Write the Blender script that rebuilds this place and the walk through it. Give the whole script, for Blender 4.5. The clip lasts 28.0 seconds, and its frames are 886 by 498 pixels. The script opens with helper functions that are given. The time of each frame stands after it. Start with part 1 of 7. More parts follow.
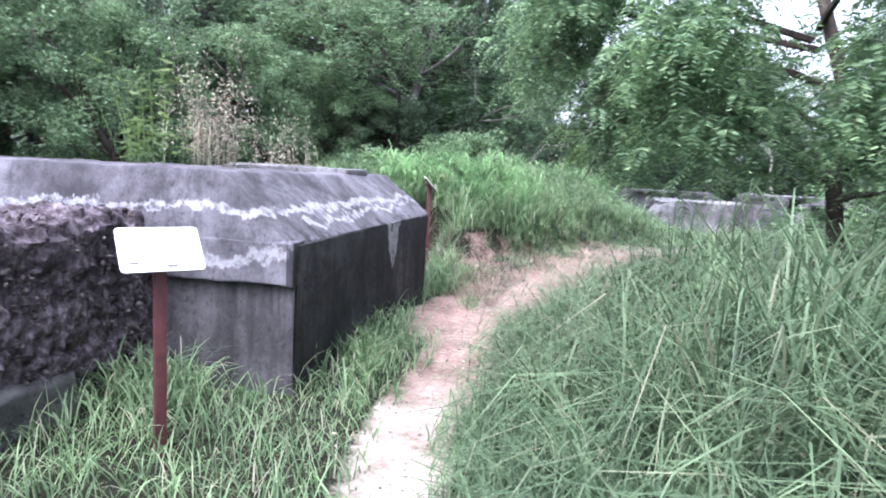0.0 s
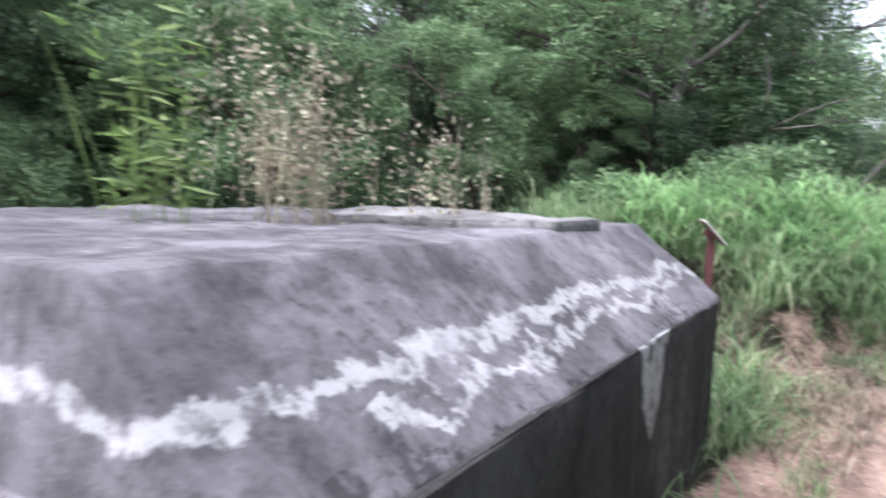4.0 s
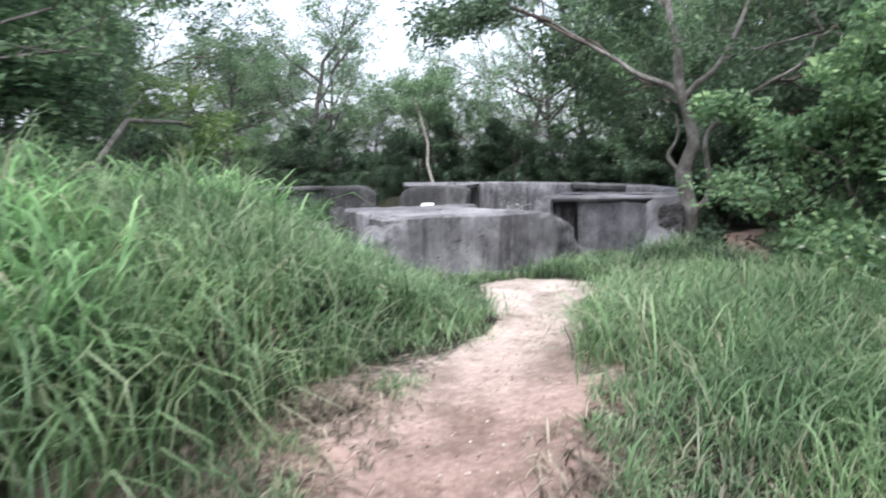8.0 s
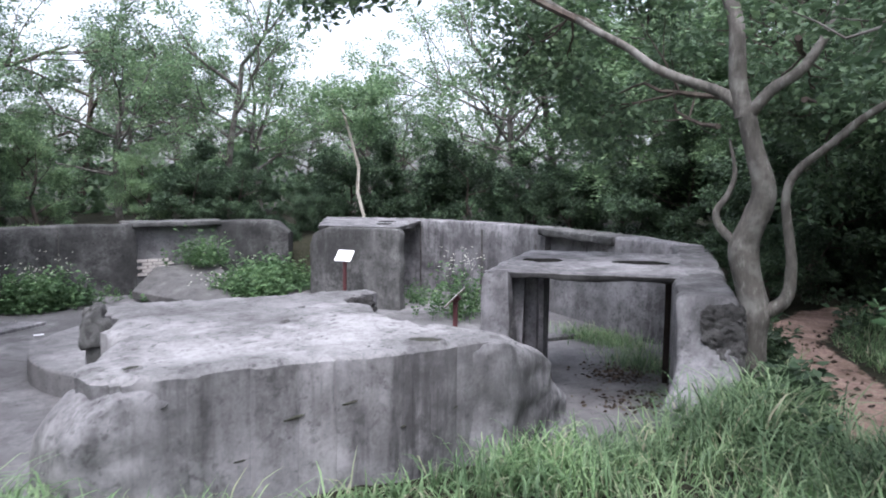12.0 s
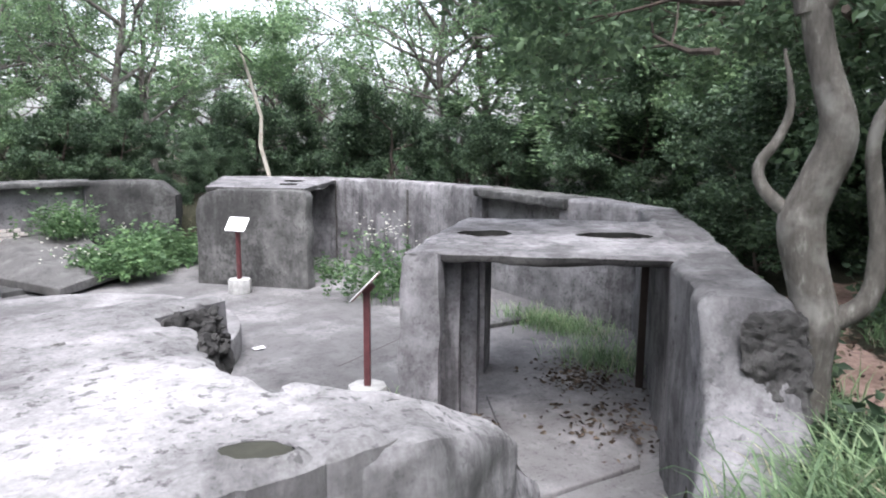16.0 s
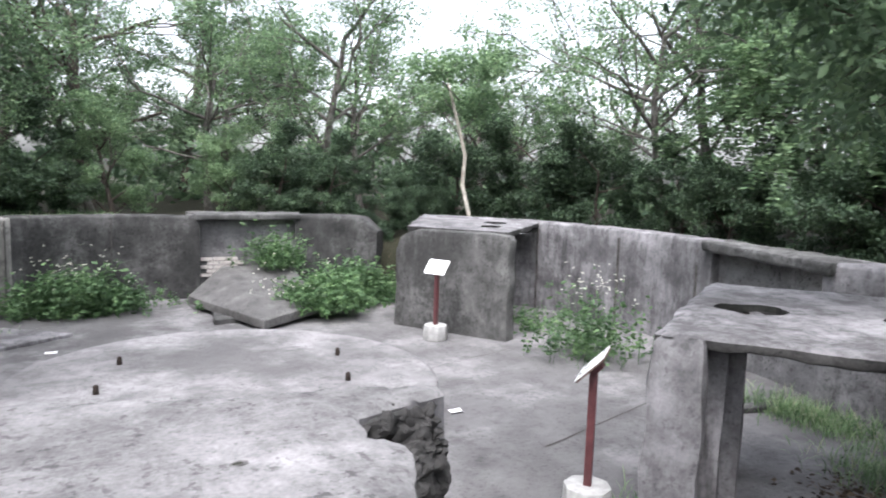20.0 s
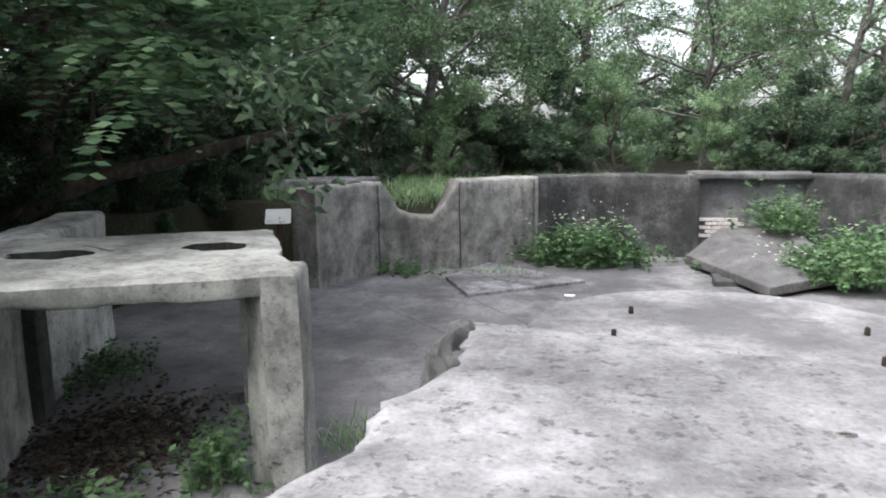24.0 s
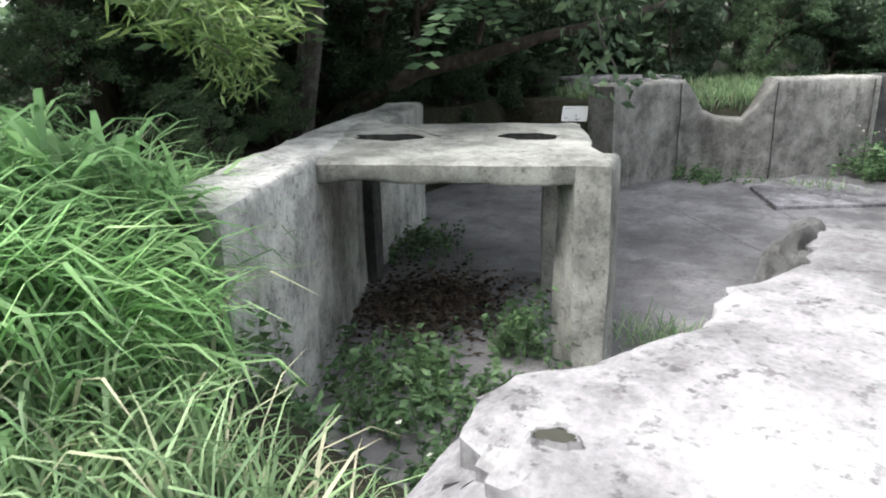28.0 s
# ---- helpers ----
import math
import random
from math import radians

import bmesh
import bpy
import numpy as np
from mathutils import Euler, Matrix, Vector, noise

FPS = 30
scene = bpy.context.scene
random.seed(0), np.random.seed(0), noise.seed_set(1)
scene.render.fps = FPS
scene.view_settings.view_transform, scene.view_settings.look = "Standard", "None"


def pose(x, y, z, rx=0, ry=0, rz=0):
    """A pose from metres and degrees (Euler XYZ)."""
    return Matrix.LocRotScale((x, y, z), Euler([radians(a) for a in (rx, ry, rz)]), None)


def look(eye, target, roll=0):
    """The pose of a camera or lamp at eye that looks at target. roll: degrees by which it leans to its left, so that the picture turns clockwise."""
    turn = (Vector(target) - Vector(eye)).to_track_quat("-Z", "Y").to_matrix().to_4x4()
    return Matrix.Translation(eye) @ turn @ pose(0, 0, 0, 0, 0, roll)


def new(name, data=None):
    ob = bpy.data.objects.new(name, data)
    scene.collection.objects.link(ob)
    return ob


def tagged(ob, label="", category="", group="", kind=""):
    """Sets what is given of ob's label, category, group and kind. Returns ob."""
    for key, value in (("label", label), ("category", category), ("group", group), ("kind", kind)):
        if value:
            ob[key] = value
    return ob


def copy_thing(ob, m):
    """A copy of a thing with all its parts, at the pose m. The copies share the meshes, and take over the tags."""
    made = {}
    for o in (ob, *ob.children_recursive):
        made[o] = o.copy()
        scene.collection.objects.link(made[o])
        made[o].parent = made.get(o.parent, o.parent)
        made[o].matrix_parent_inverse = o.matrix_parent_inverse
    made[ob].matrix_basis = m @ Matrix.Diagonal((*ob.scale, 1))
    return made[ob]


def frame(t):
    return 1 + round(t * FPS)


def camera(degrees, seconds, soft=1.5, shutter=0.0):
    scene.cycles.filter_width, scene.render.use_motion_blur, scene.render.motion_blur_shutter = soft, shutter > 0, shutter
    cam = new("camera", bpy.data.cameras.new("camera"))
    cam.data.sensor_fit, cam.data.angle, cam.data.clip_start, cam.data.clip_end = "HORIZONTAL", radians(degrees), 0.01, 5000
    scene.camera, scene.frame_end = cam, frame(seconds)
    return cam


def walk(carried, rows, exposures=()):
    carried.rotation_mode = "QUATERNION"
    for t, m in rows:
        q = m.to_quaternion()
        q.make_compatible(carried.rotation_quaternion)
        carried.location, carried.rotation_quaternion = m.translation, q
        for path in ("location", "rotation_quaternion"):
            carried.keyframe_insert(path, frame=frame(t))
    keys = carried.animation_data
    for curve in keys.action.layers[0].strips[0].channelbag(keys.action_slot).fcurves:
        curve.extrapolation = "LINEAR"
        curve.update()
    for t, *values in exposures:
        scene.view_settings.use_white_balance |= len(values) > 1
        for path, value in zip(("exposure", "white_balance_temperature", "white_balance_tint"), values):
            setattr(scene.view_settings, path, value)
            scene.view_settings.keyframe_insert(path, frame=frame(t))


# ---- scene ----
cam = camera(66.8, 28.0, 1.9, 0.3)
PATH = [
    (0, (-0.036, 0.076, 1.527), (-0.03, 2.063, 1.292), 2.8),
    (0.5, (0.136, 0.332, 1.541), (-0.048, 2.31, 1.311), 2.0),
    (1, (0.16, 0.662, 1.588), (-0.345, 2.586, 1.378), 1.5),
    (1.5, (0.108, 1.018, 1.583), (-0.722, 2.819, 1.32), 0.8),
    (2, (0.064, 1.519, 1.616), (-0.915, 3.246, 1.371), 1.5),
    (2.5, (-0.133, 1.973, 1.622), (-1.195, 3.658, 1.447), 1.1),
    (3, (-0.285, 2.441, 1.617), (-1.347, 4.121, 1.397), 0.6),
    (3.5, (-0.34, 3.02, 1.62), (-1.372, 4.727, 1.47), 1.2),
    (4, (-0.373, 3.559, 1.645), (-1.07, 5.422, 1.452), 1.7),
    (4.5, (-0.339, 4.119, 1.609), (-0.38, 6.1, 1.339), 1.4),
    (6.5, (0.429, 6.485, 1.611), (1.227, 8.294, 1.308), 1.3),
    (7, (0.501, 7.014, 1.644), (1.322, 8.809, 1.319), -1.8),
    (7.5, (0.692, 7.425, 1.646), (1.612, 9.17, 1.312), -3.2),
    (8, (1.047, 7.857, 1.682), (2.135, 9.516, 1.437), -0.9),
    (8.5, (1.432, 8.363, 1.733), (2.767, 9.842, 1.558), 0.5),
    (9, (1.852, 8.869, 1.797), (3.23, 10.288, 1.502), -0.1),
    (9.5, (2.212, 9.299, 1.897), (3.705, 10.618, 1.724), 1.4),
    (10, (2.602, 9.635, 1.92), (4.1, 10.948, 1.739), -0.2),
    (10.5, (3.045, 10.084, 1.988), (4.455, 11.493, 1.819), 1.3),
    (11, (3.43, 10.525, 2.05), (4.747, 11.999, 1.744), 0.9),
    (11.5, (3.819, 10.806, 2.068), (4.974, 12.42, 1.821), 1.5),
    (12, (4.153, 11.188, 2.021), (5.334, 12.791, 1.827), 0.5),
    (12.5, (4.576, 11.61, 1.969), (5.839, 13.156, 1.85), 1.4),
    (13, (4.948, 11.948, 1.911), (6.317, 13.401, 1.782), -0.9),
    (13.5, (5.161, 12.222, 1.883), (6.72, 13.445, 1.609), -0.9),
    (15.5, (5.524, 12.729, 1.922), (6.971, 14.074, 1.606), 1.5),
    (16, (5.6, 12.787, 1.918), (6.93, 14.247, 1.603), 0.5),
    (16.5, (5.657, 12.994, 1.923), (6.957, 14.489, 1.648), 1.8),
    (17, (5.716, 13.219, 1.931), (7.018, 14.723, 1.726), 2.0),
    (17.5, (5.831, 13.385, 1.922), (7.121, 14.9, 1.719), 1.1),
    (18, (5.966, 13.497, 1.958), (7.181, 15.072, 1.747), 2.0),
    (18.5, (5.928, 13.632, 1.974), (7.119, 15.229, 1.792), 2.2),
    (19, (5.874, 13.694, 1.97), (7.048, 15.305, 1.815), 1.7),
    (19.5, (5.877, 13.739, 1.984), (6.927, 15.431, 1.801), 1.3),
    (20, (5.872, 13.759, 1.971), (6.763, 15.537, 1.754), 1.9),
    (20.5, (5.859, 13.779, 1.965), (6.546, 15.639, 1.699), 1.4),
    (21, (5.818, 13.793, 1.96), (6.268, 15.722, 1.686), 0.9),
    (21.5, (5.771, 13.799, 1.957), (5.978, 15.768, 1.676), -0.2),
    (22, (5.709, 13.796, 1.955), (5.742, 15.775, 1.669), -0.3),
    (22.5, (5.646, 13.795, 1.948), (5.544, 15.771, 1.658), -0.4),
    (24.5, (5.492, 13.811, 1.927), (4.953, 15.702, 1.561), -0.8),
    (25, (5.466, 13.793, 1.925), (4.838, 15.654, 1.546), -1.2),
    (25.5, (5.45, 13.771, 1.925), (4.757, 15.606, 1.531), -1.5),
    (26, (5.425, 13.743, 1.92), (4.62, 15.528, 1.513), -2.0),
    (26.5, (5.411, 13.69, 1.903), (4.519, 15.422, 1.451), -1.8),
    (27, (5.389, 13.661, 1.892), (4.404, 15.327, 1.387), -1.7),
    (27.5, (5.368, 13.64, 1.881), (4.283, 15.233, 1.346), -1.6),
    (28, (5.339, 13.627, 1.862), (4.201, 15.156, 1.255), -1.6),
]
walk(cam, [(t, look(eye, target, roll)) for t, eye, target, roll in PATH],
     [(0, 2.28, 5600, 21), (2, 2.25, 5800, 16), (3, 2.1, 5900, 15), (4.5, 2.02, 6050, 16), (7, 1.86, 5950, 13), (8, 1.6, 5950, 13), (9, 1.62, 5950, 13), (10, 1.76, 6000, 12), (12, 1.62, 5900, 15), (13.5, 1.66, 5850, 15), (15.5, 2.08, 6100, 13), (16, 2.05, 6150, 13), (18.5, 2.04, 6150, 13), (20, 1.95, 6200, 12), (22.5, 1.92, 6250, 11), (26, 2.16, 6350, 11), (28, 2.28, 6400, 9)])

# ---- world and light: bright overcast sky, very soft sun ----
world = bpy.data.worlds.new("overcast_sky")
scene.world = world
world.use_nodes = True
wn, wl = world.node_tree.nodes, world.node_tree.links
sky = wn.new("ShaderNodeTexSky")
sky.sky_type, sky.sun_disc = "NISHITA", False
sky.sun_elevation, sky.sun_rotation = radians(63), radians(222)
sky.dust_density, sky.air_density, sky.ozone_density = 4.0, 1.0, 1.0
grey = wn.new("ShaderNodeHueSaturation")
grey.inputs["Saturation"].default_value = 0.30
wl.new(sky.outputs["Color"], grey.inputs["Color"])
wl.new(grey.outputs["Color"], wn["Background"].inputs["Color"])
wn["Background"].inputs["Strength"].default_value = 0.15

sun_data = bpy.data.lights.new("sun", "SUN")
sun_data.energy, sun_data.angle, sun_data.color = 0.9, radians(45), (1.0, 0.98, 0.95)
sun = new("sun", sun_data)
sun.matrix_world = look((30 * math.sin(radians(222)) * 0.51, 30 * math.cos(radians(222)) * 0.51, 30), (0, 0, 0))


# ---- materials ----
def mat_base(name, rough=0.9, spec=0.3):
    m = bpy.data.materials.new(name)
    m.use_nodes = True
    b = m.node_tree.nodes["Principled BSDF"]
    b.inputs["Roughness"].default_value = rough
    b.inputs["Specular IOR Level"].default_value = spec
    return m, m.node_tree.nodes, m.node_tree.links, b


def ramp(nodes, links, src, stops):
    r = nodes.new("ShaderNodeValToRGB")
    while len(r.color_ramp.elements) < len(stops):
        r.color_ramp.elements.new(0.5)
    for e, (p, c) in zip(r.color_ramp.elements, stops):
        e.position = p
        e.color = (*c, 1) if len(c) == 3 else c
    links.new(src, r.inputs["Fac"])
    return r.outputs["Color"]


def tex_noise(nodes, links, co, scale, detail=4.0, rough=0.6, stretch=None):
    if stretch:
        mp = nodes.new("ShaderNodeMapping")
        mp.inputs["Scale"].default_value = stretch
        links.new(co, mp.inputs["Vector"])
        co = mp.outputs["Vector"]
    n = nodes.new("ShaderNodeTexNoise")
    n.inputs["Scale"].default_value, n.inputs["Detail"].default_value, n.inputs["Roughness"].default_value = scale, detail, rough
    links.new(co, n.inputs["Vector"])
    return n.outputs["Fac"]


def mix(nodes, links, fac, a, b, mode="MIX"):
    n = nodes.new("ShaderNodeMix")
    n.data_type, n.blend_type = "RGBA", mode
    for src, sock in ((fac, n.inputs["Factor"]), (a, n.inputs[6]), (b, n.inputs[7])):
        if isinstance(src, (int, float)):
            sock.default_value = src
        elif isinstance(src, tuple):
            sock.default_value = (*src, 1)
        else:
            links.new(src, sock)
    return n.outputs[2]


def math_node(nodes, links, op, a, b=0.0, c=0.0):
    n = nodes.new("ShaderNodeMath")
    n.operation = op
    for src, sock in zip((a, b, c), n.inputs):
        if isinstance(src, (int, float)):
            sock.default_value = src
        else:
            links.new(src, sock)
    return n.outputs[0]


def bump(nodes, links, bsdf, parts, dist=0.02):
    last = None
    for src, strength, d in parts:
        b = nodes.new("ShaderNodeBump")
        b.inputs["Strength"].default_value, b.inputs["Distance"].default_value = strength, d
        links.new(src, b.inputs["Height"])
        if last is not None:
            links.new(last, b.inputs["Normal"])
        last = b.outputs["Normal"]
    links.new(last, bsdf.inputs["Normal"])


def concrete(name, light=0.34, stain=0.5, tint=(1.0, 0.98, 1.0), pale=0.2, bands=(), speck=0.5, drips=1.0, rim=None, calm=0.0, pool=None):
    """Weathered board-cast concrete: soft clouds, ragged black algae runs, lichen specks, pale worn patches."""
    m, n, l, b = mat_base(name, 0.93, 0.2)
    co = n.new("ShaderNodeNewGeometry").outputs["Position"]
    c = lambda v: tuple(v * t for t in tint)
    k = lambda v: (v + (1 - v) * calm,) * 3
    grain = tex_noise(n, l, co, 55, 4, 0.6)
    cloud = tex_noise(n, l, co, 0.9, 7, 0.68)
    blotch = tex_noise(n, l, co, 3.1, 8, 0.72)
    streak = tex_noise(n, l, co, 1.25, 8, 0.72, (1.9, 1.9, 0.5))
    drip = tex_noise(n, l, co, 5.0, 5, 0.65, (2.2, 2.2, 0.16))
    fine = tex_noise(n, l, co, 13, 6, 0.72)
    col = ramp(n, l, grain, [(0.32, c(light * (1 - 0.24 * speck))), (0.5, c(light)), (0.68, c(light * (1 + 0.2 * speck)))])
    col = mix(n, l, 1.0, col, ramp(n, l, cloud, [(0.36, k(0.545)), (0.5, k(1.0)), (0.64, k(1.355))]), "MULTIPLY")
    col = mix(n, l, 1.0, col, ramp(n, l, blotch, [(0.38, k(0.61)), (0.5, k(1.0)), (0.62, k(1.22))]), "MULTIPLY")
    col = mix(n, l, math_node(n, l, "MULTIPLY", math_node(n, l, "MULTIPLY", ramp(n, l, drip, [(0.48, (0, 0, 0)), (0.64, (1, 1, 1))]), ramp(n, l, streak, [(0.40, (1, 1, 1)), (0.58, (0.1, 0.1, 0.1))])), drips * (0.45 + 0.5 * stain)), col, c(light * 0.38))
    col = mix(n, l, math_node(n, l, "MULTIPLY", ramp(n, l, drip, [(0.34, (1, 1, 1)), (0.44, (0, 0, 0))]), drips * 0.14), col, c(light * 1.5))
    black = ramp(n, l, streak, [(0.37 + 0.10 * stain, (1, 1, 1)), (0.43 + 0.12 * stain, (0.35, 0.35, 0.35)), (0.54 + 0.10 * stain, (0, 0, 0))])
    zone = tex_noise(n, l, co, 0.42, 3, 0.5)
    black = math_node(n, l, "MULTIPLY", black, ramp(n, l, zone, [(0.40, (0.15, 0.15, 0.15)), (0.54, (1, 1, 1))]))
    black = math_node(n, l, "MULTIPLY", black, ramp(n, l, fine, [(0.36, (1, 1, 1)), (0.62, (0.45, 0.45, 0.45))]))
    col = mix(n, l, math_node(n, l, "MULTIPLY", black, min(0.95, 0.35 + stain)), col, c(min(0.045, light * 0.4)))
    col = mix(n, l, math_node(n, l, "MULTIPLY", math_node(n, l, "MULTIPLY", ramp(n, l, cloud, [(0.50, (0, 0, 0)), (0.60, (1, 1, 1))]), ramp(n, l, fine, [(0.42, (0.25, 0.25, 0.25)), (0.54, (1, 1, 1))])), pale), col, c(0.45))
    pits = tex_noise(n, l, co, 24, 4, 0.6)
    pits = math_node(n, l, "MULTIPLY", ramp(n, l, pits, [(0.56, (0, 0, 0)), (0.64, (1, 1, 1))]), ramp(n, l, blotch, [(0.46, (1, 1, 1)), (0.60, (0.1, 0.1, 0.1))]))
    col = mix(n, l, math_node(n, l, "MULTIPLY", pits, min(1.0, 0.3 + 0.7 * speck)), col, c(light * 0.3))
    # lime runs: pale ragged lines that follow old lift joints, given as plane a*x + b*y + c*z = d and a width
    sep = n.new("ShaderNodeSeparateXYZ")
    l.new(co, sep.inputs[0])
    wav = tex_noise(n, l, co, 2.6, 5, 0.65)
    fringe = tex_noise(n, l, co, 9.0, 4, 0.7, (1.6, 1.6, 0.35))
    for a_, b_, c_, d_, wid, lo_x, hi_x, lo_z in bands:
        v = math_node(n, l, "MULTIPLY_ADD", sep.outputs[0], a_, -d_)
        v = math_node(n, l, "MULTIPLY_ADD", sep.outputs[1], b_, v)
        v = math_node(n, l, "MULTIPLY_ADD", sep.outputs[2], c_, v)
        v = math_node(n, l, "ADD", v, math_node(n, l, "MULTIPLY", math_node(n, l, "SUBTRACT", wav, 0.5), 0.34))
        v = math_node(n, l, "ABSOLUTE", v)
        v = math_node(n, l, "ADD", v, math_node(n, l, "MULTIPLY", math_node(n, l, "SUBTRACT", fringe, 0.5), 0.10))
        on = ramp(n, l, math_node(n, l, "DIVIDE", v, wid), [(0.55, (1, 1, 1)), (1.0, (0, 0, 0))])
        on = math_node(n, l, "MULTIPLY", on, ramp(n, l, fine, [(0.38, (0.15, 0.15, 0.15)), (0.52, (1, 1, 1))]))
        gate = math_node(n, l, "MULTIPLY", math_node(n, l, "GREATER_THAN", sep.outputs[0], lo_x), math_node(n, l, "LESS_THAN", sep.outputs[0], hi_x))
        if lo_z is not None:
            taper = math_node(n, l, "MULTIPLY", math_node(n, l, "SUBTRACT", sep.outputs[2], lo_z), 0.5)
            gate = math_node(n, l, "MULTIPLY", gate, math_node(n, l, "LESS_THAN", v, taper))
        col = mix(n, l, math_node(n, l, "MULTIPLY", on, math_node(n, l, "MULTIPLY", gate, 0.55)), col, (0.50, 0.50, 0.52))
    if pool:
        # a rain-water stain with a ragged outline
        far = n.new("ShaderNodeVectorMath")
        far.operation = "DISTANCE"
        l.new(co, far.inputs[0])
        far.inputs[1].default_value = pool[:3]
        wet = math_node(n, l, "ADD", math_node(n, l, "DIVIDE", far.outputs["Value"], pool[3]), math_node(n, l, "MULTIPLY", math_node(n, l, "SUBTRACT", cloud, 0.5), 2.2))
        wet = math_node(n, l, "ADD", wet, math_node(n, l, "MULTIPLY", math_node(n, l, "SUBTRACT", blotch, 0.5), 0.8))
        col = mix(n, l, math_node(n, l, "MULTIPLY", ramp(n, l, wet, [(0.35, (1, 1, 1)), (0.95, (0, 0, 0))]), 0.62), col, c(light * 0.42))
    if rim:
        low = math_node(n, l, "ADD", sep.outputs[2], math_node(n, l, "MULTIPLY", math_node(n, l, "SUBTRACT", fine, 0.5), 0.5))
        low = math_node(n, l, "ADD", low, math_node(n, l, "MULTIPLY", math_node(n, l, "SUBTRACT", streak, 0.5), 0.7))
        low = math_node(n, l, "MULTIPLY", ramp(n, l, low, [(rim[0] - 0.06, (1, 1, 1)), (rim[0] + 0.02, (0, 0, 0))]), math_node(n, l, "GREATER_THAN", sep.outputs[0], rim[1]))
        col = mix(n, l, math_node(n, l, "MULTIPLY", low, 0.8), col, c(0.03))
    l.new(col, b.inputs["Base Color"])
    bump(n, l, b, [(blotch, 0.3, 0.035), (fine, 0.3, 0.015), (grain, 0.22, 0.005)])
    return m


def leafy(name, stops, trans=0.35, rough=0.55):
    """Leaves and blades: colour varies from island to island, some light passes through."""
    m, n, l, b = mat_base(name, rough, 0.35)
    g = n.new("ShaderNodeNewGeometry")
    col = ramp(n, l, g.outputs["Random Per Island"], stops)
    clump = tex_noise(n, l, g.outputs["Position"], 2.6, 2, 0.5)
    col = mix(n, l, 1.0, col, ramp(n, l, clump, [(0.34, (0.70, 0.72, 0.70)), (0.64, (1.28, 1.25, 1.18))]), "MULTIPLY")
    big = tex_noise(n, l, g.outputs["Position"], 0.9, 3, 0.6)
    col = mix(n, l, 1.0, col, ramp(n, l, big, [(0.3, (0.72, 0.76, 0.72)), (0.7, (1.2, 1.15, 1.1))]), "MULTIPLY")
    l.new(col, b.inputs["Base Color"])
    t = n.new("ShaderNodeBsdfTranslucent")
    l.new(col, t.inputs["Color"])
    mx = n.new("ShaderNodeMixShader")
    mx.inputs[0].default_value = trans
    l.new(b.outputs[0], mx.inputs[1])
    l.new(t.outputs[0], mx.inputs[2])
    l.new(mx.outputs[0], n["Material Output"].inputs["Surface"])
    return m


def bark(name, a, c):
    m, n, l, b = mat_base(name, 0.9, 0.2)
    co = n.new("ShaderNodeNewGeometry").outputs["Position"]
    f = tex_noise(n, l, co, 16, 5, 0.7, (1, 1, 0.3))
    g = tex_noise(n, l, co, 3.5, 4, 0.6)
    col = ramp(n, l, f, [(0.3, tuple(v * 0.5 for v in a)), (0.55, a), (0.75, c)])
    col = mix(n, l, math_node(n, l, "MULTIPLY", ramp(n, l, g, [(0.5, (0, 0, 0)), (0.65, (1, 1, 1))]), 0.5), col, c)
    l.new(col, b.inputs["Base Color"])
    bump(n, l, b, [(f, 0.6, 0.02)])
    return m


def plain(name, col, rough=0.6, metal=0.0, var=0.25, scale=14.0):
    m, n, l, b = mat_base(name, rough, 0.4)
    co = n.new("ShaderNodeNewGeometry").outputs["Position"]
    f = tex_noise(n, l, co, scale, 5, 0.65)
    l.new(ramp(n, l, f, [(0.3, tuple(v * (1 - var) for v in col)), (0.7, tuple(min(1, v * (1 + var)) for v in col))]), b.inputs["Base Color"])
    b.inputs["Metallic"].default_value = metal
    bump(n, l, b, [(f, 0.2, 0.005)])
    return m


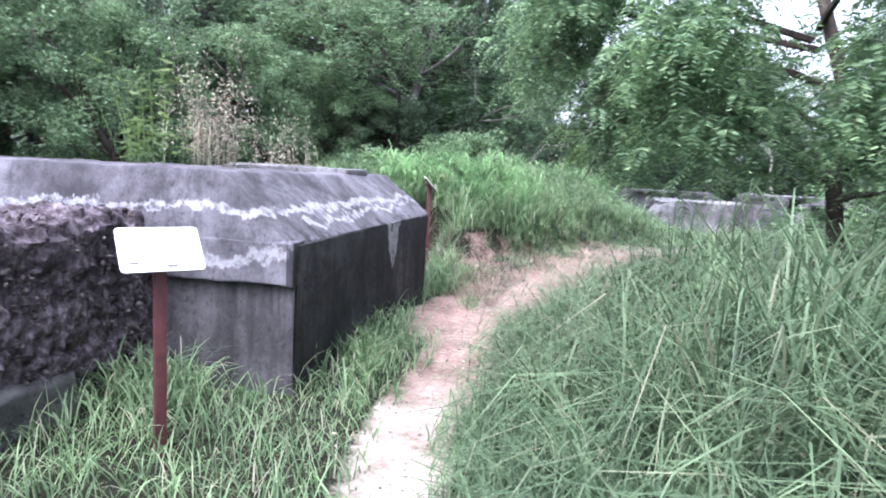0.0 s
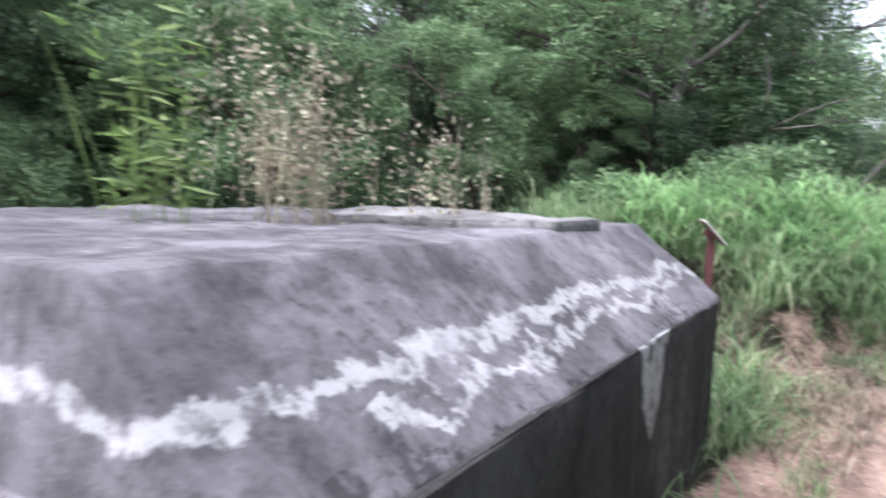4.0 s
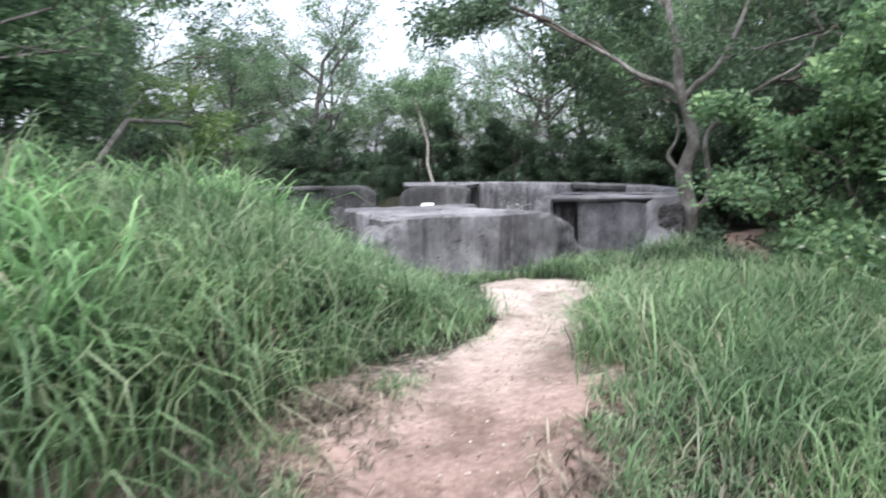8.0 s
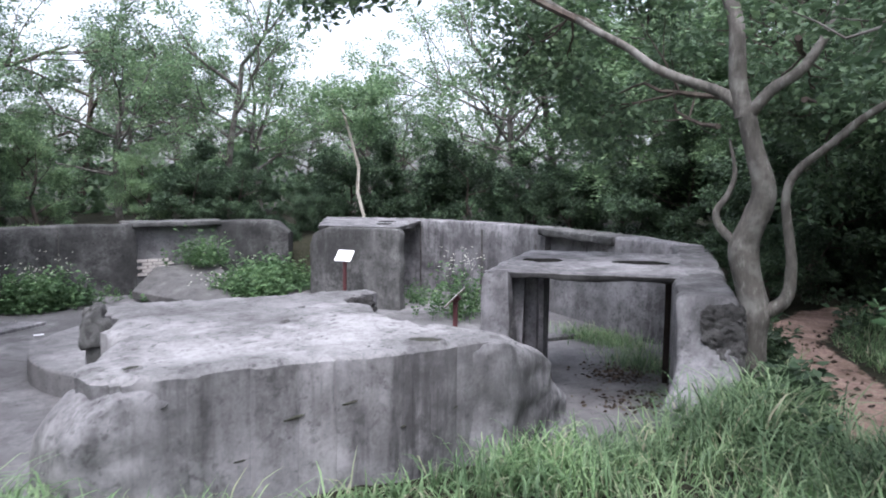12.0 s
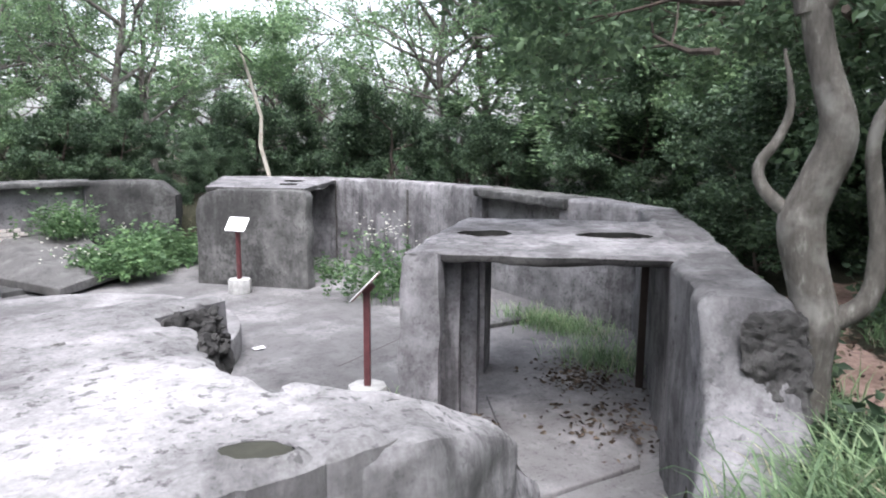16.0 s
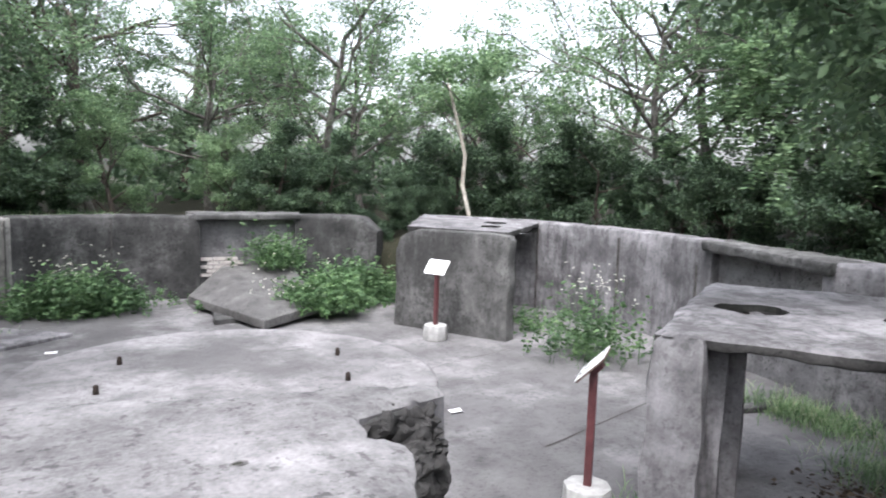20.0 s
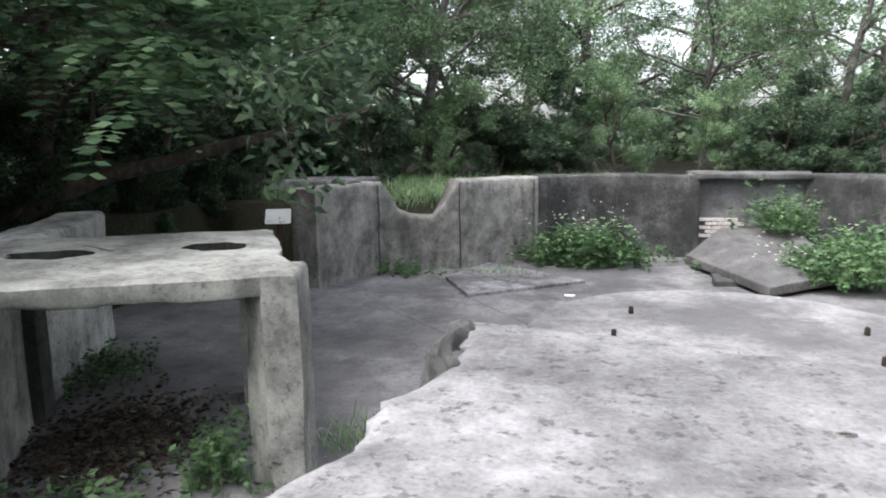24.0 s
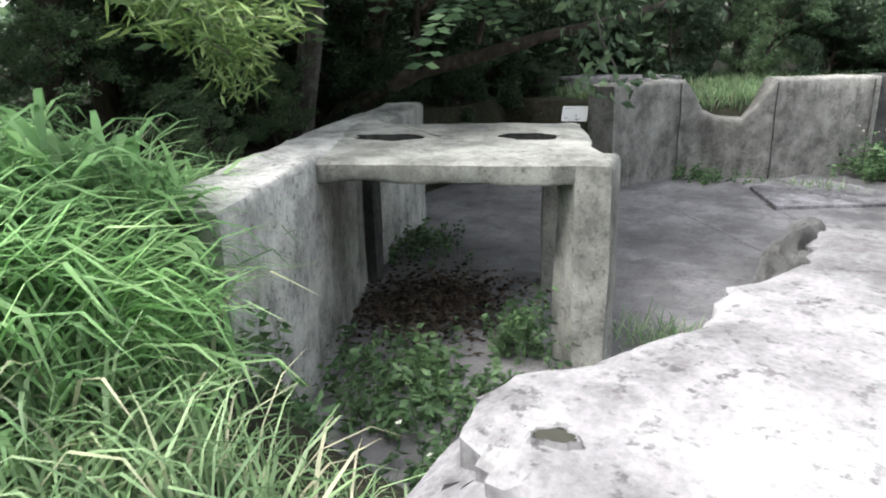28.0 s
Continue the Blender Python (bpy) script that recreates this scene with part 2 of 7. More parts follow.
def earth(name):
    """Ground: leaf mould and thatch, with bare sandy red soil where the attribute dirt says the feet go."""
    m, n, l, b = mat_base(name, 0.97, 0.15)
    co = n.new("ShaderNodeNewGeometry").outputs["Position"]
    at = n.new("ShaderNodeAttribute")
    at.attribute_name = "dirt"
    sand = n.new("ShaderNodeAttribute")
    sand.attribute_name = "sand"
    f, g, h = tex_noise(n, l, co, 22, 6, 0.7), tex_noise(n, l, co, 2.2, 5, 0.65), tex_noise(n, l, co, 70, 4, 0.7)
    soil = ramp(n, l, f, [(0.25, (0.16, 0.108, 0.092)), (0.5, (0.285, 0.20, 0.168)), (0.72, (0.40, 0.295, 0.25))])
    pale = ramp(n, l, f, [(0.25, (0.31, 0.25, 0.215)), (0.5, (0.46, 0.395, 0.345)), (0.75, (0.58, 0.52, 0.465))])
    soil = mix(n, l, sand.outputs["Fac"], soil, pale)
    soil = mix(n, l, 1.0, soil, ramp(n, l, g, [(0.36, (0.62, 0.60, 0.58)), (0.52, (1.0, 1.0, 1.0)), (0.66, (1.22, 1.20, 1.18))]), "MULTIPLY")
    mould = ramp(n, l, f, [(0.3, (0.012, 0.012, 0.008)), (0.55, (0.027, 0.027, 0.017)), (0.75, (0.065, 0.057, 0.040))])
    edge = math_node(n, l, "ADD", at.outputs["Fac"], math_node(n, l, "MULTIPLY", math_node(n, l, "SUBTRACT", g, 0.5), 0.9))
    edge = math_node(n, l, "ADD", edge, math_node(n, l, "MULTIPLY", math_node(n, l, "SUBTRACT", f, 0.5), 0.5))
    l.new(mix(n, l, ramp(n, l, edge, [(0.38, (0, 0, 0)), (0.6, (1, 1, 1))]), mould, soil), b.inputs["Base Color"])
    bump(n, l, b, [(g, 0.5, 0.08), (f, 0.6, 0.03), (h, 0.4, 0.01)])
    return m


M_CON = concrete("weathered_concrete", 0.198, 0.52, (1, 0.965, 1.0), 0.24, (), 0.4, 1.4)
M_CON_PALE = concrete("pale_concrete", 0.185, 0.25, (1, 0.97, 0.985), 0.30, (), 0.75, 0.0, calm=0.25)
M_CON_DARK = concrete("algae_dark_concrete", 0.105, 1.2, (1, 0.985, 0.965), 0.12, (), 0.5, 0.45)
M_WING = concrete("pale_mossy_concrete", 0.46, 0.10, (1.0, 0.985, 0.93), 0.12, (), 0.7, 0.6)
M_PARAPET = concrete("patchy_parapet_concrete", 0.26, 0.35, (1.0, 0.965, 0.89), 0.15, (), 0.5, 0.4)
M_WING_E = concrete("grey_wing_concrete", 0.15, 0.45, (1, 0.97, 1.0), 0.15)
M_CON_GREEN = concrete("mossy_concrete", 0.29, 0.12, (1.0, 0.99, 0.90), 0.12, (), 0.6, 0.6)
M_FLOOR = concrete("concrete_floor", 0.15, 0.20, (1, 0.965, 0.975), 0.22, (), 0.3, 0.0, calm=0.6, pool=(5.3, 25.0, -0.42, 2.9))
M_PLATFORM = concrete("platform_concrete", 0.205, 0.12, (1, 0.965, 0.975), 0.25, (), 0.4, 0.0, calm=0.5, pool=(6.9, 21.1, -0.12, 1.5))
M_PARA_DARK = concrete("blackened_parapet", 0.066, 1.1, (1, 0.985, 0.965), 0.10, (), 0.6, 0.5)
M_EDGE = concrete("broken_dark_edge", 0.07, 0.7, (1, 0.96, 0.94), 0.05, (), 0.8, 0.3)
# slot sides: moss, and the deep shade of the slot put into the colour
M_SLOT = concrete("shaded_mossy_slot_sides", 0.035, 0.4, (1, 0.97, 0.9), 0.03, (), 0.8, 0.3)
M_EARTH = earth("trodden_earth")
M_GRASS = leafy("grass_blades", [(0.0, (0.085, 0.148, 0.074)), (0.45, (0.178, 0.288, 0.152)), (0.8, (0.285, 0.410, 0.240)), (0.985, (0.40, 0.39, 0.31))], 0.45)
# darker copy of the grass: the shade under trees is put into its colour
M_GRASS_SHADED = leafy("shade_toned_coarse_grass", [(0.0, (0.062, 0.105, 0.060)), (0.5, (0.120, 0.188, 0.108)), (0.9, (0.200, 0.285, 0.175)), (1.0, (0.30, 0.28, 0.22))], 0.35)
M_CANE = leafy("cane_leaves", [(0.0, (0.14, 0.27, 0.12)), (0.5, (0.26, 0.46, 0.22)), (1.0, (0.38, 0.58, 0.31))], 0.55)
M_WEED = leafy("weed_leaves", [(0.0, (0.055, 0.108, 0.052)), (0.6, (0.098, 0.178, 0.085)), (1.0, (0.175, 0.280, 0.140))], 0.35)
M_LEAF_A = leafy("dark_broad_leaves", [(0.0, (0.070, 0.115, 0.072)), (0.6, (0.105, 0.168, 0.102)), (1.0, (0.160, 0.240, 0.140))], 0.35)
# darkened copy of the broad leaves: shade under the crowns is in the colour
M_LEAF_D = leafy("shaded_understorey_leaves", [(0.0, (0.034, 0.060, 0.038)), (0.6, (0.055, 0.094, 0.056)), (1.0, (0.095, 0.150, 0.085))], 0.25)
M_LEAF_E = leafy("mid_green_fronds", [(0.0, (0.065, 0.125, 0.070)), (0.6, (0.135, 0.230, 0.125)), (1.0, (0.245, 0.370, 0.205))], 0.45)
M_LEAF_B = leafy("light_feathery_leaves", [(0.0, (0.115, 0.185, 0.108)), (0.6, (0.168, 0.265, 0.150)), (1.0, (0.240, 0.350, 0.200))], 0.42)
M_LEAF_C = leafy("narrow_yellow_green_leaves", [(0.0, (0.08, 0.14, 0.045)), (0.6, (0.165, 0.255, 0.09)), (1.0, (0.27, 0.36, 0.155))], 0.4)
M_LEAF_F = leafy("fine_feathery_leaves", [(0.0, (0.10, 0.185, 0.105)), (0.6, (0.20, 0.32, 0.18)), (1.0, (0.33, 0.47, 0.25))], 0.45)
M_DRY = leafy("dry_seed_stalks", [(0.0, (0.20, 0.165, 0.14)), (0.6, (0.37, 0.335, 0.28)), (1.0, (0.40, 0.43, 0.31))], 0.25)
M_LITTER = leafy("fallen_leaves", [(0.0, (0.026, 0.020, 0.017)), (0.6, (0.062, 0.047, 0.038)), (1.0, (0.15, 0.12, 0.098))], 0.1, 0.9)
M_FLOWER = leafy("white_flowers", [(0.0, (0.7, 0.7, 0.66)), (1.0, (0.85, 0.85, 0.82))], 0.3)
M_BARK = bark("grey_bark", (0.12, 0.11, 0.098), (0.28, 0.27, 0.25))
M_BARK_DARK = bark("dark_bark", (0.075, 0.06, 0.05), (0.15, 0.13, 0.11))
M_POST = plain("brown_red_paint", (0.10, 0.034, 0.037), 0.5)
M_PANEL = plain("white_sign_sheet", (0.80, 0.80, 0.80), 0.35, 0, 0.03)
M_INK = plain("faded_print", (0.14, 0.13, 0.13), 0.6)
M_INK_B = plain("blue_print", (0.34, 0.36, 0.36), 0.6)
M_BACK = plain("sign_backing", (0.10, 0.06, 0.05), 0.6)
M_FOOT = plain("cast_concrete_foot", (0.36, 0.355, 0.345), 0.9)
M_IRON = plain("rusty_iron", (0.035, 0.026, 0.022), 0.85, 0.3)


# ---- building helpers ----
def finish(name, bm, material, parent=None, label="", smooth=40):
    me = bpy.data.meshes.new(name)
    bm.normal_update()
    bm.to_mesh(me)
    bm.free()
    me.materials.append(material)
    if smooth:
        me.shade_smooth()
        me.set_sharp_from_angle(angle=radians(smooth))
    ob = new(name, me)
    if parent is not None:
        ob.parent = parent
    if label:
        ob["label"] = label
    return ob


part = finish


def thing(name, label, category, group="", at=(0, 0, 0), kind=""):
    ob = new(name)
    ob.empty_display_size = 0.2
    ob.location = at
    return tagged(ob, label, category, group, kind)


def from_arrays(name, verts, tris, material, parent=None):
    """A mesh from numpy arrays of corners and triangles."""
    me = bpy.data.meshes.new(name)
    verts, tris = np.asarray(verts, np.float32), np.asarray(tris, np.int32)
    me.vertices.add(len(verts))
    me.vertices.foreach_set("co", verts.ravel())
    me.loops.add(tris.size)
    me.loops.foreach_set("vertex_index", tris.ravel())
    me.polygons.add(len(tris))
    me.polygons.foreach_set("loop_start", np.arange(0, tris.size, 3, dtype=np.int32))
    me.update(calc_edges=True)
    me.materials.append(material)
    ob = new(name, me)
    if parent is not None:
        ob.parent = parent
    return ob


def resample(points, step, closed=True):
    out = []
    n = len(points)
    for i in range(n if closed else n - 1):
        a, b = Vector(points[i]), Vector(points[(i + 1) % n])
        k = max(1, int((b - a).length / step))
        out += [a.lerp(b, j / k) for j in range(k)]
    if not closed:
        out.append(Vector(points[-1]))
    return out


def rough_off(p, amount):
    return amount * (0.7 * noise.noise(p * 2.1) + 0.5 * noise.noise(p * 6.3))


def prism(outline, z0, top, bevel=0.035, rough=0.02, step=0.16, bm=None, low=None):
    """An upright cast body over an outline (counter-clockwise), with worn top edges. top: height, or a function of x, y."""
    bm = bm or bmesh.new()
    pts = resample([Vector((*p, 0)) for p in outline], step)
    n = len(pts)
    tops = top if callable(top) else lambda x, y: top
    lows = low if callable(low) else lambda x, y: z0
    outs = []
    for i, p in enumerate(pts):
        d = (pts[(i + 1) % n] - pts[i - 1]).normalized()
        outs.append(Vector((d.y, -d.x, 0)))
    high = max(tops(p.x, p.y) for p in pts) - z0
    levels = max(2, int(high / 0.22))
    rings = []
    for k in range(levels + 3):
        ring = []
        for p, o in zip(pts, outs):
            zt, zb = tops(p.x, p.y), lows(p.x, p.y)
            if k < levels:
                q, z = p, zb + (zt - bevel * 1.2 - zb) * k / (levels - 1)
            elif k == levels:
                q, z = p - o * bevel * 0.3, zt - bevel * 0.4
            elif k == levels + 1:
                q, z = p - o * bevel, zt
            else:
                q, z = p - o * bevel * 2.2, zt
            q = Vector((q.x, q.y, z))
            r = rough_off(q, rough)
            ring.append(bm.verts.new(q + o * r + Vector((0, 0, 0.4 * r if k >= levels else 0))))
        rings.append(ring)
    for a, b in zip(rings, rings[1:]):
        for i in range(n):
            bm.faces.new((a[i], a[(i + 1) % n], b[(i + 1) % n], b[i]))
    cap = bm.faces.new(rings[-1])
    foot = bm.faces.new(rings[0][::-1])
    bmesh.ops.triangulate(bm, faces=[cap, foot], ngon_method="EAR_CLIP")
    return bm


def smooth_line(points, per=5):
    """A Catmull-Rom line through plan points."""
    P = [Vector(p) for p in points]
    P = [P[0] * 2 - P[1]] + P + [P[-1] * 2 - P[-2]]
    out = []
    for i in range(1, len(P) - 2):
        for j in range(per):
            t = j / per
            a, b, c, d = P[i - 1 : i + 3]
            out.append(0.5 * ((2 * b) + (c - a) * t + (2 * a - 5 * b + 4 * c - d) * t * t + (3 * b - a - 3 * c + d) * t ** 3))
    out.append(P[-2])
    return [tuple(p) for p in out]


def wall_sweep(line, left, right, z0, top, bevel=0.05, rough=0.025, step=0.13):
    """A wall along an open plan line whose top may rise and dip: one cross-section swept along."""
    pts = resample([Vector((*p, 0)) for p in line], step, closed=False)
    bm = bmesh.new()
    rows = []
    for i, p in enumerate(pts):
        d = (pts[min(i + 1, len(pts) - 1)] - pts[max(i - 1, 0)]).normalized()
        o = Vector((-d.y, d.x, 0))
        zt = top(p.x, p.y) if callable(top) else top
        prof = [(-right, z0 + (zt - bevel - z0) * k / 7, -1) for k in range(8)] + [(-right + bevel * 0.3, zt - bevel * 0.35, -1), (-right + bevel, zt, -0.3)]
        prof += [(-right + (left + right) * k / 4, zt, 0) for k in (1, 2, 3)]
        prof += [(left - bevel, zt, 0.3), (left - bevel * 0.3, zt - bevel * 0.35, 1)] + [(left, z0 + (zt - bevel - z0) * k / 4, 1) for k in (4, 3, 2, 1, 0)]
        row = []
        for w, z, sg in prof:
            q = p + o * w + Vector((0, 0, z))
            r = rough_off(q, rough)
            row.append(bm.verts.new(q + o * (sg * r) + Vector((0, 0, r * (1 - abs(sg))))))
        rows.append(row)
    m = len(rows[0])
    for a, b in zip(rows, rows[1:]):
        for k in range(m - 1):
            bm.faces.new((a[k], b[k], b[k + 1], a[k + 1]))
    bm.faces.new(rows[0])
    bm.faces.new(rows[-1][::-1])
    bmesh.ops.recalc_face_normals(bm, faces=bm.faces)
    return bm


def hull(points, bevel=0.03, size=0.16, rough=0.02, freq=1.0):
    """A worn solid through its corner points (convex)."""
    bm = bmesh.new()
    for p in points:
        bm.verts.new(p)
    bmesh.ops.convex_hull(bm, input=bm.verts)
    bmesh.ops.dissolve_limit(bm, angle_limit=radians(3), verts=bm.verts, edges=bm.edges)
    if bevel:
        bmesh.ops.bevel(bm, geom=list(bm.edges), offset=bevel, segments=2, profile=0.6, affect="EDGES")
    bmesh.ops.triangulate(bm, faces=bm.faces)
    for _ in range(6):
        long = [e for e in bm.edges if e.calc_length() > size]
        if not long:
            break
        bmesh.ops.subdivide_edges(bm, edges=long, cuts=1)
        bmesh.ops.triangulate(bm, faces=[f for f in bm.faces if len(f.verts) > 3])
    bm.normal_update()
    for v in bm.verts:
        v.co += v.normal * rough_off(v.co * freq, rough)
    return bm


def box(x0, x1, y0, y1, z0, z1, bevel=0.0):
    bm = bmesh.new()
    bmesh.ops.create_cube(bm, size=1)
    for v in bm.verts:
        v.co = Vector((x0 if v.co.x < 0 else x1, y0 if v.co.y < 0 else y1, z0 if v.co.z < 0 else z1))
    if bevel:
        bmesh.ops.bevel(bm, geom=list(bm.edges), offset=bevel, segments=2, profile=0.6, affect="EDGES")
    return bm


def tube(bm, pts, radii, sides=8):
    """A tapered round limb along points."""
    rings = []
    for i, p in enumerate(pts):
        d = (pts[min(i + 1, len(pts) - 1)] - pts[max(i - 1, 0)]).normalized()
        a = d.orthogonal().normalized() if i == 0 else (rings_a - d * rings_a.dot(d)).normalized()
        rings_a = a
        b = d.cross(a)
        rings.append([bm.verts.new(p + (a * math.cos(2 * math.pi * k / sides) + b * math.sin(2 * math.pi * k / sides)) * radii[i]) for k in range(sides)])
    for r, s in zip(rings, rings[1:]):
        for k in range(sides):
            bm.faces.new((r[k], r[(k + 1) % sides], s[(k + 1) % sides], s[k]))
    bm.faces.new(rings[-1])
    bm.faces.new(rings[0][::-1])


# ---- the lie of the land ----
TRAIL = [(-0.1, -6.0), (0.15, 0.0), (-0.25, 3.0), (-0.2, 4.0), (0.3, 6.3), (0.65, 7.4), (1.2, 8.8), (1.9, 9.6), (3.0, 10.6), (4.1, 11.6), (4.8, 12.1), (5.5, 12.9), (5.85, 13.5)]
SIDE = [(8.6, 12.6), (9.2, 12.95), (9.95, 13.45), (10.6, 13.95), (11.5, 14.8), (13.2, 15.2), (16.0, 14.4)]
PIT = (7.1, 20.7)


def sstep(a, b, v):
    t = np.clip((v - a) / (b - a), 0, 1)
    return t * t * (3 - 2 * t)


def along(x, y, line):
    """Distance to a plan line, and on which side (left positive)."""
    best, side = np.full(np.shape(x), 1e9), np.zeros(np.shape(x))
    for (ax, ay), (bx, by) in zip(line, line[1:]):
        dx, dy = bx - ax, by - ay
        t = np.clip(((x - ax) * dx + (y - ay) * dy) / (dx * dx + dy * dy), 0, 1)
        ex, ey = x - ax - t * dx, y - ay - t * dy
        d = np.hypot(ex, ey)
        side = np.where(d < best, dx * ey - dy * ex, side)
        best = np.minimum(best, d)
    return best, np.sign(side)


def wobble(x, y, f, s=0.0):
    return np.sin(x * f * 1.3 + 1.7 * np.sin(y * f * 0.9 + s) + s) * np.cos(y * f * 1.1 + 1.3 * np.sin(x * f * 0.7 - s))


PIT_EDGE = [(2.75, 15.2), (7.0, 15.0), (7.35, 13.95), (7.7, 13.8), (8.6, 14.2), (9.6, 14.72), (11.6, 15.8), (13.35, 16.95), (13.6, 18.3), (13.85, 20.3), (13.7, 22.6), (13.2, 24.1), (12.35, 25.1), (11.35, 25.85), (10.6, 26.3),
            (9.4, 27.4), (7.1, 27.4), (5.9, 26.95), (4.35, 26.35), (3.1, 25.25), (1.95, 24.75), (1.3, 23.95), (-1.2, 24.6), (-1.0, 21.0), (0.0, 20.0), (0.85, 18.1), (1.65, 16.85), (2.1, 16.1)]


def pit_depth(x, y):
    """1 inside the sunken emplacement, 0 outside."""
    x, y = np.asarray(x, float), np.asarray(y, float)
    d, _ = along(x, y, PIT_EDGE + PIT_EDGE[:1])
    inside = np.zeros(x.shape, bool)
    for (ax, ay), (bx, by) in zip(PIT_EDGE, PIT_EDGE[1:] + PIT_EDGE[:1]):
        if ay != by:
            inside ^= ((ay > y) != (by > y)) & (x < (bx - ax) * (y - ay) / (by - ay) + ax)
    front = ((y < 15.9) & (x > 2.4) & (x < 7.1)) | ((y < 14.05) & (x >= 7.1) & (x < 8.2))
    return np.where(inside, 1.0, 0.0) * np.where(front, sstep(0.0, 0.5, d), sstep(-0.02, 0.1, d))


def land(x, y):
    x, y = np.asarray(x, float), np.asarray(y, float)
    s = 0.55 * x + 0.83 * y
    z = 0.36 * sstep(6.8, 10.6, s)
    d, side = along(x, y, TRAIL)
    left = side > 0
    # grassy mound between the trail and the emplacement, cut to a low red bank beside the trail
    foot = np.interp(y, [8.8, 9.6, 11.4, 12.6], [0.75, 1.2, 1.2, 0.75])
    m = sstep(0.0, 0.24, d - foot + 0.06 * wobble(x, y, 4.0, 2.0)) * left * sstep(8.2, 9.6, y) * (1 - sstep(13.6, 15.2, y))
    m = m * np.maximum(sstep(-0.25, 0.15, x), sstep(10.5, 10.8, y))
    edge = 1 - sstep(3.0, 4.6, x)
    z = z + m * edge * (0.40 + 0.42 * sstep(1.2, 2.8, d))
    z = z + 0.28 * m * (1 - edge) * sstep(0.9, 1.8, d) * (1 - sstep(4.4, 4.8, x))
    # grassy bank east of the first stretch of the trail
    z = z + 0.42 * sstep(0.45, 2.0, d) * ~left * sstep(-1.0, 1.0, y) * (1 - sstep(5.2, 7.4, y))
    # rising ground outside the emplacement's sides
    z = z + 0.5 * sstep(0.4, 1.6, np.interp(y, [13.5, 16, 19, 22], [2.4, 1.7, -0.6, -1.2]) - x) * sstep(13.2, 14.4, y) * (1 - sstep(22, 26, y))
    r = np.hypot(x - PIT[0], y - PIT[1])
    z = z + 0.35 * sstep(6.6, 7.6, r) * sstep(16.0, 20.0, y)
    # slightly hollow trail, small unevenness
    z = z - 0.05 * (1 - sstep(0.2, 0.7, d)) + 0.03 * wobble(x, y, 1.7) + 0.015 * wobble(x, y, 5.1, 1.0)
    # behind the first bunker the land drops
    z = z - 0.9 * sstep(0.4, 2.6, -3.9 - x) * sstep(3.5, 5.5, y)
    p = pit_depth(x, y)
    return z * (1 - p) - 0.6 * p


def land_at(x, y):
    return float(land(np.array([x]), np.array([y]))[0])


def build_ground():
    near = np.arange(-9, 19.01, 0.17)
    nearY = np.arange(-7, 32.01, 0.17)
    far = [19.5, 21, 24, 30, 45, 80, 160, 400, 1200]
    xs = np.r_[[-9 - (v - 19) for v in far[::-1]], near, far]
    ys = np.r_[[-7 - (v - 19) for v in far[::-1]], nearY, [32 + (v - 19) for v in far]]
    X, Y = np.meshgrid(xs, ys)
    Z = land(X, Y)
    V = np.stack([X, Y, Z], -1).reshape(-1, 3)
    i = np.arange((len(ys) - 1) * len(xs)).reshape(len(ys) - 1, len(xs))[:, :-1].ravel()
    w = len(xs)
    T = np.concatenate([np.stack([i, i + 1, i + w + 1], 1), np.stack([i, i + w + 1, i + w], 1)])
    ob = from_arrays("ground", V, T, M_EARTH)
    x, y = V[:, 0], V[:, 1]
    d, side = along(x, y, TRAIL)
    wide = np.interp(y, [0, 3, 6, 8.5, 10, 11.5, 12.3, 13.0, 13.5], [0.24, 0.27, 0.36, 0.66, 0.68, 0.5, 0.34, 0.5, 0.55])
    dirt = 1 - sstep(0.6, 1.3, d / wide)
    d2, _ = along(x, y, SIDE)
    dirt = np.maximum(dirt, 0.95 * (1 - sstep(0.18, 0.42, d2)))
    bank = 0.85 * (side > 0) * (1 - sstep(0.7, 1.1, d)) * sstep(5.6, 6.6, y) * (1 - sstep(9.0, 9.9, y))
    dirt = np.maximum(dirt, bank)
    foot = np.interp(y, [8.8, 9.6, 11.4, 12.6], [0.75, 1.2, 1.2, 0.75])
    face = (side > 0) * sstep(-0.12, 0.0, d - foot) * (1 - sstep(0.2, 0.4, d - foot)) * (1 - sstep(0.9, 1.5, x)) * sstep(9.6, 10.2, y)
    dirt = np.maximum(dirt, 0.8 * face * (1 - sstep(0.2, 1.2, x)))
    thatch = np.where(side > 0, 0.52 * (1 - sstep(1.2, 1.8, d)), 0.50 * (1 - sstep(0.7, 1.4, d))) * sstep(8.0, 8.8, y) * (1 - sstep(11.4, 12.4, y))
    dirt = np.maximum(dirt, thatch)
    patch = 1 - sstep(0.3, 1.0, np.hypot((x - 5.75) * 0.95, y - 13.2) + 0.18 * wobble(x, y, 3.1, 2.0))
    dirt = np.maximum(dirt, patch)
    # side trail gets hardly any pale sand: tree shade darkens its soil colour
    sand = np.maximum(sstep(10.0, 12.8, y), 1 - sstep(3.5, 5.5, y)) * np.where(d2 < 0.9, 0.05, 1.0)
    sand = np.maximum(sand * 0.8, patch)
    for key, val in (("dirt", dirt), ("sand", sand)):
        a = ob.data.attributes.new(key, "FLOAT", "POINT")
        a.data.foreach_set("value", val.astype(np.float32))
    ob.data.shade_smooth()
    return tagged(ob, "uneven ground of leaf mould with a trodden red earth trail", "ground", kind="structure")


build_ground()


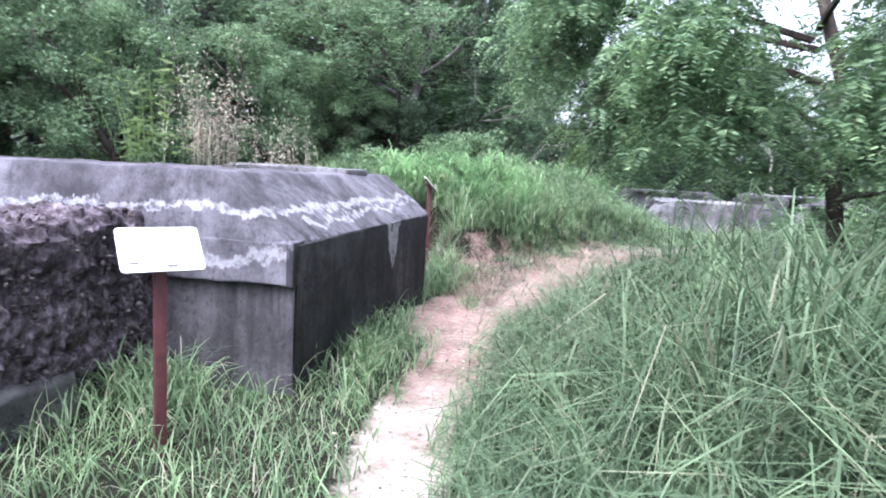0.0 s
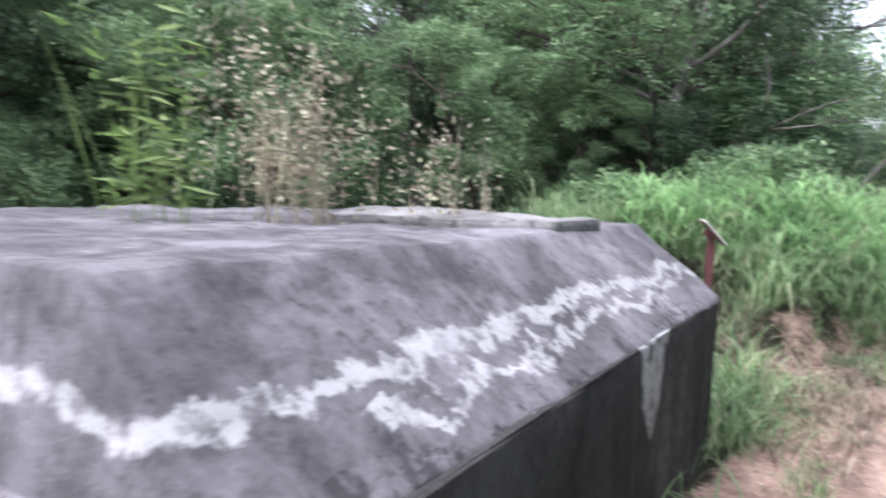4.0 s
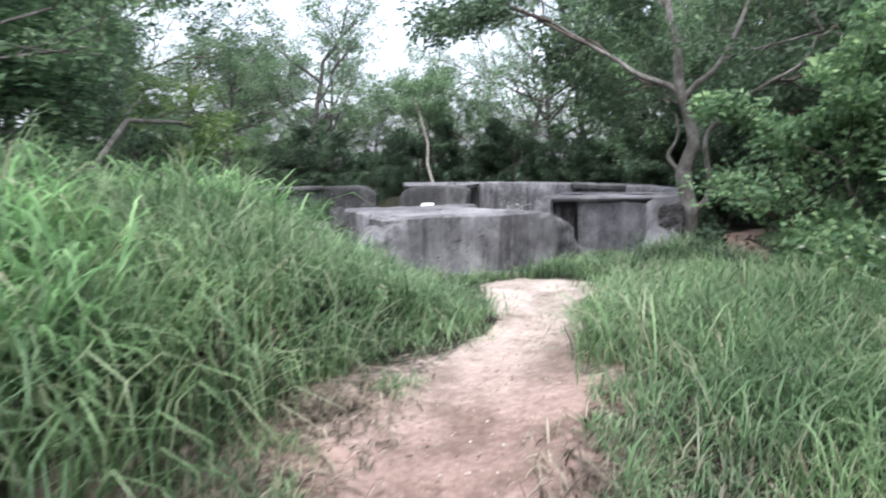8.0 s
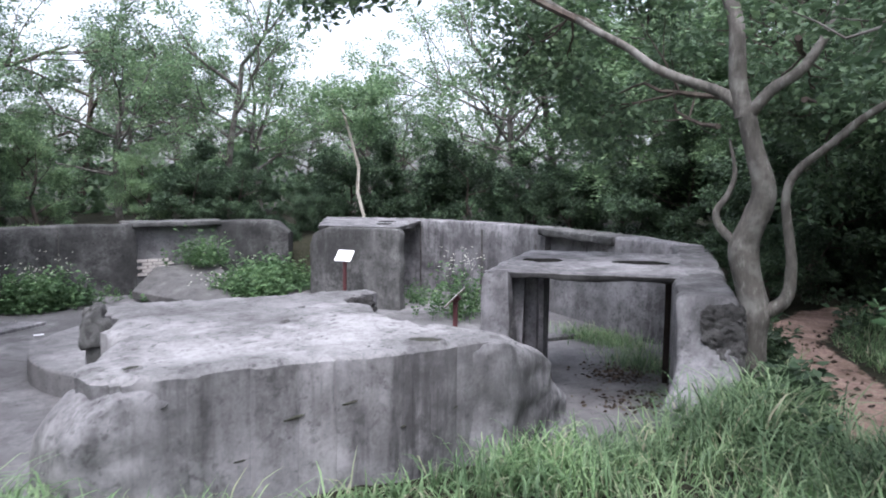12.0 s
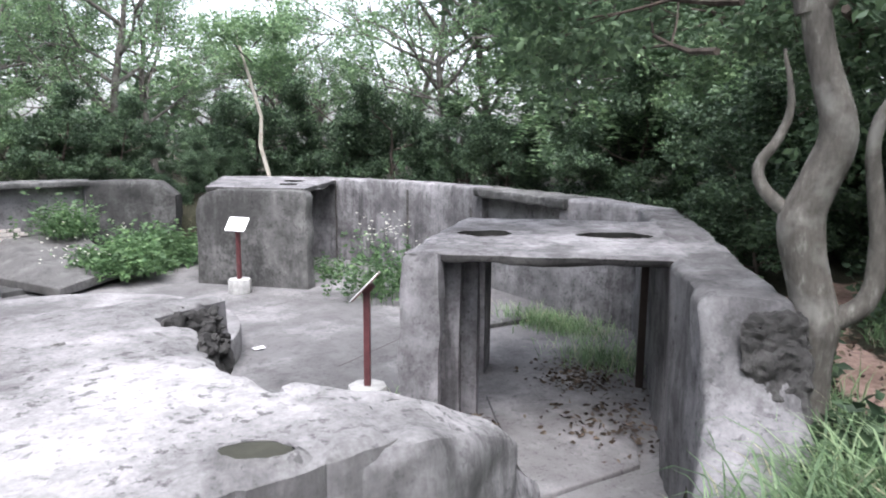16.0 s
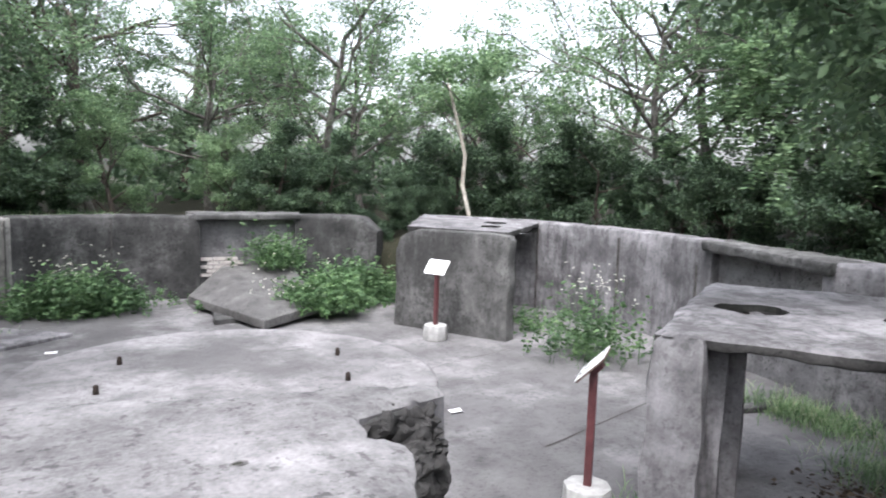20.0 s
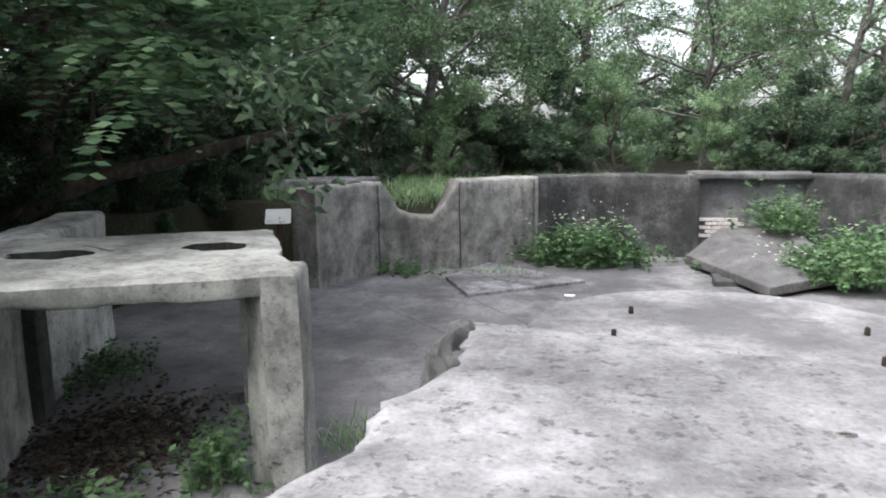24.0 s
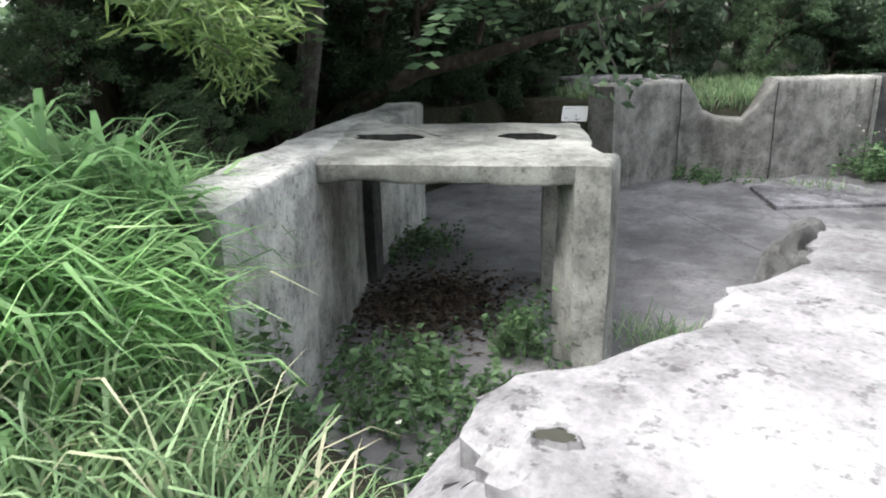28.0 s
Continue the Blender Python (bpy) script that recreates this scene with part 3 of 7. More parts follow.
def build_pebbles():
    """Small stones and clods lying on the trodden trail."""
    rng = np.random.default_rng(71)
    bm = bmesh.new()
    bmesh.ops.create_icosphere(bm, subdivisions=1, radius=1)
    sv = np.array([tuple(v.co) for v in bm.verts])
    st = np.array([[v.index for v in f.verts] for f in bm.faces])
    bm.free()
    L = np.array(TRAIL[1:])
    k = 2600
    i, f = rng.integers(0, len(L) - 1, k), rng.random(k)[:, None]
    p = L[i] * (1 - f) + L[i + 1] * f + rng.normal(0, 0.30, (k, 2))
    z = land(p[:, 0], p[:, 1])
    size = rng.uniform(0.003, 0.011, k)[:, None, None] * rng.uniform(0.6, 1.4, (k, 1, 3)) * np.array([1.2, 1.2, 0.7])
    V = np.concatenate([p, z[:, None]], 1)[:, None] + sv[None] * size * (1 + 0.25 * rng.normal(size=(k, len(sv), 1)).clip(-1, 1))
    T = st[None] + (np.arange(k) * len(sv))[:, None, None]
    mat = leafy("trail_pebbles", [(0.0, (0.14, 0.10, 0.085)), (0.6, (0.28, 0.22, 0.19)), (1.0, (0.48, 0.43, 0.38))], 0.0, 0.95)
    tagged(from_arrays("pebbles", V.reshape(-1, 3), T.reshape(-1, 3), mat), "small reddish stones and clods on the trodden trail", "pebbles", kind="stuff")


build_pebbles()


# ---- first bunker: cast mass with a bevelled shoulder, rubble wall beside it ----
M_BUNK = concrete("bunker_concrete", 0.15, 0.75, (1.02, 0.96, 1.07), 0.08,
                  bands=[(0.0, 0.0, 1.0, 1.19, 0.033, -9, 0.5, None), (0.0, 0.0, 1.0, 1.11, 0.020, -1.05, -0.45, None), (0.0, 0.0, 1.0, 0.90, 0.045, -9, -1.0, None)], speck=0.5, drips=0.6, rim=(1.015, -1.02))
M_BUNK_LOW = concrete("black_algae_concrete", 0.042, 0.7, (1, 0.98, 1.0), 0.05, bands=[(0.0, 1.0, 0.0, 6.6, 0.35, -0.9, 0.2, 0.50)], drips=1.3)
M_BUNK_FRONT = concrete("stained_front_concrete", 0.10, 0.95, (1.03, 0.97, 1.02), 0.05, drips=1.4)


def build_bunker():
    b = thing("concrete_bunker", "low weathered concrete bunker with sloping shoulder and white lime streaks", "bunker")
    top = [(-3.55, 4.88, 1.46), (-1.50, 4.53, 1.45), (-0.72, 8.0, 1.43), (-2.9, 8.3, 1.43), (-3.9, 7.0, 1.44)]
    low = [(-3.64, 4.82, 0.985), (-1.00, 4.34, 0.985), (-0.20, 7.98, 0.985), (-3.0, 8.6, 0.985), (-4.0, 7.2, 0.985)]
    part("upper_mass", hull(top + low, 0.022, 0.10, 0.03), M_BUNK, b)
    ledge = [(-3.68, 4.81, 0.73), (-0.975, 4.325, 0.725), (-0.945, 4.52, 0.73), (-3.62, 5.0, 0.73), (-3.68, 4.81, 1.02), (-0.975, 4.325, 1.015), (-0.945, 4.52, 1.015), (-3.62, 5.0, 1.02)]
    bm = hull(ledge, 0.018, 0.08, 0.03)
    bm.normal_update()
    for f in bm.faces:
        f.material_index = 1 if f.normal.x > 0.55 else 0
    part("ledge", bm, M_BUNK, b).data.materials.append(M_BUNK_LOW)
    part("front_wall", prism([(-3.66, 4.90), (-0.975, 4.385), (-0.93, 4.75), (-3.6, 5.3)], -0.5, 0.75, 0.01, 0.03), M_BUNK_FRONT, b, "stained set-back front wall")
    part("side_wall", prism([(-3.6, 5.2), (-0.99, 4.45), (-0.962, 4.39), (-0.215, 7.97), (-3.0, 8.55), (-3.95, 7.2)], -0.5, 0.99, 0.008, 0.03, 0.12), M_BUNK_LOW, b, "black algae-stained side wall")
    part("top_lip", hull([(x, y, z) for x, y in ((-2.15, 6.45), (-1.0, 6.75), (-0.85, 7.3), (-2.4, 7.5)) for z in (1.4, 1.485)], 0.03, 0.12, 0.03), M_CON_PALE, b)
    part("end_step", hull([(x, y, z) for x, y in ((-4.95, 5.25), (-3.66, 4.95), (-3.6, 5.5), (-4.9, 5.8)) for z in (-0.9, 1.24)], 0.05, 0.10, 0.08), M_CON, b, "crumbling low step at the bunker's end")


build_bunker()


def build_rubble_wall():
    w = thing("rubble_wall", "dark wall of exposed rubble concrete beside the bunker", "wall")
    line = smooth_line([(-2.28, 4.62), (-2.42, 3.9), (-2.72, 2.9), (-3.05, 1.9), (-3.4, 0.6)], 4)
    m, n, l, b = mat_base("rubble_matrix", 0.95, 0.2)
    co = n.new("ShaderNodeNewGeometry").outputs["Position"]
    f = tex_noise(n, l, co, 15, 6, 0.75)
    g = tex_noise(n, l, co, 3, 4, 0.6)
    col = ramp(n, l, f, [(0.32, (0.022, 0.018, 0.019)), (0.48, (0.105, 0.088, 0.094)), (0.6, (0.25, 0.215, 0.228)), (0.72, (0.42, 0.38, 0.395))])
    l.new(mix(n, l, 1.0, col, ramp(n, l, g, [(0.3, (0.55, 0.53, 0.57)), (0.7, (1.2, 1.17, 1.22))]), "MULTIPLY"), b.inputs["Base Color"])
    bump(n, l, b, [(f, 0.9, 0.05), (g, 0.4, 0.1)])
    pebble = leafy("rubble_pebbles", [(0.0, (0.020, 0.016, 0.017)), (0.6, (0.066, 0.054, 0.058)), (0.9, (0.125, 0.106, 0.112)), (1.0, (0.20, 0.178, 0.186))], 0.0, 0.95)
    bm = wall_sweep(line[::-1], 0.34, 0.30, -0.5, lambda x, y: 1.17 + 0.05 * noise.noise(Vector((x * 2, y * 2, 0))), 0.12, 0.05, 0.07)
    for size in (0.11, 0.06, 0.04):
        bmesh.ops.subdivide_edges(bm, edges=[e for e in bm.edges if e.calc_length() > size], cuts=1, use_grid_fill=True)
    bmesh.ops.triangulate(bm, faces=[f for f in bm.faces if len(f.verts) > 4])
    bm.normal_update()
    for v in bm.verts:
        q = v.co * 6.0
        lumps = 0.055 * (0.42 - noise.voronoi(v.co * 15.0)[0][0]) + 0.028 * (0.42 - noise.voronoi(v.co * 34.0)[0][0])
        v.co += v.normal * lumps
        v.co += v.normal * (0.045 * noise.noise(q * 0.8) + 0.035 * noise.noise(q * 2.4))
    part("wall_core", bm, m, w)
    rng = random.Random(4)
    pts = [Vector((*p, 0)) for p in line]
    count = 0
    shapes = []
    for k in range(4):
        bm = bmesh.new()
        bmesh.ops.create_icosphere(bm, subdivisions=1, radius=1)
        for v in bm.verts:
            v.co *= 1 + 0.35 * noise.noise(v.co * 1.7 + Vector((k * 9, 0, 0)))
        me = bpy.data.meshes.new("stone")
        bm.to_mesh(me)
        bm.free()
        me.materials.append(pebble)
        shapes.append(me)
    while count < 290:
        i = rng.randrange(len(pts) - 1)
        p = pts[i].lerp(pts[i + 1], rng.random())
        d = (pts[i + 1] - pts[i]).normalized()
        o = Vector((-d.y, d.x, 0))
        z = rng.uniform(0.0, 1.2)
        if z > 1.08:
            q = p + o * rng.uniform(-0.3, 0.3)
        else:
            q = p + o * rng.uniform(0.28, 0.32)
        st = new("stone", shapes[count % 4])
        st.parent = w
        s = rng.uniform(0.010, 0.018)
        st.matrix_basis = Matrix.LocRotScale((q.x, q.y, z if z < 1.08 else 1.17), Euler((rng.random() * 6, rng.random() * 6, rng.random() * 6)), (s * 1.3, s, s * 0.8))
        count += 1
    foot = [p for p in line if 1.7 < p[1] < 3.95]
    part("mortar_footing", wall_sweep(foot[::-1], 0.0, 0.345, -0.2, lambda x, y: 0.27 + 0.1 * noise.noise(Vector((x * 3, y * 3, 0))), 0.04, 0.06, 0.06), M_CON_DARK, w, "grey mortar footing")
    # the smaller stones, too many to pick apart
    nrg = np.random.default_rng(6)
    k = 1600
    bm = bmesh.new()
    bmesh.ops.create_icosphere(bm, subdivisions=1, radius=1)
    sv = np.array([tuple(v.co) for v in bm.verts])
    st = np.array([[v.index for v in f.verts] for f in bm.faces])
    bm.free()
    L = np.array([tuple(p) for p in pts])
    i = nrg.integers(0, len(L) - 1, k)
    f = nrg.random(k)[:, None]
    p = L[i] * (1 - f) + L[i + 1] * f
    d = L[i + 1] - L[i]
    d /= np.linalg.norm(d, axis=1)[:, None]
    o = np.stack([-d[:, 1], d[:, 0], np.zeros(k)], 1)
    z = nrg.uniform(-0.05, 1.25, k)
    top = z > 1.05
    p = p + o * np.where(top, nrg.uniform(-0.3, 0.34, k), 0.285 + nrg.normal(0, 0.026, k))[:, None]
    p[:, 2] = np.where(top, 1.165 + nrg.normal(0, 0.02, k), z)
    size = nrg.uniform(0.006, 0.019, k)[:, None, None] * nrg.uniform(0.4, 1.5, (k, 1, 3)) * np.array([1.1, 1.1, 0.75])
    V = p[:, None] + sv[None] * size * (1 + 0.3 * nrg.normal(size=(k, len(sv), 1)).clip(-1, 1))
    T = st[None] + (np.arange(k) * len(sv))[:, None, None]
    tagged(from_arrays("small_stone", V.reshape(-1, 3), T.reshape(-1, 3), pebble, w), kind="stuff")


build_rubble_wall()


# ---- information signs ----
def build_sign(base, yaw, post_h, width, height, tilt, foot, label, group="information signs", lean=0.0):
    s = thing("information_sign", label, "sign", group, base)
    s.rotation_euler = (radians(lean), 0, radians(yaw))
    if foot:
        bm = bmesh.new()
        bmesh.ops.create_cone(bm, cap_ends=True, segments=8, radius1=0.185, radius2=0.175, depth=0.22)
        bmesh.ops.translate(bm, verts=bm.verts, vec=(0, 0, 0.11))
        bmesh.ops.bevel(bm, geom=list(bm.edges), offset=0.012, segments=2, profile=0.5, affect="EDGES")
        part("concrete_foot", bm, M_FOOT, s, "octagonal cast concrete foot")
    part("post", box(-0.028, 0.028, -0.028, 0.028, 0.0 if not foot else 0.18, post_h, 0.006), M_POST, s, "brown-red square steel post")
    turn = Matrix.Translation((0, 0, post_h)) @ Matrix.Rotation(radians(tilt), 4, "X")
    bm = box(-width / 2 + 0.008, width / 2 - 0.008, -height / 2 + 0.008, height / 2 - 0.008, 0.0, 0.0135)
    bmesh.ops.bevel(bm, geom=[e for e in bm.edges if abs((e.verts[0].co - e.verts[1].co).z) > 0.004], offset=0.024, segments=4, profile=0.5, affect="EDGES")
    bm.transform(turn)
    part("backing", bm, M_BACK, s)
    bm = box(-width / 2 + 0.004, width / 2 - 0.004, -height / 2 + 0.004, height / 2 - 0.004, 0.014, 0.020)
    bmesh.ops.bevel(bm, geom=[e for e in bm.edges if abs((e.verts[0].co - e.verts[1].co).z) > 0.004], offset=0.022, segments=4, profile=0.5, affect="EDGES")
    bm.transform(turn)
    sheet = part("panel", bm, M_PANEL, s, "white printed sign sheet")
    bm = box(-0.05, 0.05, -0.05, 0.05, -0.05, 0.0, 0.004)
    bm.transform(turn)
    part("bracket", bm, M_POST, s)
    marks = [(-0.36, 0.34, 0.10, 0.02), (-0.22, 0.34, 0.12, 0.02), (-0.04, 0.335, 0.06, 0.02), (0.32, 0.34, 0.05, 0.012),
             (-0.33, -0.30, 0.11, 0.05), (-0.2, -0.36, 0.05, 0.02), (0.1, -0.38, 0.12, 0.06), (0.22, -0.33, 0.07, 0.03), (-0.08, -0.28, 0.03, 0.02)]
    for u, v, w_, h_ in marks:
        bm = box((u - w_ / 2) * width, (u + w_ / 2) * width, (v - h_ / 2) * height, (v + h_ / 2) * height, 0.0205, 0.0225)
        bm.transform(turn)
        part("print_line", bm, M_INK, sheet)
    bm = box(0.03 * width, 0.09 * width, -0.22 * height, -0.06 * height, 0.0205, 0.0225)
    bm.transform(turn)
    part("print_picture", bm, M_INK_B, sheet)
    return s


build_sign((-1.42, 3.36, 0.0), 36, 1.06, 0.40, 0.27, 48, False, "white sign on a brown-red post beside the rubble wall")
build_sign((-0.24, 9.63, land_at(-0.24, 9.63)), 96, 1.30 - land_at(-0.24, 9.63), 0.40, 0.27, 48, False, "sign with dark back on a brown-red post in grass")
build_sign((10.14, 22.44, -0.42), -60, 1.06, 0.36, 0.26, 50, True, "white sign on a brown-red post before the standing concrete screen")
build_sign((8.92, 17.40, -0.42), -137, 1.10, 0.40, 0.28, 46, True, "white sign on a brown-red post beside the locker, turned sideways")
build_sign((0.75, 23.3, -0.42), 18, 1.06, 0.40, 0.28, 50, True, "white sign on a post in the dark gap of the parapet")


# ---- emplacement: floor, gun platform, parapet ----
def circle(cx, cy, r, n=64, a0=0.0, a1=2 * math.pi):
    return [(cx + r * math.cos(a0 + (a1 - a0) * i / n), cy + r * math.sin(a0 + (a1 - a0) * i / n)) for i in range(n)]


def build_floor():
    out = [(2.7, 15.1), (6.7, 14.9), (7.2, 14.1), (7.6, 13.95), (8.6, 14.35), (9.6, 14.8), (11.5, 16.0), (12.9, 17.2), (13.6, 19.5), (13.7, 22.0), (12.9, 24.4), (11.0, 26.6), (9.4, 27.4),
           (7.0, 27.4), (4.4, 26.8), (2.8, 25.6), (1.3, 24.4), (-1.0, 24.6), (-0.8, 21.0), (-0.1, 19.5), (1.0, 17.4), (1.8, 16.4)]
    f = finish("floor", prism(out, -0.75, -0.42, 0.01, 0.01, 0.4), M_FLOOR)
    tagged(f, "stained grey concrete floor of the gun emplacement", "floor", kind="structure")
    g = thing("gun_platform", "round raised concrete gun platform with cut-off bolts", "platform")
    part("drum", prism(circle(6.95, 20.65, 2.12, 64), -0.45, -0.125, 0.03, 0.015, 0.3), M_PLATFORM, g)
    for x, y in ((5.74, 20.5), (8.02, 20.1), (8.21, 21.05), (5.95, 21.45)):
        bm = bmesh.new()
        bmesh.ops.create_cone(bm, cap_ends=True, segments=8, radius1=0.032, radius2=0.026, depth=0.10)
        bmesh.ops.bevel(bm, geom=list(bm.edges), offset=0.008, segments=1, affect="EDGES")
        bm.transform(Matrix.Translation((x, y, -0.09)))
        part("bolt", bm, M_IRON, g, "rusty cut-off anchor bolt")
    p = thing("floor_pad", "broken raised concrete pad with grass in its edge", "pad")
    part("pad", hull([(x, y, z) for x, y in ((3.2, 24.1), (3.78, 23.0), (5.4, 24.2), (3.7, 25.4)) for z in (-0.47, -0.37)], 0.02, 0.2, 0.02), M_CON, p)
    step = thing("drain_step", "low concrete drain kerb across the floor", "kerb")
    part("kerb", hull([(x, y, z) for x, y in ((11.3, 18.55), (12.35, 18.35), (12.4, 18.5), (11.35, 18.7)) for z in (-0.46, -0.36)], 0.02, 0.2, 0.015), M_CON_DARK, step)


build_floor()


def build_joints():
    """Dark open joints in the cast floor, and two scraps of paper lying on it."""
    dark = plain("joint_dirt", (0.05, 0.045, 0.04), 0.95)
    j = thing("floor_joint", "narrow dark joints between the cast floor bays", "joint")
    for p, q in (((8.0, 17.75), (9.1, 17.35)), ((9.35, 18.5), (12.6, 19.6)), ((4.2, 20.9), (2.6, 22.4)), ((4.9, 21.6), (3.6, 23.2)), ((9.2, 21.0), (10.9, 21.6))):
        d = (Vector(q) - Vector(p)).normalized()
        n_ = Vector((-d.y, d.x)) * 0.009
        bm = bmesh.new()
        m = 12
        rows = []
        for k in range(m + 1):
            c0 = Vector(p).lerp(Vector(q), k / m)
            c0 += n_ * 2.5 * noise.noise(Vector((c0.x * 3, c0.y * 3, 0)))
            w = n_ * (0.7 + 0.6 * noise.noise(Vector((c0.x * 7, c0.y * 7, 4))))
            rows.append([bm.verts.new((*(c0 + w), -0.4135)), bm.verts.new((*(c0 - w), -0.4135))])
        for a, c in zip(rows, rows[1:]):
            bm.faces.new((a[0], a[1], c[1], c[0]))
        part("joint", bm, dark, j)
    for x, y in ((6.15, 23.55), (5.2, 23.3), (9.0, 19.6)):
        bm = bmesh.new()
        bmesh.ops.create_grid(bm, x_segments=4, y_segments=3, size=1)
        for v in bm.verts:
            v.co = Vector((x + v.co.x * 0.07, y + v.co.y * 0.05, -0.40 + 0.012 * noise.noise(v.co * 2.3 + Vector((x, 0, 0)))))
        ob = finish("paper_scrap", bm, M_PANEL)
        tagged(ob, "small crumpled white scrap of paper on the concrete floor", "paper", "paper scraps")


build_joints()

RIM_L = [(1.46, 23.1), (1.75, 23.9), (2.15, 24.6), (3.25, 24.98), (4.5, 26.15), (5.95, 26.72), (7.37, 26.66)]
RIM_R = [(9.13, 26.66), (9.9, 26.45), (10.55, 26.0)]
RIM_E = [(11.3, 25.55), (12.2, 24.9), (13.0, 23.95), (13.35, 22.6), (13.45, 21.4), (13.28, 20.3)]
RIM_S = [(12.70, 18.3), (12.78, 17.8), (12.88, 17.3), (12.98, 16.95)]


def build_parapet():
    # inner face follows the plan line, body goes outward
    def left_top(x, y):
        s = abs((x - 2.62) * 0.94 + (y - 24.80) * 0.34)
        return 1.10 - 0.6 * (1 - float(sstep(0.24, 0.66, np.array(s)))) * (1 if y > 23.9 else 0) + 0.02 * noise.noise(Vector((x * 1.5, y * 1.5, 0)))

    line = smooth_line(RIM_L, 6)
    cut = min(range(len(line)), key=lambda i: abs(line[i][0] - 4.45))
    dark_part = finish("wall_parapet_northwest", wall_sweep(line[cut:], 0.5, 0.0, -0.5, left_top), M_PARA_DARK)
    tagged(dark_part, "curved concrete parapet blackened by algae", "wall", kind="structure")
    a = finish("wall_parapet_west", wall_sweep(line[:cut + 1], 0.5, 0.0, -0.5, left_top), M_PARAPET)
    tagged(a, "curved concrete parapet with a dip worn through its top", "wall", kind="structure")
    b = finish("wall_parapet_north", wall_sweep(smooth_line(RIM_R, 5), 0.5, 0.0, -0.5, lambda x, y: 1.12 - 1.3 * max(0, x - 10.25) ** 1.3, 0.08, 0.03), M_PARA_DARK)
    tagged(b, "broken rounded end of the concrete parapet", "wall", kind="structure")
    c = finish("wall_parapet_east", wall_sweep(smooth_line(RIM_E, 6), 0.45, 0.0, -0.5, 1.19), M_CON)
    tagged(c, "curved grey concrete parapet streaked by rain", "wall", kind="structure")
    d = finish("wall_parapet_south", wall_sweep(smooth_line(RIM_S, 4), 0.5, 0.0, -0.5, lambda x, y: 1.125 + 0.065 * float(sstep(16.9, 17.9, np.array(y)))), M_CON)
    tagged(d, "concrete parapet beside the locker recess", "wall", kind="structure")
    dark = plain("joint_shade", (0.075, 0.07, 0.066), 0.95, 0, 0.6, 9.0)
    for wall, pts in ((a, ((3.27, 24.99), (4.43, 26.07), (2.02, 24.38))), (dark_part, ((5.92, 26.70),)), (c, ((12.95, 24.0), (13.38, 22.3), (12.25, 24.83), (13.33, 20.6)))):
        for x, y in pts:
            bm = box(-0.008, 0.008, -0.02, 0.02, -0.42, 1.05, 0.0)
            for v in bm.verts:
                v.co += Vector((x, y, 0))
            bmesh.ops.subdivide_edges(bm, edges=[e for e in bm.edges if e.calc_length() > 0.5], cuts=14)
            for v in bm.verts:
                v.co.x += 0.02 * noise.noise(Vector((x, y, v.co.z * 2)))
            part("joint", bm, dark, wall)
    # recess in the east wall with its lintel
    e = finish("wall_recess_east", prism([(13.02, 18.25), (13.6, 18.1), (14.0, 20.3), (13.42, 20.35)], -0.5, 1.16, 0.03, 0.015), M_CON_PALE)
    tagged(e, "pale recessed panel in the concrete parapet", "wall", kind="structure")
    lin = thing("recess_lintel", "thick worn concrete lintel over the pale recess", "lintel")
    part("beam", hull([(x, y, z) for x, y in ((12.64, 18.2), (13.3, 18.1), (13.75, 20.4), (13.2, 20.42)) for z in (1.06, 1.192)], 0.035, 0.07, 0.045), M_CON_DARK, lin)
    # alcove in the north wall
    f = finish("wall_alcove_back", prism([(7.2, 26.84), (9.3, 26.84), (9.3, 27.3), (7.2, 27.3)], -0.5, 1.1, 0.03, 0.015), M_CON_PALE)
    tagged(f, "pale back wall of the alcove in the parapet", "wall", kind="structure")
    for x0 in (7.0, 9.13):
        g = finish("wall_alcove_side", prism([(x0, 26.7), (x0 + 0.36, 26.7), (x0 + 0.36, 26.86), (x0, 26.86)], -0.5, 1.08, 0.03, 0.015), M_CON)
        tagged(g, "side wall of the alcove", "wall", kind="structure")
    roof = thing("alcove_roof", "thin overhanging concrete slab over the alcove", "slab")
    part("slab", hull([(x, y, z) for x, y in ((7.3, 26.6), (9.2, 26.6), (9.4, 27.5), (7.2, 27.5)) for z in (1.03, 1.13)], 0.025, 0.16, 0.025), M_CON_DARK, roof)
    brick_m = plain("lime_washed_brick", (0.50, 0.46, 0.43), 0.9, 0, 0.3, 20)
    me = bpy.data.meshes.new("brick")
    bm = box(-0.105, 0.105, -0.03, 0.03, -0.03, 0.03, 0.006)
    bm.to_mesh(me)
    bm.free()
    me.materials.append(brick_m)
    patch = thing("brick_patch", "small patch of bare bricks at the foot of the alcove", "bricks")
    for r in range(5):
        for k in range(3):
            o = new("brick", me)
            o.parent = patch
            o.location = (7.50 + 0.225 * k + (0.11 if r % 2 else 0), 26.83, -0.02 + 0.075 * r)


build_parapet()


M_PLAIN_DARK = concrete("rain_dark_concrete", 0.10, 0.15, (1, 0.965, 0.95), 0.1, (), 0.4, 0.0, calm=0.5)


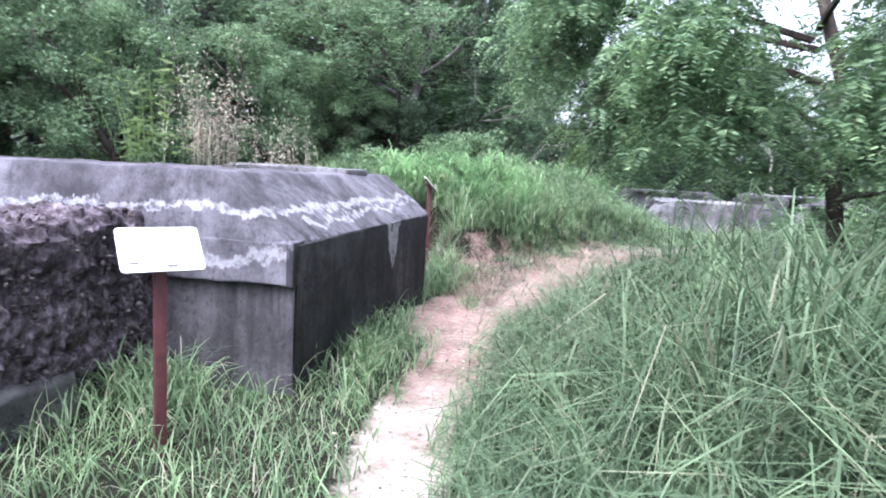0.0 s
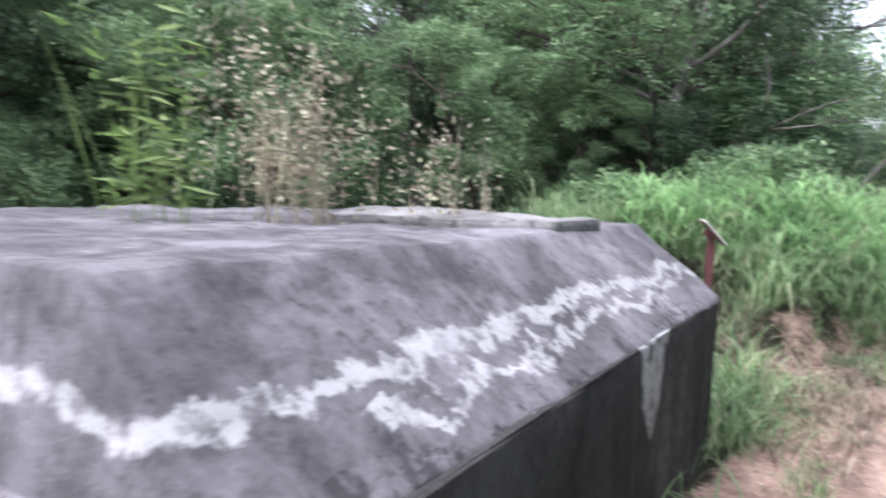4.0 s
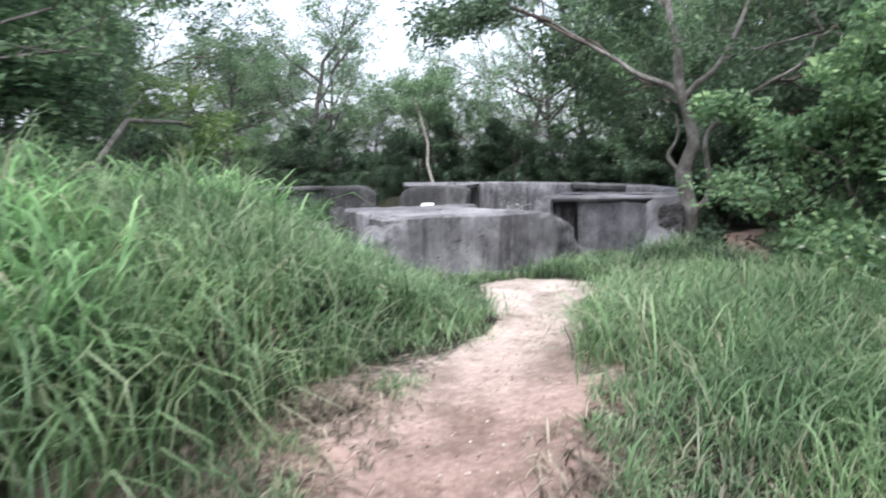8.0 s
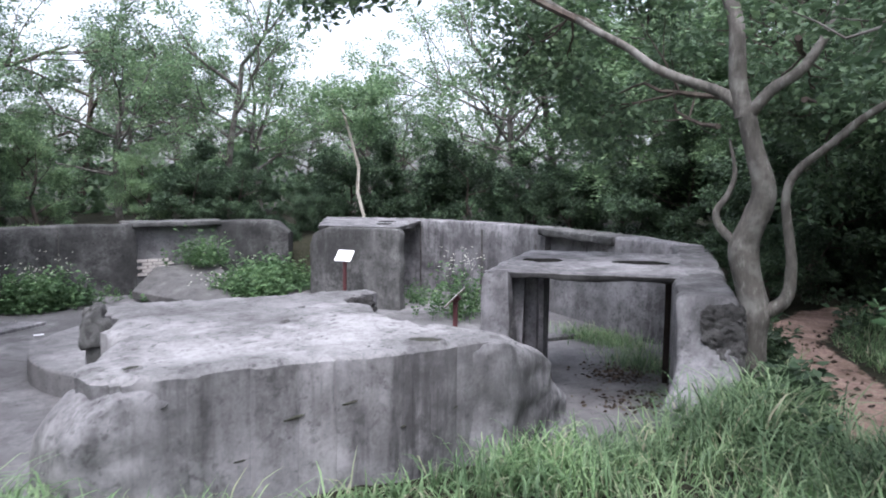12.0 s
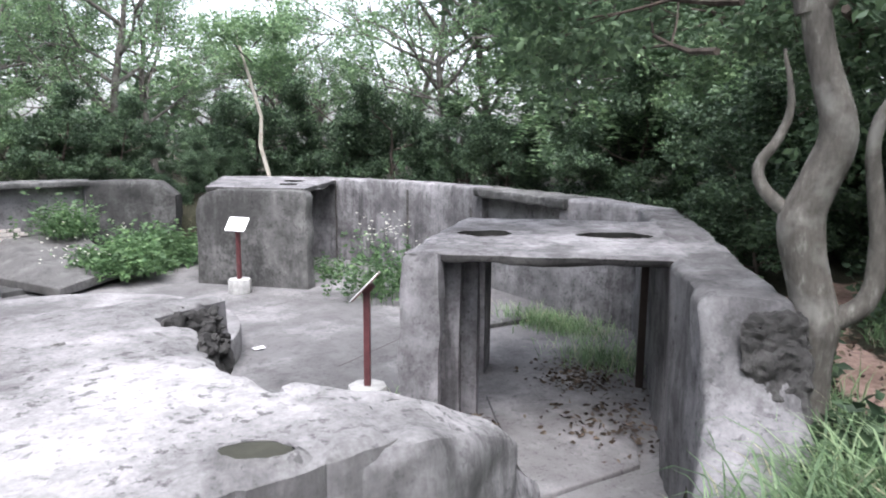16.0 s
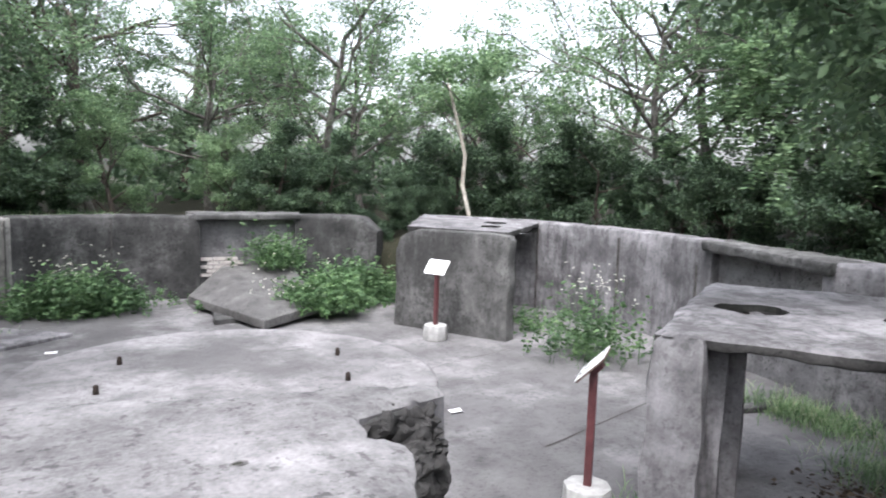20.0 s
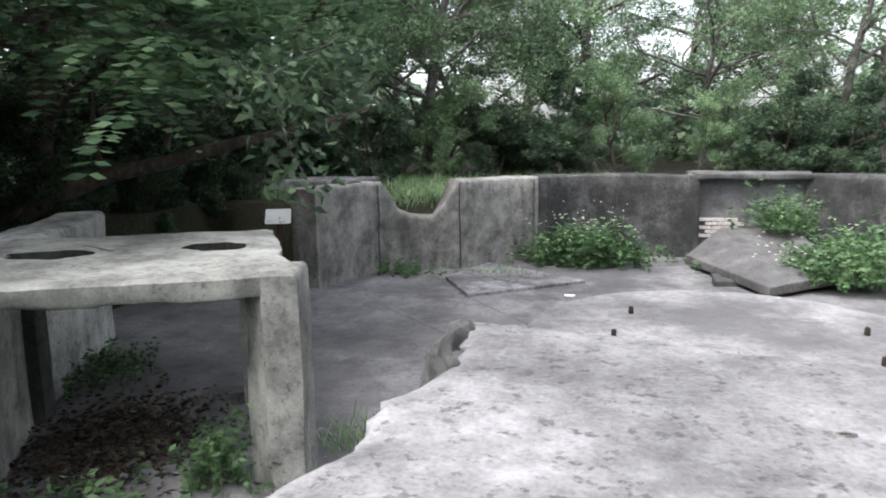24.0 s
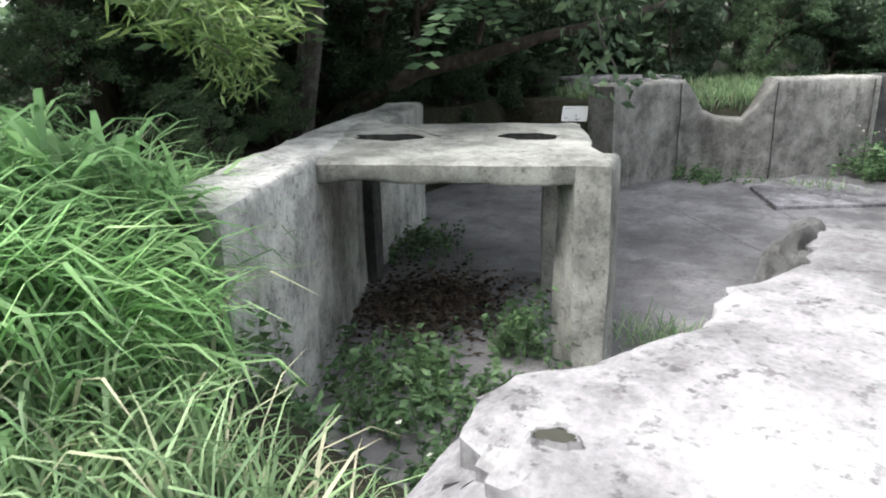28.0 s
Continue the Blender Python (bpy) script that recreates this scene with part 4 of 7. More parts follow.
def build_fallen_slab():
    s = thing("fallen_slab", "tilted fallen concrete roof slab lying in the alcove", "slab")
    part("slab", hull([(7.06, 25.75, -0.34), (7.9, 23.6, -0.38), (9.0, 24.4, -0.34), (9.0, 26.55, 0.02), (7.75, 26.6, 0.02),
                       (7.06, 25.75, -0.20), (7.9, 23.6, -0.24), (9.0, 24.4, -0.18), (9.0, 26.55, 0.18), (7.75, 26.6, 0.18)], 0.02, 0.16, 0.015), M_PLAIN_DARK, s)
    t = thing("slab_support", "broken concrete footing under the fallen slab", "rubble")
    part("block", hull([(x, y, z) for x, y in ((7.3, 24.3), (8.6, 24.6), (8.8, 26.5), (7.5, 26.4)) for z in (-0.45, -0.33)], 0.03, 0.2, 0.05), M_CON_DARK, t)


build_fallen_slab()

gap_wall = finish("wall_passage_west", prism([(-3.6, 25.7), (1.25, 26.0), (1.2, 27.0), (-3.7, 26.8)], -0.6, 1.02, 0.04, 0.03, 0.2), M_CON)
tagged(gap_wall, "low concrete roof edge of a passage beyond the parapet gap", "wall", kind="structure")


def slotted_roof(corners, z0, z1, slots, mat, parent, name="roof_slab", rough=0.02, edge_mat=None):
    """A roof slab over four plan corners with ring-shaped slots cut through, given in the slab's own u, v."""
    c = [Vector((*p, 0)) for p in corners]
    nu, nv = 46, 36
    bm = bmesh.new()

    def at(u, v, z):
        p = c[0].lerp(c[1], u).lerp(c[3].lerp(c[2], u), v)
        return Vector((p.x, p.y, z))

    def inside(u, v):
        return any(((u - su) / ru) ** 2 + ((v - sv) / rv) ** 2 < 1 for su, sv, ru, rv in slots)

    grid = {}
    for k, z in enumerate((z0, z1)):
        for i in range(nu + 1):
            for j in range(nv + 1):
                u, v = i / nu, j / nv
                for su, sv, ru, rv in slots:
                    q = math.sqrt(((u - su) / ru) ** 2 + ((v - sv) / rv) ** 2)
                    if 0.75 < q < 1.3:
                        w = 1.0 + 0.22 * noise.noise(Vector((u * 19, v * 19, su * 7 + z)))
                        u, v = su + (u - su) / q * w, sv + (v - sv) / q * w
                p = at(u, v, z)
                edge = min(u, v, 1 - u, 1 - v)
                wear = 0.045 * (noise.noise(p * 2.6) + 0.3 * noise.noise(p * 6.0)) if edge < 0.02 else 0
                droop = -0.018 if (edge < 0.02 and k == 1) else 0
                mid = (at(0.5, 0.5, z) - p)
                grid[k, i, j] = bm.verts.new(p + mid.normalized() * wear + Vector((0, 0, droop + rough_off(p, rough) * (2.2 if k == 0 else 0.6))))
    solid = {(i, j): not inside((i + 0.5) / nu, (j + 0.5) / nv) for i in range(nu) for j in range(nv)}
    for (i, j), ok in solid.items():
        if not ok:
            continue
        g = lambda k, a, b: grid[k, i + a, j + b]
        bm.faces.new((g(1, 0, 0), g(1, 1, 0), g(1, 1, 1), g(1, 0, 1)))
        bm.faces.new((g(0, 0, 1), g(0, 1, 1), g(0, 1, 0), g(0, 0, 0)))
        for (di, dj), (a, b) in {(-1, 0): ((0, 1), (0, 0)), (1, 0): ((1, 0), (1, 1)), (0, -1): ((0, 0), (1, 0)), (0, 1): ((1, 1), (0, 1))}.items():
            if not solid.get((i + di, j + dj), False):
                side = bm.faces.new((g(0, *a), g(0, *b), g(1, *b), g(1, *a)))
                # faces inside a slot take M_SLOT, shade included
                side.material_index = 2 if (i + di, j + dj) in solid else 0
    bmesh.ops.delete(bm, geom=[v for v in bm.verts if not v.link_faces], context="VERTS")
    bmesh.ops.recalc_face_normals(bm, faces=bm.faces)
    lip = [e for e in bm.edges if len(e.link_faces) == 2 and e.calc_face_angle() > radians(50) and (e.verts[0].co + e.verts[1].co).z / 2 < (z0 + z1) / 2]
    bmesh.ops.bevel(bm, geom=lip, offset=0.035, segments=2, profile=0.5, affect="EDGES")
    bm.normal_update()
    # faces turned sideways or down take edge_mat, darker by default than the top
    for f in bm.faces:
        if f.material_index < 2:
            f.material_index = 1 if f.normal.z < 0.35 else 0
    roof = part(name, bm, mat, parent, "worn concrete roof slab with oval slots", 35)
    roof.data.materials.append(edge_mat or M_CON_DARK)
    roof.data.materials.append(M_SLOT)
    return roof


def quad(p, q, w):
    """A wall's outline from p to q, w metres thick to the right."""
    p, q = Vector((*p, 0)), Vector((*q, 0))
    d = (q - p).normalized()
    o = Vector((d.y, -d.x, 0)) * w
    return [tuple(v.xy) for v in (p + o, q + o, q, p)]


def build_lockers():
    # east locker: side wall, wing wall and roof
    a = thing("ammunition_locker", "open concrete ammunition locker with slotted roof beside the block", "locker", "concrete lockers")
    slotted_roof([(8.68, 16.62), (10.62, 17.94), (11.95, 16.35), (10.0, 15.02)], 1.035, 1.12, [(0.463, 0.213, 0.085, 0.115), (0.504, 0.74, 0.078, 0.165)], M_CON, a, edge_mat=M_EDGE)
    part("front_pier", prism(quad((8.63, 16.56), (8.77, 16.665), 0.27), -0.45, 1.118, 0.035, 0.085, 0.035), M_CON, a, "chipped front pier of the locker")
    part("side_wall", prism(quad((8.75, 16.65), (9.35, 17.09), 0.20), -0.45, 1.04, 0.02, 0.02, 0.08), M_CON, a)
    part("front_rib", prism(quad((8.92, 16.77), (9.00, 16.83), 0.37), -0.45, 1.04, 0.025, 0.025, 0.06), M_CON, a, "upright rib beside a dark groove")
    part("front_rib", prism(quad((9.20, 16.98), (9.30, 17.05), 0.46), -0.45, 1.04, 0.025, 0.025, 0.06), M_CON, a, "upright rib beside a dark groove")
    part("rear_pier", prism(quad((10.2, 17.56), (10.5, 17.76), 0.24), -0.45, 1.04, 0.03, 0.02, 0.14), M_CON, a)
    # no iron here: a solid dark upright stands for the groove's shade
    part("rebate_shade", prism(quad((11.22, 16.07), (11.36, 16.16), -0.07), -0.45, 1.04, 0.01, 0.004, 0.08), M_IRON, a, "dark upright standing for the shaded rebate in the wing wall")
    wing = [(7.45, 13.78), (7.9, 13.95), (8.3, 14.08), (8.62, 14.22), (8.93, 14.42), (9.75, 15.02), (11.3, 16.06), (12.2, 16.7), (13.2, 17.5)]

    def wing_top(x, y):
        return float(np.interp(x + 0.04 * noise.noise(Vector((x * 5, y * 5, 1))), [7.4, 8.1, 8.5, 8.72, 8.8, 8.9], [0.22, 0.38, 0.52, 0.66, 0.82, 1.12])) + 0.02 * noise.noise(Vector((x * 2, y * 2, 0)))

    w = finish("wall_wing_east", wall_sweep(wing, 0.0, 0.47, -0.5, wing_top, 0.05, 0.045, 0.05), M_WING_E)
    tagged(w, "grey concrete wing wall with a broken sloping end by the tree", "wall", kind="structure")
    e = thing("broken_wall_end", "dark broken rubble end of the wing wall", "rubble")
    face = [(8.83 + 0.82 * u + 0.57 * v, 14.35 + 0.57 * u - 0.82 * v, z) for u, v, z in ((-0.12, 0.26, 0.42), (-0.06, 0.15, 1.0), (-0.01, 0.18, 1.07), (0.0, 0.47, 1.07), (-0.08, 0.50, 0.9), (-0.2, 0.50, 0.40), (0.25, 0.52, 0.45), (0.25, 0.50, 1.07))]
    part("rubble", hull(face, 0.02, 0.03, 0.05, 4.2), M_EDGE, e, "", 22)
    fl = thing("locker_floor_slab", "cracked dark floor slab inside the locker", "slab")
    part("slab", hull([(x, y, z) for x, y in ((8.8, 15.4), (9.75, 15.2), (10.95, 16.1), (9.9, 16.9)) for z in (-0.46, -0.385)], 0.015, 0.2, 0.015), M_FLOOR, fl)
    # west locker, with its wing wall
    b = thing("ammunition_locker", "open mossy concrete ammunition locker with slotted roof, leaves inside", "locker", "concrete lockers")
    slotted_roof([(3.72, 17.58), (2.68, 19.34), (0.72, 18.42), (1.93, 16.72)], 0.925, 1.07, [(0.575, 0.227, 0.09, 0.118), (0.55, 0.78, 0.085, 0.15)], M_CON_GREEN, b, edge_mat=M_CON_GREEN)
    part("side_wall", prism(quad((2.66, 19.28), (2.82, 19.0), 0.28)[::1], -0.45, 0.94, 0.03, 0.025, 0.12), M_CON_GREEN, b)
    part("front_pier", prism([(3.53, 17.49), (3.74, 17.56), (3.62, 18.0), (3.28, 17.82), (3.28, 17.72)], -0.45, 1.072, 0.05, 0.045, 0.07), M_CON_GREEN, b, "chipped front pier of the locker")
    part("pilaster", prism([(1.02, 18.1), (1.16, 18.16), (1.08, 18.36), (0.94, 18.3)], -0.45, 0.94, 0.02, 0.015, 0.08), M_CON_DARK, b, "dark vertical rib")
    wing = [(0.02, 20.42), (0.3, 19.95), (0.55, 19.35), (1.05, 18.15), (1.85, 16.95), (2.35, 16.1), (2.72, 15.42)]
    w = finish("wall_wing_west", wall_sweep(wing, 0.0, 0.5, -0.5, lambda x, y: 1.06 + 0.06 * max(0, min(1, x - 1.2)), 0.05, 0.03), M_WING)
    tagged(w, "mossy concrete wing wall running into tall grass", "wall", kind="structure")
    # north-east locker behind the screen wall
    c = thing("ammunition_locker", "concrete locker with slotted roof behind the standing screen wall", "locker", "concrete lockers")
    part("screen_wall", screen(), M_CON_DARK, c, "upright concrete screen with rounded corner and chipped edge")
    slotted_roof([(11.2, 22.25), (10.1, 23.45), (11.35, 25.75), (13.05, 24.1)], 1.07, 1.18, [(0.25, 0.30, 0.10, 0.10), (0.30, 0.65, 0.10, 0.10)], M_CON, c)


def screen():
    p, q = Vector((11.05, 21.93, 0)), Vector((9.93, 23.54, 0))
    d = (q - p).normalized()
    o = Vector((d.y, -d.x, 0))
    bm = bmesh.new()
    pts = [(0.0, -0.45), (0.02, 0.2), (-0.02, 0.45), (0.03, 0.75), (0.0, 1.05), (0.05, 1.13), (0.5, 1.15), (1.0, 1.14), (1.55, 1.13), (1.75, 1.08), (1.88, 0.98), (1.95, 0.8), (1.95, 0.2), (1.96, -0.45)]
    faces = []
    for w in (0.0, 0.28):
        faces.append([bm.verts.new(p + d * u + o * w + Vector((0, 0, z))) for u, z in pts])
    bm.faces.new(faces[0])
    bm.faces.new(faces[1][::-1])
    m = len(pts)
    for i in range(m):
        j = (i + 1) % m
        bm.faces.new((faces[0][j], faces[0][i], faces[1][i], faces[1][j]))
    bmesh.ops.recalc_face_normals(bm, faces=bm.faces)
    bmesh.ops.bevel(bm, geom=[e for e in bm.edges if abs((e.verts[0].co - e.verts[1].co).dot(o)) < 0.01], offset=0.03, segments=2, profile=0.5, affect="EDGES")
    bmesh.ops.triangulate(bm, faces=bm.faces)
    for _ in range(4):
        long = [e for e in bm.edges if e.calc_length() > 0.18]
        bmesh.ops.subdivide_edges(bm, edges=long, cuts=1)
        bmesh.ops.triangulate(bm, faces=[f for f in bm.faces if len(f.verts) > 3])
    bm.normal_update()
    for v in bm.verts:
        v.co += v.normal * rough_off(v.co, 0.02)
    return bm


build_lockers()


# ---- the block in front, over a shelter ----
def broken_body(outline, z0, z1, cell=0.04):
    """An upright body over any outline, its top a fine net with a chipped rim and shallow scaling."""
    P = np.array(outline)
    x0, y0 = P.min(0) - cell
    nx, ny = (np.ptp(P, axis=0) / cell + 3).astype(int)

    def within(x, y):
        odd = False
        for (ax, ay), (bx, by) in zip(outline, outline[1:] + outline[:1]):
            if (ay > y) != (by > y) and x < (bx - ax) * (y - ay) / (by - ay) + ax:
                odd = not odd
        return odd

    def nearest(x, y):
        best = (9.0, 0, 0)
        for (ax, ay), (bx, by) in zip(outline, outline[1:] + outline[:1]):
            dx, dy = bx - ax, by - ay
            t = min(1, max(0, ((x - ax) * dx + (y - ay) * dy) / (dx * dx + dy * dy)))
            d = math.hypot(x - ax - t * dx, y - ay - t * dy)
            if d < best[0]:
                best = (d, ax + t * dx, ay + t * dy)
        return best

    solid = {(i, j) for i in range(nx) for j in range(ny) if within(x0 + (i + 0.5) * cell, y0 + (j + 0.5) * cell)}
    bm = bmesh.new()
    top, cols = {}, {}
    levels = 8

    def vert(i, j):
        if (i, j) not in top:
            x, y = x0 + i * cell, y0 + j * cell
            d, ex, ey = nearest(x, y)
            rim = not all((i - a, j - c) in solid for a in (0, 1) for c in (0, 1))
            q = Vector((x, y, 0))
            if rim:
                w = 0.045 * noise.noise(q * 5) + 0.03 * noise.noise(q * 14)
                x, y = ex + w, ey + 0.7 * w
            z = z1 + 0.012 * noise.noise(q * 1.7) + 0.004 * noise.noise(q * 9)
            if d < 0.16:
                z -= 0.03 * max(0, noise.noise(q * 4.5) + 0.15) * (1 - d / 0.16) + (0.022 if rim else 0)
            top[i, j] = bm.verts.new((x, y, z))
        return top[i, j]

    def column(i, j):
        if (i, j) not in cols:
            v = vert(i, j)
            col = [v]
            for k in range(1, levels + 1):
                z = v.co.z + (z0 - v.co.z) * k / levels
                q = Vector((v.co.x, v.co.y, z))
                w = 0.035 * noise.noise(q * 3.2) + 0.02 * noise.noise(q * 8.0)
                col.append(bm.verts.new((q.x + w, q.y + w, z)))
            cols[i, j] = col
        return cols[i, j]

    for i, j in solid:
        bm.faces.new((vert(i, j), vert(i + 1, j), vert(i + 1, j + 1), vert(i, j + 1)))
        for (di, dj), (a, c) in {(-1, 0): ((0, 1), (0, 0)), (1, 0): ((1, 0), (1, 1)), (0, -1): ((0, 0), (1, 0)), (0, 1): ((1, 1), (0, 1))}.items():
            if (i + di, j + dj) not in solid:
                p, q = column(i + a[0], j + a[1]), column(i + c[0], j + c[1])
                for k in range(levels):
                    bm.faces.new((p[k + 1], q[k + 1], q[k], p[k]))
    bmesh.ops.recalc_face_normals(bm, faces=bm.faces)
    return bm


def build_block():
    b = thing("concrete_block", "massive weathered concrete block with chipped corners and pale top", "block")
    out = [(4.60, 14.86), (4.64, 14.62), (4.82, 14.48), (5.05, 14.46), (5.6, 14.36), (6.35, 14.22), (6.70, 14.19), (6.74, 14.34), (6.70, 14.58), (6.62, 14.95), (6.61, 15.13),
           (6.62, 15.26), (6.66, 15.46), (6.73, 15.69), (6.64, 15.82), (6.70, 16.03), (6.84, 16.06), (7.08, 16.12), (7.09, 16.26), (6.0, 16.46), (5.06, 16.66), (4.93, 16.66),
           (4.94, 16.5), (5.04, 16.3), (5.03, 16.08), (4.98, 15.94), (4.90, 15.75), (4.89, 15.36), (4.74, 15.05)]
    body = broken_body(out, -0.5, 1.105)
    body.normal_update()
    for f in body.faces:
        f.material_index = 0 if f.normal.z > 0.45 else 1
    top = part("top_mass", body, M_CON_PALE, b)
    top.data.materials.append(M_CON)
    part("front_lobe", hull([(4.30, 14.98, -0.1), (4.5, 14.40, -0.1), (5.2, 14.38, -0.1), (5.1, 15.1, -0.1), (4.40, 14.93, 0.78), (4.5, 14.44, 0.84), (4.64, 14.48, 1.02), (4.57, 14.86, 1.0), (5.0, 14.45, 1.06), (4.85, 14.9, 1.06)], 0.06, 0.05, 0.05), M_CON, b, "rounded stained corner of the block")
    lobe = hull([(6.6, 14.26, -0.3), (6.85, 14.07, -0.3), (7.85, 14.5, -0.3), (7.3, 14.9, -0.3), (6.6, 14.8, -0.3), (6.5, 14.24, 1.085), (6.8, 14.15, 1.075), (7.0, 14.2, 1.03), (6.95, 14.5, 1.07), (7.14, 14.42, 1.0), (7.40, 14.33, 0.82), (7.68, 14.44, 0.48), (6.7, 14.85, 1.08)], 0.05, 0.05, 0.06)
    lobe.normal_update()
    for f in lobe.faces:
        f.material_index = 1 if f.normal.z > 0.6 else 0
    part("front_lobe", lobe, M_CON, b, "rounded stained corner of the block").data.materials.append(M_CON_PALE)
    def crumble(bm, amount):
        """Angular broken faces, as where concrete has snapped off."""
        bm.normal_update()
        for v in bm.verts:
            cell = noise.voronoi(v.co * 11.0)
            v.co += v.normal * amount * ((cell[0][1] - cell[0][0]) * 1.2 - 0.4 + 0.5 * noise.noise(v.co * 23.0) + noise.cell(v.co * 9.0) * 0.35)
        return bm

    stub = hull([(6.56, 15.62, -0.5), (6.78, 15.70, -0.5), (7.03, 15.90, -0.5), (7.12, 16.2, -0.5), (6.56, 16.2, -0.5), (6.58, 15.68, 0.92), (6.72, 15.74, 0.84), (6.95, 15.92, 0.82), (7.08, 16.08, 0.94), (6.6, 16.1, 0.98)], 0.015, 0.03, 0.03, 2.0)
    part("corner_stub", crumble(stub, 0.05), M_EDGE, b, "broken dark corner pier", 20)
    rub = hull([(6.62, 15.99, 0.75), (7.07, 16.03, 0.75), (7.05, 16.2, 0.8), (6.62, 16.12, 0.8), (6.66, 16.0, 1.06), (7.03, 16.06, 1.04), (7.03, 16.14, 1.08), (6.66, 16.07, 1.08)], 0.015, 0.022, 0.02, 2.0)
    part("notch_rubble", crumble(rub, 0.045), M_EDGE, b, "dark mossy broken face", 20)
    part("corner_pier", prism([(4.88, 16.36), (5.03, 16.26), (5.2, 16.6), (4.94, 16.66)], -0.5, 1.06, 0.03, 0.03, 0.06), M_CON_DARK, b, "dark pier under the corner of the block")
    part("broken_corner", hull([(4.86, 16.34, 0.86), (5.02, 16.22, 0.86), (5.06, 16.62, 0.86), (4.9, 16.66, 0.86), (4.88, 16.4, 1.04), (4.97, 16.34, 1.12), (5.03, 16.56, 1.13), (4.91, 16.62, 1.11)], 0.015, 0.03, 0.06, 2.6), M_CON_DARK, b, "pitted broken corner lump")
    # dark colour that stands for the shade inside holes and chips
    dark = plain("hole_shade", (0.03, 0.03, 0.022), 0.95)
    for u, v, s_, turn, ragged in ((6.355, 14.34, 0.068, -0.7, 0.22), (4.83, 14.66, 0.03, 0.4, 0.5), (5.9, 15.3, 0.016, 0.0, 0.5), (6.2, 15.7, 0.014, 0.0, 0.5)):
        bm = bmesh.new()
        inner, outer, low = [], [], []
        for k in range(22):
            a = k * 2 * math.pi / 22
            w = 1 + ragged * noise.noise(Vector((math.cos(a) * 2.6, math.sin(a) * 2.6, u)))
            e = Vector((math.cos(a) * s_ * 1.5 * w, math.sin(a) * s_ * 0.85 * w, 0))
            e.rotate(Euler((0, 0, turn)))
            c0 = Vector((u, v, 1.114))
            inner.append(bm.verts.new(c0 + e + Vector((0, 0, 0.004 + 0.004 * noise.noise(e * 30)))))
            outer.append(bm.verts.new(c0 + e * 1.45 - Vector((0, 0, 0.03))))
            low.append(bm.verts.new(c0 + e * 0.92 + Vector((0, 0, 0.0008))))
        for k in range(22):
            q = (k + 1) % 22
            bm.faces.new((outer[k], outer[q], inner[q], inner[k]))
            bm.faces.new((inner[k], inner[q], low[q], low[k]))
        ring = part("socket", bm, M_CON_PALE, b, "old holding-down socket with a chipped rim")
        # the hole is a flat dark disc, its shade is in the colour
        bm = bmesh.new()
        bm.faces.new([bm.verts.new(p_) for p_ in (Vector((u, v, 1.1145)) + (Matrix.Rotation(turn, 3, "Z") @ Vector((math.cos(k * 0.3927) * s_ * 1.45, math.sin(k * 0.3927) * s_ * 0.82, 0))) for k in range(16))])
        part("hole_disc", bm, dark, ring)
    # chips in the front face: flat dark lumps stand for the shade inside them
    for x, y, z, w in ((5.55, 14.385, 0.80, 0.07), (5.85, 14.33, 0.84, 0.05), (5.3, 14.43, 0.62, 0.06), (6.15, 14.27, 0.66, 0.02), (5.05, 14.45, 0.70, 0.05), (6.45, 14.22, 0.72, 0.05)):
        bm = bmesh.new()
        bmesh.ops.create_icosphere(bm, subdivisions=2, radius=1)
        for q in bm.verts:
            q.co = Vector((x, y, z)) + Vector((q.co.x * w, q.co.y * 0.016 - 0.14 * q.co.x * w, q.co.z * 0.007 + 0.15 * q.co.x * w)) * (1 + 0.4 * noise.noise(q.co * 2))
        part("chip_shade", bm, dark, b, "flat dark lump for the shade of a chip")


build_block()


# ---- plants ----
def blades(rng, pos, length, width, lean, droop, heading=None, seg=4):
    """Grass blades as tapering ribbons that arch over. pos: N x 3."""
    n = len(pos)
    h = rng.uniform(0, 2 * np.pi, n) if heading is None else heading
    d = np.stack([np.cos(h), np.sin(h), np.zeros(n)], 1)
    s = np.stack([-np.sin(h), np.cos(h), np.zeros(n)], 1)
    ang = np.pi / 2 - lean
    p = pos.copy()
    V = np.zeros((n, seg * 2 + 1, 3))
    prof = np.array([0.7, 1.0, 0.85, 0.55, 0.3, 0.15])
    for k in range(seg):
        V[:, 2 * k] = p - s * (width * prof[k] / 2)[:, None]
        V[:, 2 * k + 1] = p + s * (width * prof[k] / 2)[:, None]
        p = p + (d * np.cos(ang)[:, None] + np.array([0, 0, 1.0]) * np.sin(ang)[:, None]) * (length / seg)[:, None]
        ang = ang - droop / seg * (1 + 0.6 * k)
    V[:, -1] = p
    t = []
    for k in range(seg - 1):
        a = 2 * k
        t += [(a, a + 1, a + 3), (a, a + 3, a + 2)]
    t.append((2 * seg - 2, 2 * seg - 1, 2 * seg))
    T = np.array(t)[None] + (np.arange(n) * (2 * seg + 1))[:, None, None]
    return V.reshape(-1, 3), T.reshape(-1, 3)


